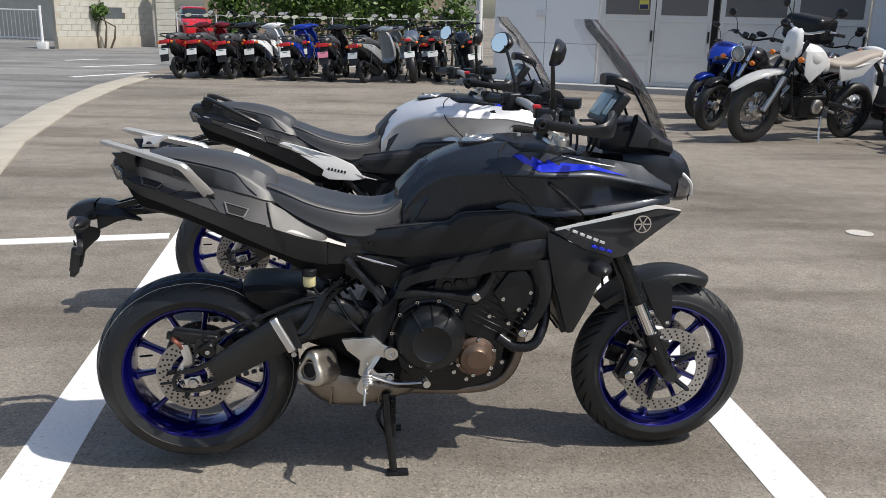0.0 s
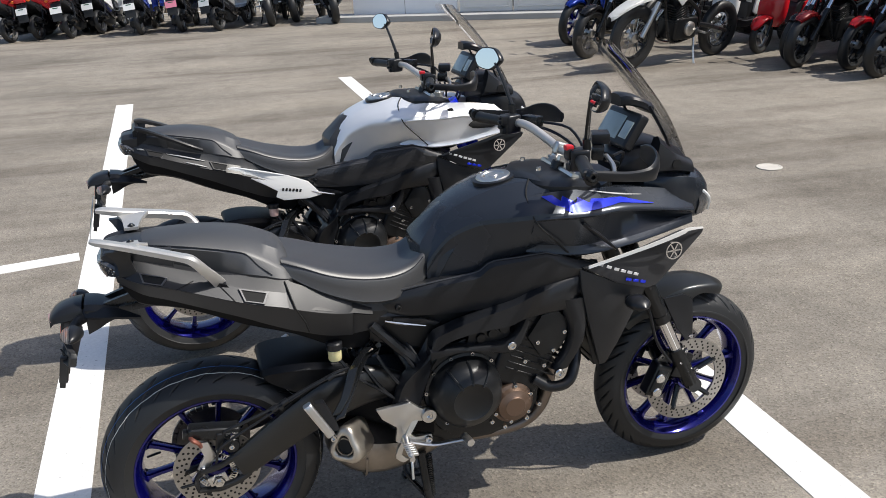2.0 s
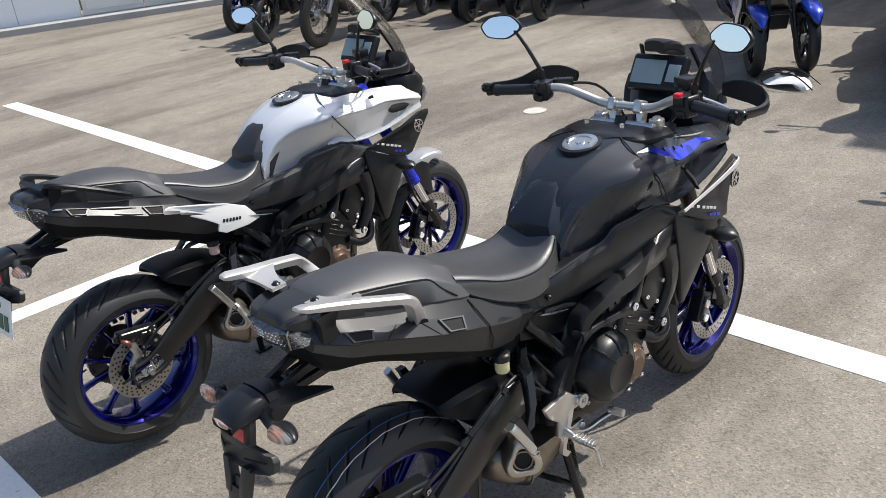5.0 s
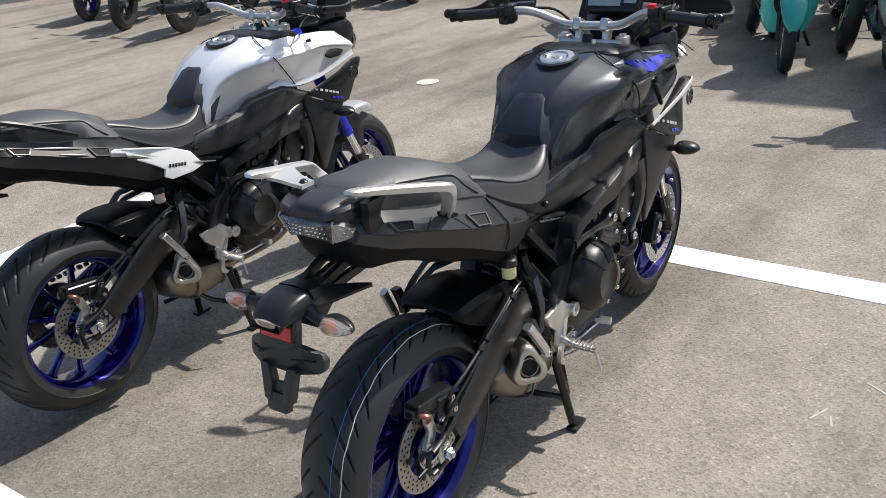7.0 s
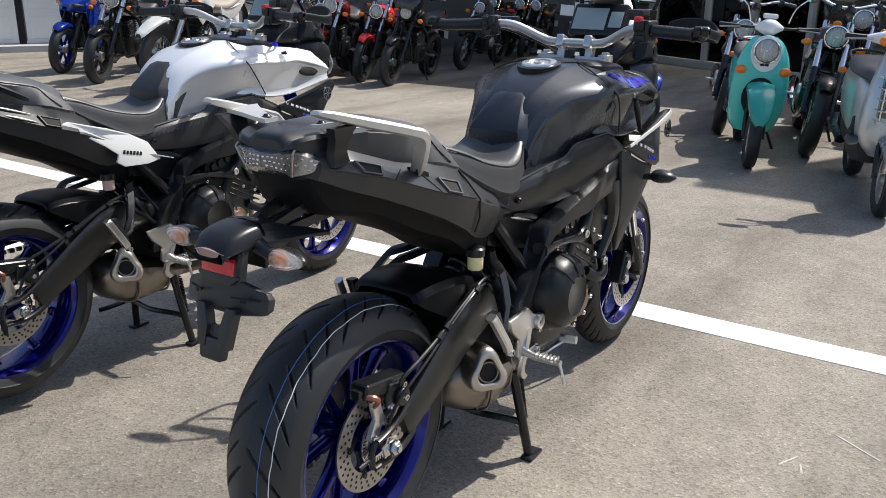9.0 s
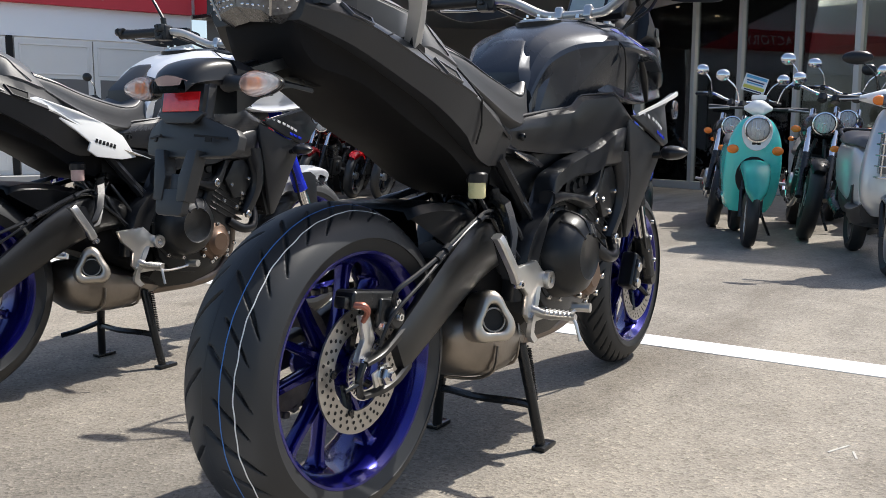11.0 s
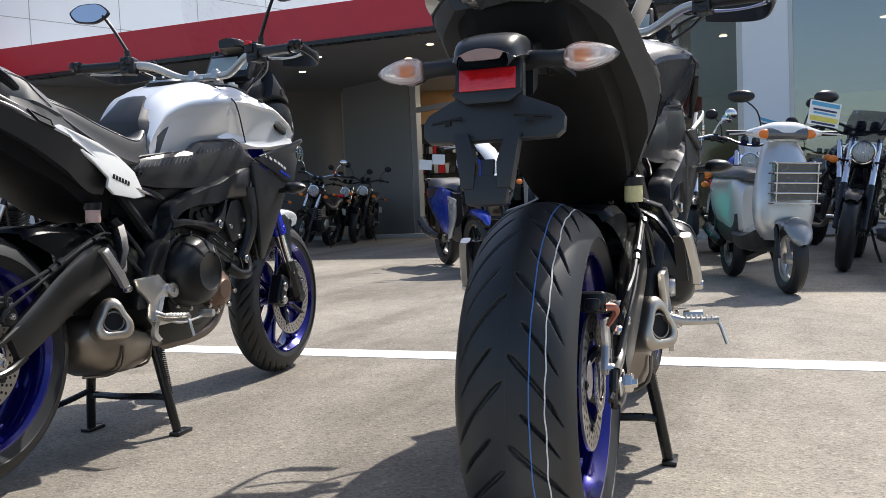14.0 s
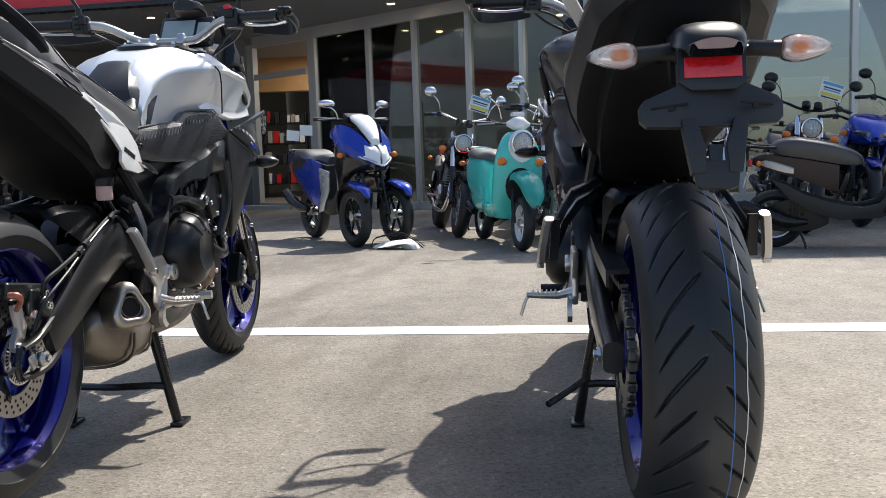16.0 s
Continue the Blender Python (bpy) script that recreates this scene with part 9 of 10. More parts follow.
def motorcycle(label, m, paint, style="naked", rim=None, base=1.4, lean=9, group="parked motorcycles", tag=False, seatmat=None, frame=None, top_case=False, screen=False):
    """A motorcycle of a plain kind: naked, sport, cruiser or dirt; x ahead from the rear axle."""
    v = thing("motorcycle", label, "motorcycle", group, m @ pose(-base, 0, 0) @ pose(0, 0, 0, -lean, 0, 0))
    rim = rim or BLACKMET
    frame = frame or BLACKMET
    dirt, sport, cruiser = style == "dirt", style == "sport", style == "cruiser"
    rf, rr = (0.34, 0.31) if dirt else (0.30, 0.305)
    wf, wr = (0.042, 0.05) if dirt else (0.058, 0.075)
    wire = dirt or (cruiser and True)
    plain_wheel(v, "front_wheel", base, rf, wf, rim, 6, wire=wire)
    plain_wheel(v, "rear_wheel", 0, rr, wr, rim, 6, wire=wire)
    for x, r, y in ((base, 0.135, -0.065), (0, 0.11, -0.08)):
        bm = B()
        lathe(bm, [(r * 0.6, y - 0.002), (r, y - 0.002), (r, y + 0.002), (r * 0.6, y + 0.002)], 40, disc_m(x, 0, rf if x else rr), True)
        part("brake_disc", bm, DISC, v)
    hz = 1.0 if not dirt else 1.08
    hx = base - (0.40 if not cruiser else 0.52)
    ft = Vector((hx, 0, hz))
    fb = Vector((base, 0, rf))
    for s in (-1, 1):
        o = Vector((-0.01, s * 0.095, 0))
        bm = B()
        tube(bm, [ft + o, ft.lerp(fb, 0.5) + o], 0.025, 12, 1)
        part("fork_upper", bm, CHROME if cruiser or style == "naked" else BLACKMET, v)
        bm = B()
        tube(bm, [ft.lerp(fb, 0.5) + o, ft.lerp(fb, 0.97) + o], [0.03, 0.026], 12, 1)
        part("fork_lower", bm, BLACKMET if not dirt else ALU, v)
        bm = B()
        box(bm, (base - 0.08, s * 0.07, rf + 0.02), (0.05, 0.05, 0.10), None, 0.01, 2)
        part("brake_caliper", bm, BLACKMET, v)
    # front fender
    bm = B()
    rows = []
    if dirt:
        for x, z, w in ((base - 0.42, rf + 0.42, 0.05), (base - 0.25, rf + 0.44, 0.075), (base, rf + 0.42, 0.085), (base + 0.2, rf + 0.36, 0.075), (base + 0.36, rf + 0.28, 0.055), (base + 0.40, rf + 0.25, 0.03)):
            rows.append([(x, y * w, z - d) for y, d in ((-1, 0.04), (-0.8, 0.01), (0, 0), (0.8, 0.01), (1, 0.04))])
    else:
        for a, w in ((150, 0.05), (120, 0.065), (90, 0.07), (65, 0.065), (48, 0.04)):
            ca, sa = math.cos(radians(a)), math.sin(radians(a))
            rows.append([(base + (rf + 0.03 - d) * ca, y * w, rf + (rf + 0.03 - d) * sa) for y, d in ((-1, 0.05), (-0.9, 0.012), (0, -0.004), (0.9, 0.012), (1, 0.05))])
    skin(bm, rows, 4, 3, False, False)
    bmesh.ops.solidify(bm, geom=bm.faces[:], thickness=0.004)
    part("front_fender", bm, paint if not cruiser else BLACKMET, v)
    # tank
    bm = B()
    tz = 0.0 if not dirt else 0.06
    tank = ((base - 0.84, 0.80, 0.07, 0.70), (base - 0.76, 0.88, 0.11, 0.70), (base - 0.62, 0.965, 0.15, 0.74), (base - 0.48, 0.98, 0.155, 0.78), (base - 0.40, 0.95, 0.12, 0.82))
    skin(bm, [sym(x, [(0, zt + tz), (w * 0.6, zt - 0.012 + tz), (w, (zt * 0.6 + zb * 0.4) + tz), (w * 0.85, zb + tz), (0, zb + tz)]) for x, zt, w, zb in tank], 4, 3)
    part("fuel_tank", bm, paint, v)
    # seat and tail
    bm = B()
    sz = 0.80 if not dirt else 0.88
    if cruiser:
        seat = ((base - 0.78, 0.76, 0.09), (base - 0.9, 0.70, 0.14), (base - 1.1, 0.70, 0.16), (base - 1.25, 0.76, 0.14), (base - 1.5, 0.80, 0.12), (base - 1.62, 0.78, 0.08))
    else:
        seat = ((base - 0.78, sz + 0.02, 0.07), (base - 0.9, sz - 0.005, 0.11), (base - 1.1, sz, 0.13), (base - 1.3, sz + 0.06, 0.12), (base - 1.5, sz + 0.09, 0.10), (base - 1.6, sz + 0.10, 0.06))
    skin(bm, [sym(x, [(0, z), (w * 0.7, z - 0.004), (w, z - 0.035), (w * 0.9, z - 0.075), (0, z - 0.08)]) for x, z, w in seat], 4, 3)
    part("seat", bm, seatmat or VINYL2, v, "black seat" if not seatmat else "pale seat")
    bm = B()
    tail = ((base - 0.95, sz - 0.06, 0.10), (base - 1.2, sz - 0.02, 0.12), (base - 1.45, sz + 0.03, 0.10), (base - 1.65, sz + 0.08, 0.06), (base - 1.74, sz + 0.10, 0.02))
    if cruiser:
        rows = []
        for a, w in ((20, 0.07), (50, 0.10), (80, 0.11), (115, 0.11), (150, 0.10), (170, 0.08)):
            ca, sa = math.cos(radians(a)), math.sin(radians(a))
            rows.append([((rr + 0.05 - d) * ca, y * w, rr + (rr + 0.05 - d) * sa) for y, d in ((-1, 0.08), (-0.9, 0.02), (0, -0.004), (0.9, 0.02), (1, 0.08))])
        skin(bm, rows, 4, 3, False, False)
        bmesh.ops.solidify(bm, geom=bm.faces[:], thickness=0.004)
    else:
        skin(bm, [sym(x, [(0, z), (w, z - 0.01), (w * 0.95, z - 0.06), (0, z - 0.08)]) for x, z, w in tail], 4, 2)
    part("tail_cover", bm, paint, v)
    # frame, engine
    for s in (-1, 1):
        bm = B()
        tube(bm, [(hx + 0.05, s * 0.04, hz - 0.16), (base - 0.66, s * 0.12, 0.70), (base - 0.86, s * 0.11, 0.56), (base - 0.90, s * 0.10, 0.40)], 0.022, 8, 4)
        tube(bm, [(base - 0.84, s * 0.10, 0.66), (base - 1.15, s * 0.09, 0.72), (base - 1.5, s * 0.07, 0.80 if not dirt else 0.9)], 0.014, 8, 2)
        tube(bm, [(hx + 0.07, s * 0.03, hz - 0.22), (base - 0.42, s * 0.10, 0.36), (base - 0.55, s * 0.10, 0.26), (base - 0.85, s * 0.10, 0.30)], 0.016, 8, 3)
        tube(bm, [(base - 0.88, s * 0.09, 0.42), (0.35, s * 0.11, 0.40), (0, s * 0.11, rr)], [0.03, 0.026, 0.02], 8, 2)
        part("frame_tube", bm, frame, v)
    bm = B()
    box(bm, (base - 0.68, 0, 0.40), (0.36, 0.26, 0.24), None, 0.03, 3)
    box(bm, (base - 0.58, 0, 0.58), (0.18, 0.22, 0.22), Matrix.Rotation(radians(18), 4, "Y"), 0.02, 2)
    eng = part("engine", bm, CASTBLACK if not cruiser else CASTBLACK, v)
    for i in range(7):
        bm = B()
        box(bm, (base - 0.60 + 0.008 * i, 0, 0.50 + 0.026 * i), (0.22, 0.25, 0.007), Matrix.Rotation(radians(18), 4, "Y"), 0.001, 1)
        part("cooling_fin", bm, BLACKMET if not cruiser else ALU, eng)
    for s in (-1, 1):
        bm = B()
        lathe(bm, [(0, s * 0.165), (0.06, s * 0.162), (0.075, s * 0.15), (0.08, s * 0.12), (0, s * 0.12)], 26, disc_m(base - 0.72, 0, 0.40))
        part("engine_cover", bm, ALU if (dirt or cruiser) else CASTBLACK, eng)
    bm = B()
    tube(bm, [(base - 0.48, -0.06, 0.58), (base - 0.38, -0.08, 0.42), (base - 0.5, -0.10, 0.24), (base - 0.9, -0.12, 0.22), (base - 1.2, -0.15, 0.32 if not dirt else 0.6)], 0.022, 10, 4)
    part("exhaust_pipe", bm, CHROME if cruiser else (STEEL if dirt else TITAN), v)
    bm = B()
    tube(bm, [(base - 1.0, -0.15, 0.28 if not dirt else 0.58), (base - 1.25, -0.16, 0.36 if not dirt else 0.68), (base - 1.5, -0.16, 0.42 if not dirt else 0.76)], [0.035, 0.05, 0.045], 14, 2)
    part("muffler", bm, CHROME if cruiser else BLACKMET, v)
    # rear end
    bm = B()
    tube(bm, [(base - 1.55, 0, sz - 0.02), (base - 1.72, 0, sz - 0.16), (base - 1.76, 0, sz - 0.3)], [0.05, 0.04, 0.05], 6, 2, True, 0.3)
    part("rear_mudguard", bm, GRAIN, v)
    plate(v, base - 1.775, sz - 0.24, 14)
    bm = B()
    box(bm, (base - 1.72, 0, sz + 0.03), (0.05, 0.12, 0.05), None, 0.01, 2)
    part("tail_lamp", bm, REDREF, v)
    for s in (-1, 1):
        blinker(v, base - 1.66, s * 0.16, sz - 0.04, 0.024)
        blinker(v, hx + 0.14, s * 0.20, hz - 0.17, 0.03)
        bm = B()
        tube(bm, [(hx + 0.12, s * 0.09, hz - 0.17), (hx + 0.14, s * 0.2, hz - 0.17)], 0.008, 6, 1)
        tube(bm, [(base - 1.62, s * 0.05, sz - 0.03), (base - 1.66, s * 0.16, sz - 0.04)], 0.008, 6, 1)
        each("signal_stalk", bm, BLACKMET, v)
    # bars
    bh = hz + (0.10 if not sport else -0.02) + (0.06 if cruiser else 0)
    bm = B()
    tube(bm, [(hx - 0.17, -0.37, bh), (hx - 0.06, -0.24, bh + 0.02), (hx, -0.08, bh - 0.03), (hx, 0.08, bh - 0.03), (hx - 0.06, 0.24, bh + 0.02), (hx - 0.17, 0.37, bh)], 0.012, 8, 4)
    part("handlebar", bm, CHROME if cruiser else (ALU if dirt else BLACKMET), v)
    for s in (-1, 1):
        bm = B()
        tube(bm, [(hx - 0.10, s * 0.285, bh + 0.012), (hx - 0.175, s * 0.38, bh)], 0.018, 8, 1)
        part("grip", bm, RUBBER, v)
        bm = B()
        box(bm, (hx - 0.07, s * 0.25, bh + 0.01), (0.05, 0.05, 0.05), None, 0.01, 2)
        tube(bm, [(hx - 0.03, s * 0.24, bh + 0.01), (hx - 0.10, s * 0.38, bh - 0.005)], 0.006, 6, 1)
        part("switch_and_lever", bm, BLACKMET, v)
    mirrors(v, hx - 0.07, 0.24, bh + 0.03, 0.17, 0.10, 0.05, not sport, CHROME if cruiser else None)
    # lamp
    if sport:
        bm = B()
        skin(bm, [sym(x, [(0, zt), (w * 0.6, zt - 0.01), (w, zt - 0.06), (w * 0.95, zb + 0.04), (w * 0.5, zb), (0, zb)]) for x, zt, zb, w in ((hx - 0.02, 1.02, 0.78, 0.15), (hx + 0.12, 1.03, 0.74, 0.17), (hx + 0.26, 0.96, 0.74, 0.14), (hx + 0.36, 0.86, 0.76, 0.08), (hx + 0.39, 0.82, 0.77, 0.03))], 4, 3)
        fa = part("nose_fairing", bm, paint, v)
        for s in (-1, 1):
            bm = B()
            skin(bm, [[(x, s * y, z) for y, z in ((0.03, z0), (w, z0 + 0.03), (w, z0 + 0.07), (0.03, z0 + 0.05))] for x, z0, w in ((hx + 0.24, 0.79, 0.145), (hx + 0.32, 0.79, 0.12), (hx + 0.375, 0.785, 0.07))], 3, 2)
            part("headlamp", bm, TAILCLEAR, fa)
            bm = B()
            panel(bm, [(hx - 0.02, 0.92), (hx + 0.20, 0.86), (hx + 0.16, 0.70), (hx - 0.02, 0.45), (hx - 0.22, 0.32), (hx - 0.40, 0.34), (hx - 0.20, 0.52), (hx - 0.14, 0.75)], s * 0.165, s * 0.012, 0.004)
            part("side_fairing", bm, paint, v)
        bm = B()
        skin(bm, [[(x - 0.06 * u * u, w * u, z) for u in (-1, -0.5, 0, 0.5, 1)] for x, z, w in ((hx + 0.24, 0.98, 0.13), (hx + 0.15, 1.08, 0.14), (hx + 0.03, 1.17, 0.11))], 3, 2, False, False)
        bmesh.ops.solidify(bm, geom=bm.faces[:], thickness=0.003)
        part("windscreen", bm, SCREEN, v)
    else:
        lamp(v, "headlamp", hx + (0.15 if not dirt else 0.13), 0, hz - 0.10, 0.085 if not dirt else 0.07, CHROME if cruiser or style == "naked" else BLACKMET)
        bm = B()
        if dirt:
            skin(bm, [[(x, y, z) for y, z in ((-w, z0), (0, z0 - 0.02), (w, z0), (w * 0.7, z1), (0, z1 + 0.02), (-w * 0.7, z1))] for x, z0, z1, w in ((hx + 0.07, hz - 0.2, hz + 0.09, 0.12), (hx + 0.13, hz - 0.18, hz + 0.06, 0.10), (hx + 0.15, hz - 0.15, hz, 0.08))], 2, 2)
            part("headlamp_cowl", bm, paint, v)
        else:
            for s in (-1, 1):
                lathe(bm, [(0, -0.03), (0.035, -0.03), (0.038, 0.02), (0.03, 0.025), (0, 0.022)], 18, Matrix.Translation((hx + 0.03, s * 0.05, hz + 0.10)) @ Matrix.Rotation(radians(60), 4, "Y") @ Matrix.Rotation(radians(-90), 4, "Z"))
            each("gauge", bm, BLACKMET, v)
    if screen:
        bm = B()
        skin(bm, [[(x - 0.05 * u * u, w * u, z) for u in (-1, -0.5, 0, 0.5, 1)] for x, z, w in ((hx + 0.20, hz - 0.02, 0.12), (hx + 0.17, hz + 0.10, 0.15), (hx + 0.09, hz + 0.22, 0.12))], 3, 2, False, False)
        bmesh.ops.solidify(bm, geom=bm.faces[:], thickness=0.003)
        part("fly_screen", bm, SMOKE, v, "smoked fly screen")
    if style == "bikini":
        bm = B()
        skin(bm, [sym(x, [(0, zt), (w * 0.7, zt - 0.02), (w, zt - 0.12), (w * 0.8, zb), (0, zb)]) for x, zt, zb, w in ((hx, hz + 0.22, hz - 0.05, 0.17), (hx + 0.12, hz + 0.2, hz - 0.06, 0.19), (hx + 0.22, hz + 0.08, hz - 0.04, 0.13))], 3, 3)
        part("headlamp_fairing", bm, paint, v)
    if dirt:
        for s in (-1, 1):
            bm = B()
            panel(bm, [(base - 0.36, 0.98), (base - 0.62, 0.98), (base - 0.74, 0.86), (base - 0.52, 0.66), (base - 0.42, 0.74)], s * 0.14, s * 0.012, 0.004)
            part("radiator_shroud", bm, paint, v)
            bm = B()
            panel(bm, [(base - 0.92, 0.83), (base - 1.5, 0.92), (base - 1.3, 0.72), (base - 1.0, 0.66)], s * 0.10, s * 0.02, 0.005)
            part("side_number_panel", bm, paint, v)
    # stand
    bm = B()
    tube(bm, [(base - 0.85, 0.10, 0.34), (base - 0.80, 0.18, 0.14), (base - 0.78, 0.24, 0.02)], 0.011, 6, 1)
    part("side_stand", bm, BLACKMET if not dirt else ALU, v)
    for s in (-1, 1):
        bm = B()
        tube(bm, [(base - 0.88, s * 0.12, 0.36), (base - 0.88, s * 0.24, 0.36)], 0.014, 8, 1)
        part("footpeg", bm, ALU, v)
    if tag:
        price_card(v, hx + 0.1, 0.12, bh + 0.14)
    if top_case:
        bm = B()
        box(bm, (base - 1.60, 0, 1.20), (0.42, 0.52, 0.32), None, 0.09, 4)
        tc = part("top_case", bm, SATIN, v, "black rounded top case with red lamps")
        bm = B()
        box(bm, (base - 1.805, 0, 1.22), (0.025, 0.40, 0.10), None, 0.008, 2)
        part("case_reflector", bm, RED, tc)
    return v


def place(x, y, heading, size=1.0):
    """Where the front wheel touches, and the way the vehicle faces."""
    return pose(x, y, 0, 0, 0, heading) @ Matrix.Diagonal((size, size, size, 1))


def long_scooter(label, m, paint):
    """A low step-through scooter with a long flat seat; x ahead from the rear axle."""
    base = 1.15
    v = thing("scooter", label, "scooter", "parked scooters", m @ pose(-base, 0, 0, 4))
    plain_wheel(v, "rear_wheel", 0, 0.212, 0.048, ALU, 6)
    plain_wheel(v, "front_wheel", base, 0.212, 0.045, ALU, 6)
    bm = B()
    skin(bm, [sym(x, [(0, zt), (w * 0.7, zt - 0.004), (w * 0.95, zt - 0.022), (w, zt - 0.05), (w * 0.9, zb), (0, zb)]) for x, zt, zb, w in ((-0.03, 0.742, 0.70, 0.07), (0.02, 0.785, 0.685, 0.115), (0.12, 0.802, 0.668, 0.135), (0.24, 0.785, 0.645, 0.14), (0.36, 0.758, 0.62, 0.14), (0.48, 0.715, 0.598, 0.125), (0.56, 0.668, 0.592, 0.10), (0.585, 0.62, 0.60, 0.06))], 3, 2)
    part("seat", bm, VINYL2, v, "long flat black seat")
    bm = B()
    skin(bm, [sym(x, [(0, zt), (w, zt), (w * 1.02, zt * 0.6 + zb * 0.4), (w * 0.82, zb), (0, zb)]) for x, zt, zb, w in ((-0.15, 0.660, 0.615, 0.05), (-0.08, 0.690, 0.585, 0.10), (0.05, 0.672, 0.545, 0.122), (0.20, 0.645, 0.490, 0.128), (0.34, 0.615, 0.430, 0.125), (0.42, 0.598, 0.410, 0.110))], 3, 1)
    rear = part("rear_body", bm, paint, v, "dark purple rear body", 30)
    for s in (-1, 1):
        bm = B()
        skin(bm, [[(x, s * y, z) for y, z in ((w, zt), (w + 0.012, zt - 0.01), (w + 0.010, zb), (w - 0.02, zb))] for x, zt, zb, w in ((-0.13, 0.648, 0.628, 0.05), (-0.06, 0.650, 0.600, 0.105), (0.06, 0.615, 0.560, 0.130), (0.12, 0.592, 0.550, 0.134))], 3, 1)
        part("tail_trim", bm, SILVERP, rear, "silver tail trim")
        bm = B()
        panel(bm, [(-0.04, 0.520), (0.08, 0.470), (0.20, 0.400), (0.36, 0.345), (0.56, 0.300), (0.68, 0.330), (0.74, 0.420), (0.80, 0.420), (0.80, 0.300), (0.70, 0.225), (0.42, 0.215), (0.24, 0.270), (0.10, 0.360)], s * 0.138, s * 0.012, 0.005, lambda co: (co.x, co.y - s * (max(0, 0.05 - co.x) * 0.3 + max(0, co.x - 0.62) * 0.2), co.z))
        part("lower_skirt", bm, GRAIN, v, "grained black lower skirt")
        blinker(v, -0.11, s * 0.10, 0.625, 0.024)
        blinker(v, 1.02, s * 0.15, 0.90, 0.026)
    bm = B()
    box(bm, (0.52, 0, 0.262), (0.44, 0.25, 0.03), None, 0.01, 2)
    part("floorboard", bm, GRAIN, v)
    bm = B()
    skin(bm, [sym(x, [(0, zt), (w, zt), (w, zb), (0, zb)]) for x, zt, zb, w in ((-0.06, 0.30, 0.14, 0.07), (0.08, 0.36, 0.13, 0.10), (0.26, 0.34, 0.14, 0.10), (0.36, 0.30, 0.18, 0.08))], 2, 1)
    part("engine_case", bm, CASTBLACK, v)
    bm = B()
    for i in range(7):
        box(bm, (0.10 + 0.016 * i, -0.105, 0.29), (0.005, 0.03, 0.10), None, 0.001, 1)
    each("cooling_fin", bm, BLACKMET, v)
    bm = B()
    tube(bm, [(0.22, -0.11, 0.20), (0.08, -0.135, 0.205), (0.0, -0.14, 0.235), (-0.22, -0.14, 0.325), (-0.25, -0.14, 0.335)], [0.018, 0.045, 0.052, 0.048, 0.030], 14, 3)
    mf = part("muffler", bm, BLACKMET, v, "black muffler")
    bm = B()
    panel(bm, [(-0.17, 0.335), (0.0, 0.262), (0.0, 0.232), (-0.17, 0.305)], -0.188, -0.006, 0.002)
    part("heat_shield", bm, SATIN, mf)
    for dx in (0.02, -0.06):
        bm = B()
        tube(bm, [(dx, 0.10, 0.26), (dx + 0.03, 0.10, 0.46)], 0.016, 8, 1)
        part("shock", bm, BLACKMET, v)
    # leg shield, steering head, lamp cowl
    bm = B()
    rows = []
    for x, z, w in ((0.76, 0.26, 0.15), (0.84, 0.36, 0.185), (0.90, 0.52, 0.20), (0.935, 0.68, 0.195), (0.955, 0.82, 0.16), (0.94, 0.92, 0.11)):
        rows.append([(x - 0.05, -w, z), (x + 0.01, -w * 0.85, z), (x + 0.06, -w * 0.4, z), (x + 0.075, 0, z), (x + 0.06, w * 0.4, z), (x + 0.01, w * 0.85, z), (x - 0.05, w, z), (x - 0.055, w * 0.5, z), (x - 0.055, -w * 0.5, z)])
    skin(bm, rows, 3, 2)
    part("leg_shield", bm, paint, v, "dark purple leg shield")
    bm = B()
    skin(bm, [sym(x, [(0, zt), (w * 0.7, zt - 0.01), (w, zt - 0.05), (w * 0.8, zb), (0, zb)]) for x, zt, zb, w in ((0.80, 1.02, 0.96, 0.08), (0.86, 1.075, 0.93, 0.14), (0.94, 1.08, 0.92, 0.15), (1.02, 1.04, 0.92, 0.11), (1.06, 0.99, 0.93, 0.05))], 3, 2)
    ck = part("handlebar_cowl", bm, paint, v)
    bm = B()
    skin(bm, [sym(x, [(0, zt), (w, zt - 0.02), (w * 0.8, zb), (0, zb)]) for x, zt, zb, w in ((1.00, 1.035, 0.94, 0.10), (1.05, 1.01, 0.95, 0.075), (1.075, 0.985, 0.96, 0.03))], 3, 2)
    part("headlamp", bm, LAMPSILVER, ck, "clear headlamp")
    bm = B()
    skin(bm, [[(base + (0.245 - d) * math.cos(a), y, 0.212 + (0.245 - d) * math.sin(a)) for y, d in ((-0.055, 0.05), (-0.05, 0.012), (0, 0), (0.05, 0.012), (0.055, 0.05))] for a in [radians(q) for q in (160, 135, 105, 75, 50, 38)]], 3, 2, False, False)
    bmesh.ops.solidify(bm, geom=bm.faces[:], thickness=0.004)
    part("front_fender", bm, paint, v)
    for s in (-1, 1):
        bm = B()
        tube(bm, [(base, s * 0.062, 0.215), (base - 0.06, s * 0.062, 0.42), (base - 0.13, s * 0.05, 0.56)], 0.015, 8, 2)
        part("fork_leg", bm, BLACKMET, v)
        bm = B()
        tube(bm, [(0.86, s * 0.12, 1.00), (0.84, s * 0.22, 1.005), (0.80, s * 0.33, 1.0)], [0.012, 0.015, 0.016], 8, 2)
        part("grip", bm, RUBBER, v)
        bm = B()
        tube(bm, [(0.90, s * 0.16, 1.0), (0.87, s * 0.30, 0.99)], 0.005, 6, 1)
        part("hand_lever", bm, ALU, v)
    mirrors(v, 0.86, 0.16, 1.03, 0.17, 0.07, 0.055, True, SATIN)
    bm = B()
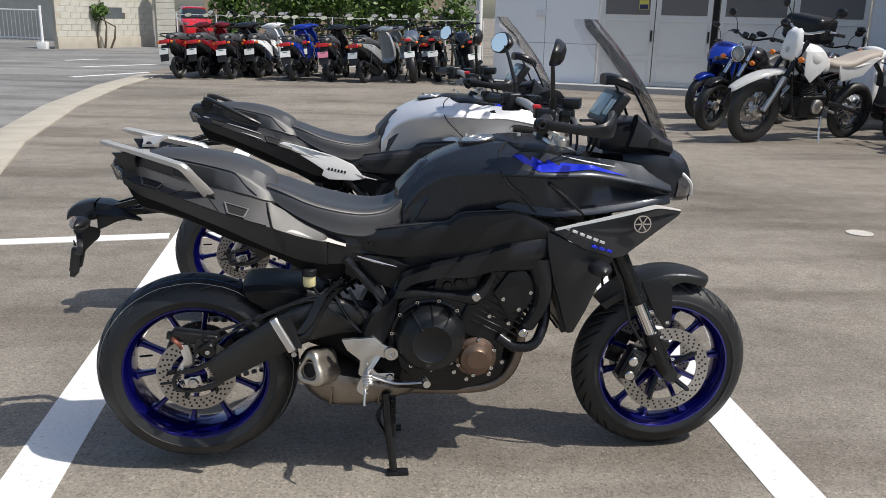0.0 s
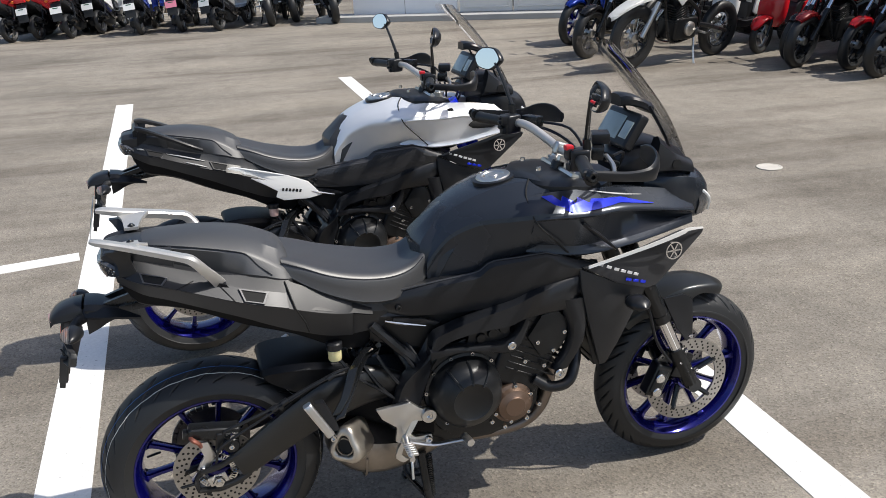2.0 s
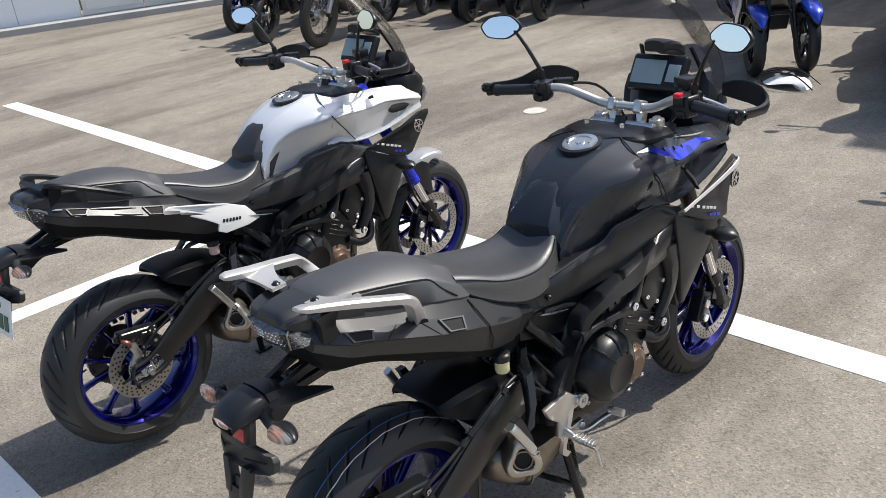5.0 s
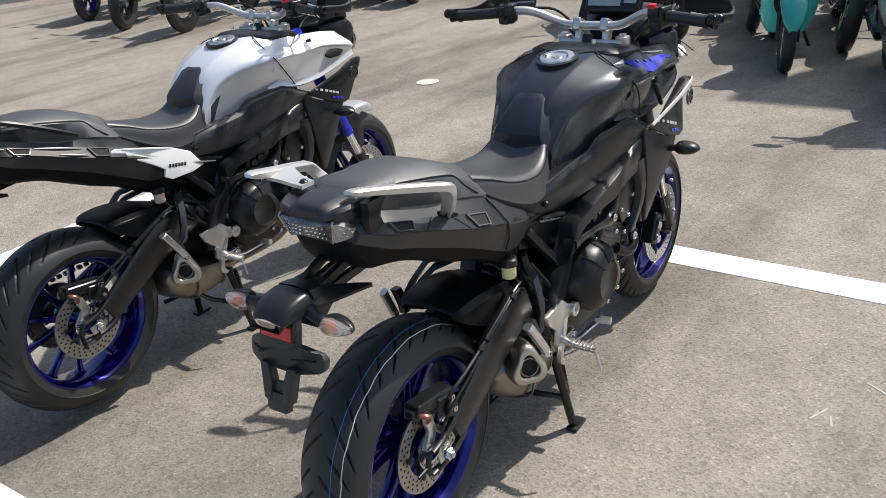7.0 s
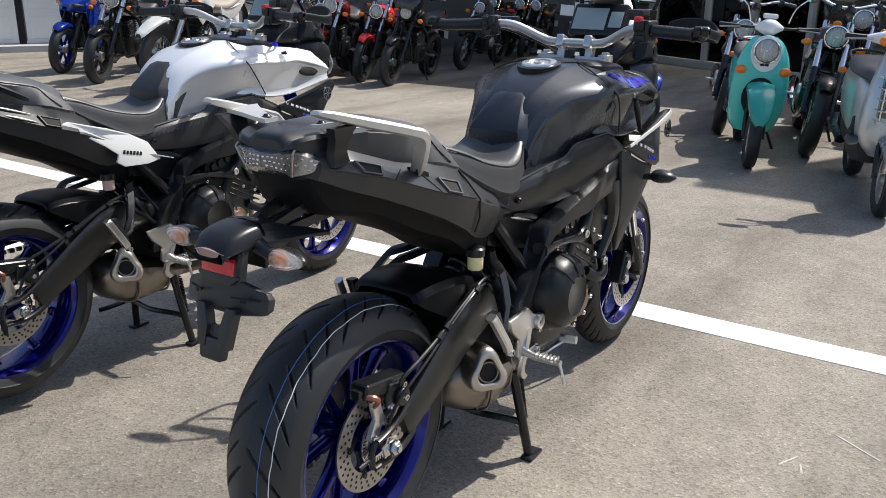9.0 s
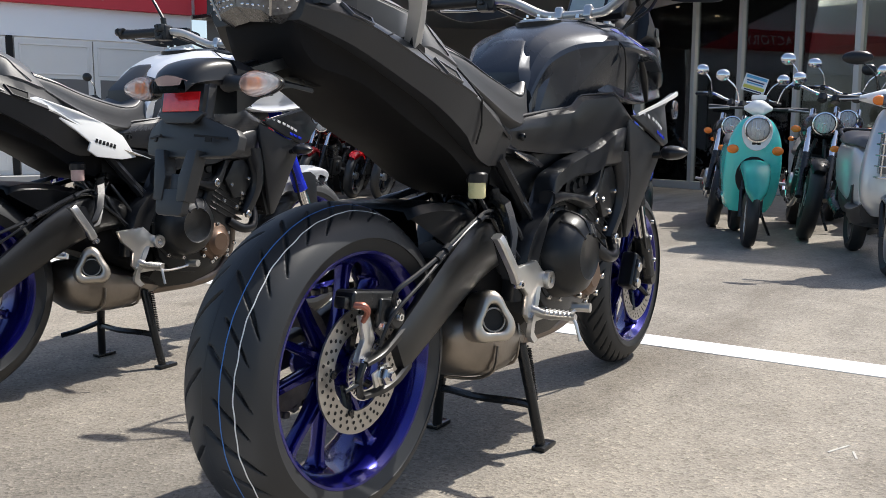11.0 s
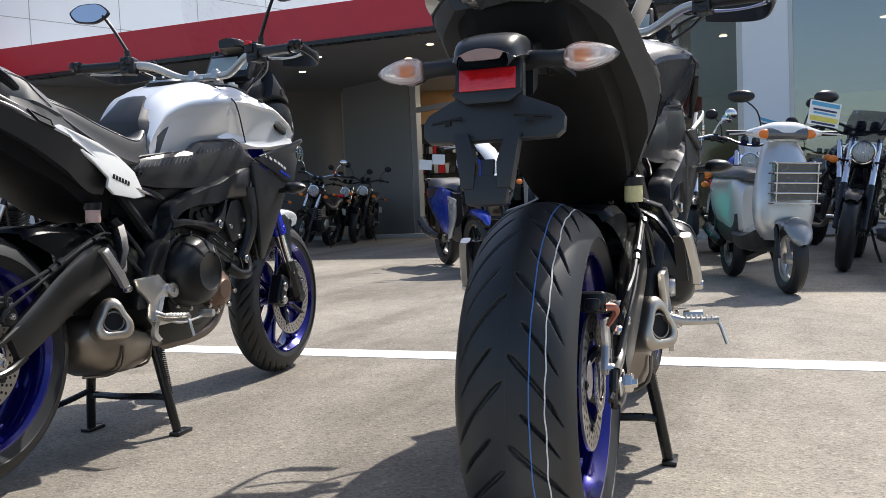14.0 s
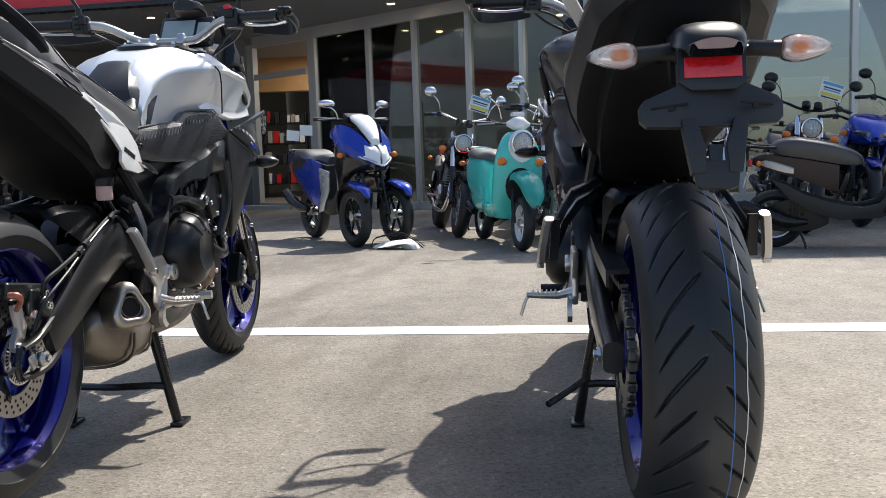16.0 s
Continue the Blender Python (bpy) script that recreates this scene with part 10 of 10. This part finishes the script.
    tube(bm, [(0.16, -0.08, 0.16), (0.20, -0.13, 0.05), (0.21, -0.14, 0.008)], 0.010, 8, 2)
    part("stand_leg", bm, BLACKMET, v)
    bm = B()
    tube(bm, [(0.0, -0.11, 0.735), (-0.13, -0.10, 0.745), (-0.19, 0, 0.75), (-0.13, 0.10, 0.745), (0.0, 0.11, 0.735)], 0.011, 8, 3)
    part("grab_rail", bm, BLACKMET, v)
    bm = B()
    box(bm, (-0.165, 0, 0.63), (0.03, 0.11, 0.05), None, 0.01, 2)
    part("tail_lamp", bm, REDREF, v)
    plate(v, -0.20, 0.50, 14)
    return v


# row of rears along the fence
SMOKE = thin_pane("dark_fly_screen", (0.30, 0.29, 0.32), 1.3)
RACKBOX = mat("smoked_rack_plastic", (0.10, 0.105, 0.11), 0.25, 0.2, 0.3, 30, coat=0.3)
MAROON = mat("dark_red_paint", (0.20, 0.012, 0.016), 0.25, 0.2, 0.1, 4, coat=0.5)
BLUEP = mat("metallic_blue_paint", (0.012, 0.05, 0.42), 0.25, 0.4, 0.1, 4, coat=0.5)
BLACKP = mat("gloss_black_paint", (0.012, 0.012, 0.014), 0.2, 0, 0.1, 4, coat=0.5)
SILVERP = mat("silver_scooter_paint", (0.55, 0.57, 0.58), 0.3, 0.6, 0.05, 4, coat=0.3)
PURPLE = mat("dark_purple_paint", (0.017, 0.008, 0.011), 0.38, 0.0, 0.15, 4, coat=0.15)
row = [(-3.43, 16.05, 68, MAROON, "scooter", "small red and black scooter with a white plate"), (-2.95, 16.25, 74, MAROON, "scooter", "dark red scooter with a white plate"), (-2.36, 16.15, 78, BLACKP, "scooter", "black scooter with red tail lamps"),
       (-1.85, 16.7, 76, WHITE, "scooter", "white and red scooter leaning on its stand"), (-1.05, 15.95, 80, BLUEP, "scooter", "metallic blue scooter with a white plate"), (-0.27, 16.0, 78, BLACKP, "pink", "black scooter with a pink plate"),
       (0.45, 15.75, 62, SILVERP, "scooter", "silver and black scooter with a white plate"), (1.5, 16.0, 84, SILVERP, "naked", "silver naked motorcycle seen from behind"), (2.05, 16.5, 80, BLACKP, "naked", "black naked motorcycle among the parked row"), (2.75, 15.7, 92, BLACKP, "naked", "black naked motorcycle parked askew")]
for x, y, h, pt, kind, lab in row:
    ln = 1.4 if kind == "naked" else 1.2
    q = place(x + 1.1 * ln * math.cos(radians(h)), y + 1.1 * ln * math.sin(radians(h)), h, 1.1)
    if kind == "naked":
        motorcycle(lab, q, pt, "naked", group="row of parked two-wheelers")
    else:
        scooter(lab, q, pt, BLACKP, pinkplate=kind == "pink", group="row of parked two-wheelers", slim=True, screen=kind == "pink")
for x, y, h, pt, lab in ((-2.75, 18.5, 80, BLACKP, "dark scooter half hidden in the second row"), (-2.1, 18.6, 84, BLACKP, "black scooter half hidden in the second row"), (-1.5, 18.7, 80, WHITE, "white scooter half hidden in the second row"), (-0.75, 18.5, 86, BLUEP, "dark blue scooter half hidden in the second row"), (-0.1, 18.6, 80, BLACKP, "black scooter half hidden in the second row"), (0.55, 18.5, 84, BLACKP, "black scooter half hidden in the second row"), (1.3, 18.6, 80, SILVERP, "silver scooter half hidden in the second row"), (2.0, 18.8, 86, BLACKP, "black scooter half hidden in the second row")):
    scooter(lab, place(x, y, h, 1.1), pt, BLACKP, group="row of parked two-wheelers", screen=True, slim=True)

# by the garage doors
motorcycle("blue sports motorcycle with clear headlamps", place(5.5, 10.1, 212, 1.12), BLUEP, "sport", BLUE)
motorcycle("black motorcycle with a round headlamp and a large top case", place(5.12, 8.7, 212, 1.15), BLACKP, "naked", top_case=True)
motorcycle("white off-road motorcycle with wire wheels", place(5.18, 7.56, 200, 1.17), WHITE, "dirt", BLACKMET, seatmat=mat("tan_seat", (0.34, 0.30, 0.26), 0.6))
motorcycle("dark motorcycle parked tight against the garage", place(6.9, 9.9, 208, 1.05), BLACKP, "naked")
scooter("white sports scooter with a dark lower body", place(7.1, 8.75, 205, 1.1), WHITE, BLACKP, slim=True)
scooter("bright red sports scooter", place(7.3, 7.95, 205, 1.1), RED, BLACKP, slim=True)
motorcycle("black naked motorcycle with blacked-out wheels", place(7.2, 7.1, 200), BLACKP, "naked")
motorcycle("red and black motorcycle with a round headlamp", place(7.4, 6.3, 200), RED, "naked")
motorcycle("black cruiser with a small headlamp fairing and orange signals", place(7.3, 5.75, 196), BLACKP, "bikini")
motorcycle("black cruiser under the canopy", place(9.6, 6.2, 190), BLACKP, "cruiser")
motorcycle("black motorcycle parked in the shade", place(11.6, 6.3, 195), BLACKP, "naked")
motorcycle("black motorcycle with twin mirrors parked in the shade", place(12.1, 6.9, 195), BLACKP, "naked")
motorcycle("dark motorcycle parked in the shade by the wall", place(12.3, 7.6, 195), BLACKP, "naked")
for x, y, h, st, pt, lab in ((7.0, 6.75, 204, "naked", MAROON, "dark red motorcycle with a round headlamp"), (8.9, 7.4, 205, "naked", BLACKP, "black motorcycle in the second row"), (8.3, 8.7, 205, "naked", BLACKP, "dark motorcycle beside the garage wall"), (7.6, 0.5, 195, "cruiser", BLACKP, "black cruiser behind the turquoise scooter"), (7.4, -1.0, 188, "naked", BLACKP, "black motorcycle behind the delivery scooter"), (7.3, -3.0, 182, "naked", BLACKP, "black motorcycle close to the shop glass")):
    motorcycle(lab, place(x, y, h, 1.08), pt, st, CHROME if st == "cruiser" else None)
motorcycle("black cruiser with chrome fork and wide bars", place(6.4, 1.25, 196), BLACKP, "cruiser", CHROME, tag=True)
motorcycle("black cruiser with chrome trim beside the scooters", place(5.75, 0.35, 195), BLACKP, "cruiser", CHROME)
motorcycle("dark blue cruiser with price card", place(6.6, -0.1, 192), BLUEP, "naked", CHROME, tag=True)

# near the shop glass
scooter("turquoise retro scooter with white wheels and orange signals", place(5.02, 0.57, 200), TEAL, TEAL, retro=True, lean=3)
scooter("silver and white delivery scooter with a front rack", place(4.12, -0.45, 198), SILVERP, GRAIN, basket=True, tag=True, lean=3)
motorcycle("black naked motorcycle with a fly screen and round headlamp", place(5.6, -0.85, 172), BLACKP, "naked", CHROME, screen=True)
motorcycle("black motorcycle with twin mirrors and a round headlamp", place(6.0, -1.75, 180), BLACKP, "naked", CHROME, tag=True)
long_scooter("dark purple scooter with a long black seat", place(4.77, -2.42, 260), PURPLE)
motorcycle("blue and black motorcycle behind the scooters", place(6.6, -2.4, 178), BLUEP, "sport")


def three_wheeler(label, m):
    """A leaning scooter with two front wheels; x ahead from the rear axle."""
    base = 1.31
    v = thing("three_wheeled_scooter", label, "scooter", "parked scooters", m @ pose(-base, 0, 0))
    plain_wheel(v, "rear_wheel", 0, 0.27, 0.06, BLACKMET, 5)
    for s in (-1, 1):
        w = plain_wheel(v, "front_wheel", base, 0.265, 0.048, BLACKMET, 6)
        w.location.y = s * 0.205
        bm = B()
        rows = []
        for a, k in ((172, 0.05), (140, 0.07), (110, 0.078), (80, 0.075), (50, 0.06), (34, 0.03), (28, 0.008)):
            ca, sa = math.cos(radians(a)), math.sin(radians(a))
            rr = 0.305 + (0.02 if a < 60 else 0)
            rows.append([(base + (rr - d) * ca, s * 0.205 + y * k, 0.265 + (rr - d) * sa) for y, d in ((-1, 0.06), (-0.9, 0.02), (0, 0), (0.9, 0.02), (1, 0.06))])
        skin(bm, rows, 4, 2, False, False)
        bmesh.ops.solidify(bm, geom=bm.faces[:], thickness=0.004)
        fe = part("front_fender", bm, BLACKP, v)
        bm = B()
        rows = []
        for a, k in ((118, 0.02), (100, 0.06), (78, 0.07), (52, 0.058), (36, 0.028), (30, 0.006)):
            ca, sa = math.cos(radians(a)), math.sin(radians(a))
            rr = 0.312 + (0.02 if a < 60 else 0)
            rows.append([(base + (rr - d) * ca, s * 0.205 + y * k, 0.265 + (rr - d) * sa) for y, d in ((-1, 0.045), (-0.9, 0.016), (0, 0), (0.9, 0.016), (1, 0.045))])
        skin(bm, rows, 4, 2, False, False)
        part("fender_panel", bm, BLUEP, fe, "metallic blue fender panel")
        for dx in (-0.05, 0.05):
            bm = B()
            tube(bm, [(base + dx * 0.6, s * 0.12, 0.27), (base - 0.05 + dx, s * 0.10, 0.46), (base - 0.10 + dx, s * 0.09, 0.64)], 0.017, 8, 2)
            part("fork_leg", bm, BLACKMET, v)
    for z in (0.47, 0.60):
        bm = B()
        tube(bm, [(base - 0.08, -0.15, z), (base - 0.05, 0, z + 0.015), (base - 0.08, 0.15, z)], 0.018, 8, 2)
        part("link_arm", bm, BLACKMET, v)
    # nose: black core, blue wings, white top panel, clear lamps
    bm = B()
    skin(bm, [sym(x, [(0, zt), (k * 0.6, zt - 0.02), (k, zt - 0.10), (k * 0.95, zb + 0.05), (k * 0.5, zb), (0, zb)]) for x, zt, zb, k in ((0.86, 1.00, 0.42, 0.16), (0.98, 1.06, 0.46, 0.21), (1.12, 1.04, 0.58, 0.225), (1.26, 0.95, 0.64, 0.19), (1.38, 0.83, 0.66, 0.11), (1.43, 0.76, 0.68, 0.05))], 3, 2)
    nz = part("nose_fairing", bm, BLACKP, v, "black nose fairing")
    for s in (-1, 1):
        bm = B()
        skin(bm, [[(x, s * y, z) for x, y, z in q] for q in (((0.90, 0.195, 1.05), (0.90, 0.215, 1.02), (0.90, 0.218, 0.98), (0.90, 0.18, 0.98)), ((1.02, 0.20, 1.075), (1.02, 0.242, 1.00), (1.02, 0.245, 0.93), (1.02, 0.18, 0.93)), ((1.16, 0.16, 1.05), (1.16, 0.238, 0.94), (1.16, 0.235, 0.84), (1.16, 0.16, 0.84)), ((1.28, 0.10, 0.97), (1.28, 0.195, 0.86), (1.28, 0.185, 0.78), (1.28, 0.10, 0.78)), ((1.37, 0.06, 0.88), (1.37, 0.13, 0.80), (1.37, 0.12, 0.75), (1.37, 0.06, 0.75)), ((1.43, 0.03, 0.80), (1.43, 0.06, 0.76), (1.43, 0.055, 0.73), (1.43, 0.03, 0.73)))], 3, 1)
        part("blue_wing", bm, BLUEP, nz, "metallic blue wing panel")
        bm = B()
        skin(bm, [[(x, s * y, z) for x, y, z in q] for q in (((1.30, 0.02, 0.90), (1.30, 0.11, 0.90), (1.30, 0.15, 0.80), (1.30, 0.02, 0.76)), ((1.40, 0.015, 0.86), (1.40, 0.085, 0.85), (1.40, 0.115, 0.77), (1.40, 0.015, 0.72)), ((1.455, 0.01, 0.80), (1.455, 0.04, 0.79), (1.455, 0.05, 0.735), (1.455, 0.01, 0.70)))], 3, 1)
        part("headlamp", bm, LAMPSILVER, nz, "clear headlamp")
        bm = B()
        tube(bm, [(1.31, s * 0.155, 0.79), (1.41, s * 0.118, 0.755), (1.462, s * 0.05, 0.715), (1.475, 0.0, 0.70)], 0.010, 6, 3)
        part("lamp_bezel", bm, CHROME, nz)
        blinker(v, 1.20, s * 0.27, 0.80, 0.026)
    bm = B()
    skin(bm, [sym(x, [(0, z), (k * 0.8, z - 0.008), (k, z - 0.03), (k * 0.9, z - 0.06), (0, z - 0.06)]) for x, z, k in ((1.03, 1.16, 0.06), (1.08, 1.165, 0.10), (1.18, 1.12, 0.10), (1.28, 1.03, 0.075), (1.36, 0.94, 0.04))], 3, 1)
    part("white_nose_panel", bm, WHITE, nz, "white top panel")
    # bars
    bm = B()
    tube(bm, [(0.90, -0.34, 1.13), (0.95, -0.2, 1.13), (0.99, -0.08, 1.11), (0.99, 0.08, 1.11), (0.95, 0.2, 1.13), (0.90, 0.34, 1.13)], 0.014, 8, 3)
    part("handlebar", bm, BLACKMET, v)
    for s in (-1, 1):
        bm = B()
        tube(bm, [(0.925, s * 0.25, 1.13), (0.895, s * 0.37, 1.13)], 0.018, 8, 1)
        part("grip", bm, RUBBER, v)
        bm = B()
        tube(bm, [(0.98, s * 0.19, 1.135), (0.955, s * 0.35, 1.125)], 0.006, 6, 1)
        part("hand_lever", bm, ALU, v)
    bm = B()
    box(bm, (0.98, 0, 1.135), (0.10, 0.20, 0.07), Matrix.Rotation(radians(25), 4, "Y"), 0.02, 2)
    part("instrument_panel", bm, SATIN, v)
    mirrors(v, 0.99, 0.17, 1.12, 0.12, 0.09, 0.05, False, CHROME)
    # leg shield, floor, silver step panels
    bm = B()
    skin(bm, [sym(x, [(0, zt), (k, zt), (k * 1.02, zt - 0.05), (k * 0.8, zb), (0, zb)]) for x, zt, zb, k in ((0.98, 0.62, 0.30, 0.17), (0.86, 0.42, 0.27, 0.19), (0.66, 0.40, 0.26, 0.19), (0.52, 0.44, 0.28, 0.17))], 3, 1)
    part("floorboard", bm, GRAIN, v)
    for s in (-1, 1):
        bm = B()
        panel(bm, [(0.60, 0.70), (0.82, 0.66), (0.80, 0.50), (0.66, 0.30), (0.56, 0.28), (0.62, 0.46)], s * 0.195, s * 0.012, 0.004)
        part("step_panel", bm, SILVERP, v, "silver step panel")
        bm = B()
        panel(bm, [(0.62, 0.74), (0.40, 0.79), (0.02, 0.80), (-0.28, 0.80), (-0.20, 0.68), (0.1, 0.58), (0.40, 0.36), (0.54, 0.33), (0.58, 0.50)], s * 0.175, s * 0.016, 0.006, lambda co: (co.x, co.y - s * max(0, 0.1 - co.x) * 0.22, co.z))
        part("side_panel", bm, BLUEP, v, "metallic blue side panel")
    bm = B()
    skin(bm, [sym(x, [(0, zt), (k, zt), (k, zb), (0, zb)]) for x, zt, zb, k in ((0.62, 0.72, 0.34, 0.14), (0.4, 0.77, 0.34, 0.17), (0.1, 0.79, 0.50, 0.17), (-0.2, 0.79, 0.66, 0.13), (-0.3, 0.78, 0.72, 0.08))], 3, 1)
    part("rear_body", bm, GRAIN, v)
    bm = B()
    skin(bm, [sym(x, [(0, zt), (k * 0.7, zt), (k, zt - 0.03), (k, zb), (0, zb)]) for x, zt, zb, k in ((0.58, 0.80, 0.72, 0.09), (0.48, 0.825, 0.76, 0.14), (0.28, 0.82, 0.77, 0.16), (0.12, 0.88, 0.78, 0.16), (-0.1, 0.89, 0.79, 0.14), (-0.25, 0.87, 0.79, 0.09))], 3, 2)
    part("seat", bm, VINYL2, v, "black two-step seat")
    bm = B()
    tube(bm, [(0.15, -0.14, 0.30), (-0.05, -0.17, 0.34), (-0.30, -0.17, 0.46)], [0.03, 0.055, 0.05], 12, 3)
    part("muffler", bm, BLACKMET, v)
    bm = B()
    box(bm, (-0.33, 0, 0.74), (0.05, 0.18, 0.06), None, 0.012, 2)
    part("tail_lamp", bm, REDREF, v)
    bm = B()
    tube(bm, [(-0.05, -0.13, 0.84), (-0.30, -0.12, 0.88), (-0.36, 0, 0.89), (-0.30, 0.12, 0.88), (-0.05, 0.13, 0.84)], 0.012, 8, 3)
    part("grab_rail", bm, BLACKMET, v)
    for y, z in ((-0.26, 1.02), (-0.12, 1.07)):
        bm = B()
        box(bm, (0.16, y, z), (0.004, 0.13, 0.10), Matrix.Rotation(radians(18 * y), 4, "X"), 0)
        part("paper_tag", bm, PAPER, v, "small white paper tag")
    return v


three_wheeler("blue and black leaning three-wheeled scooter", place(5.76, 1.89, 221, 1.0))
# white scrap with a wire frame on the ground
bm = B()
skin(bm, [[(x, y, z) for x, y, z in q] for q in (((5.30, 1.48, 0.004), (5.38, 1.44, 0.004), (5.50, 1.5, 0.004), (5.42, 1.6, 0.004)), ((5.30, 1.54, 0.05), (5.38, 1.5, 0.08), (5.50, 1.56, 0.05), (5.42, 1.66, 0.04)), ((5.32, 1.75, 0.02), (5.40, 1.72, 0.06), (5.52, 1.78, 0.05), (5.44, 1.86, 0.01)))], 3, 2)
sc = tagged(part("plastic_wrap", bm, PAPER), "crumpled white plastic wrap on the asphalt", "litter")
bm = B()
tube(bm, [(5.32, 1.40, 0.01), (5.30, 1.55, 0.12), (5.35, 1.80, 0.10), (5.42, 1.86, 0.01)], 0.005, 6, 4)
tube(bm, [(5.50, 1.42, 0.01), (5.46, 1.6, 0.13), (5.40, 1.82, 0.1)], 0.004, 6, 4)
part("wire_loop", bm, BLACKMET, sc)
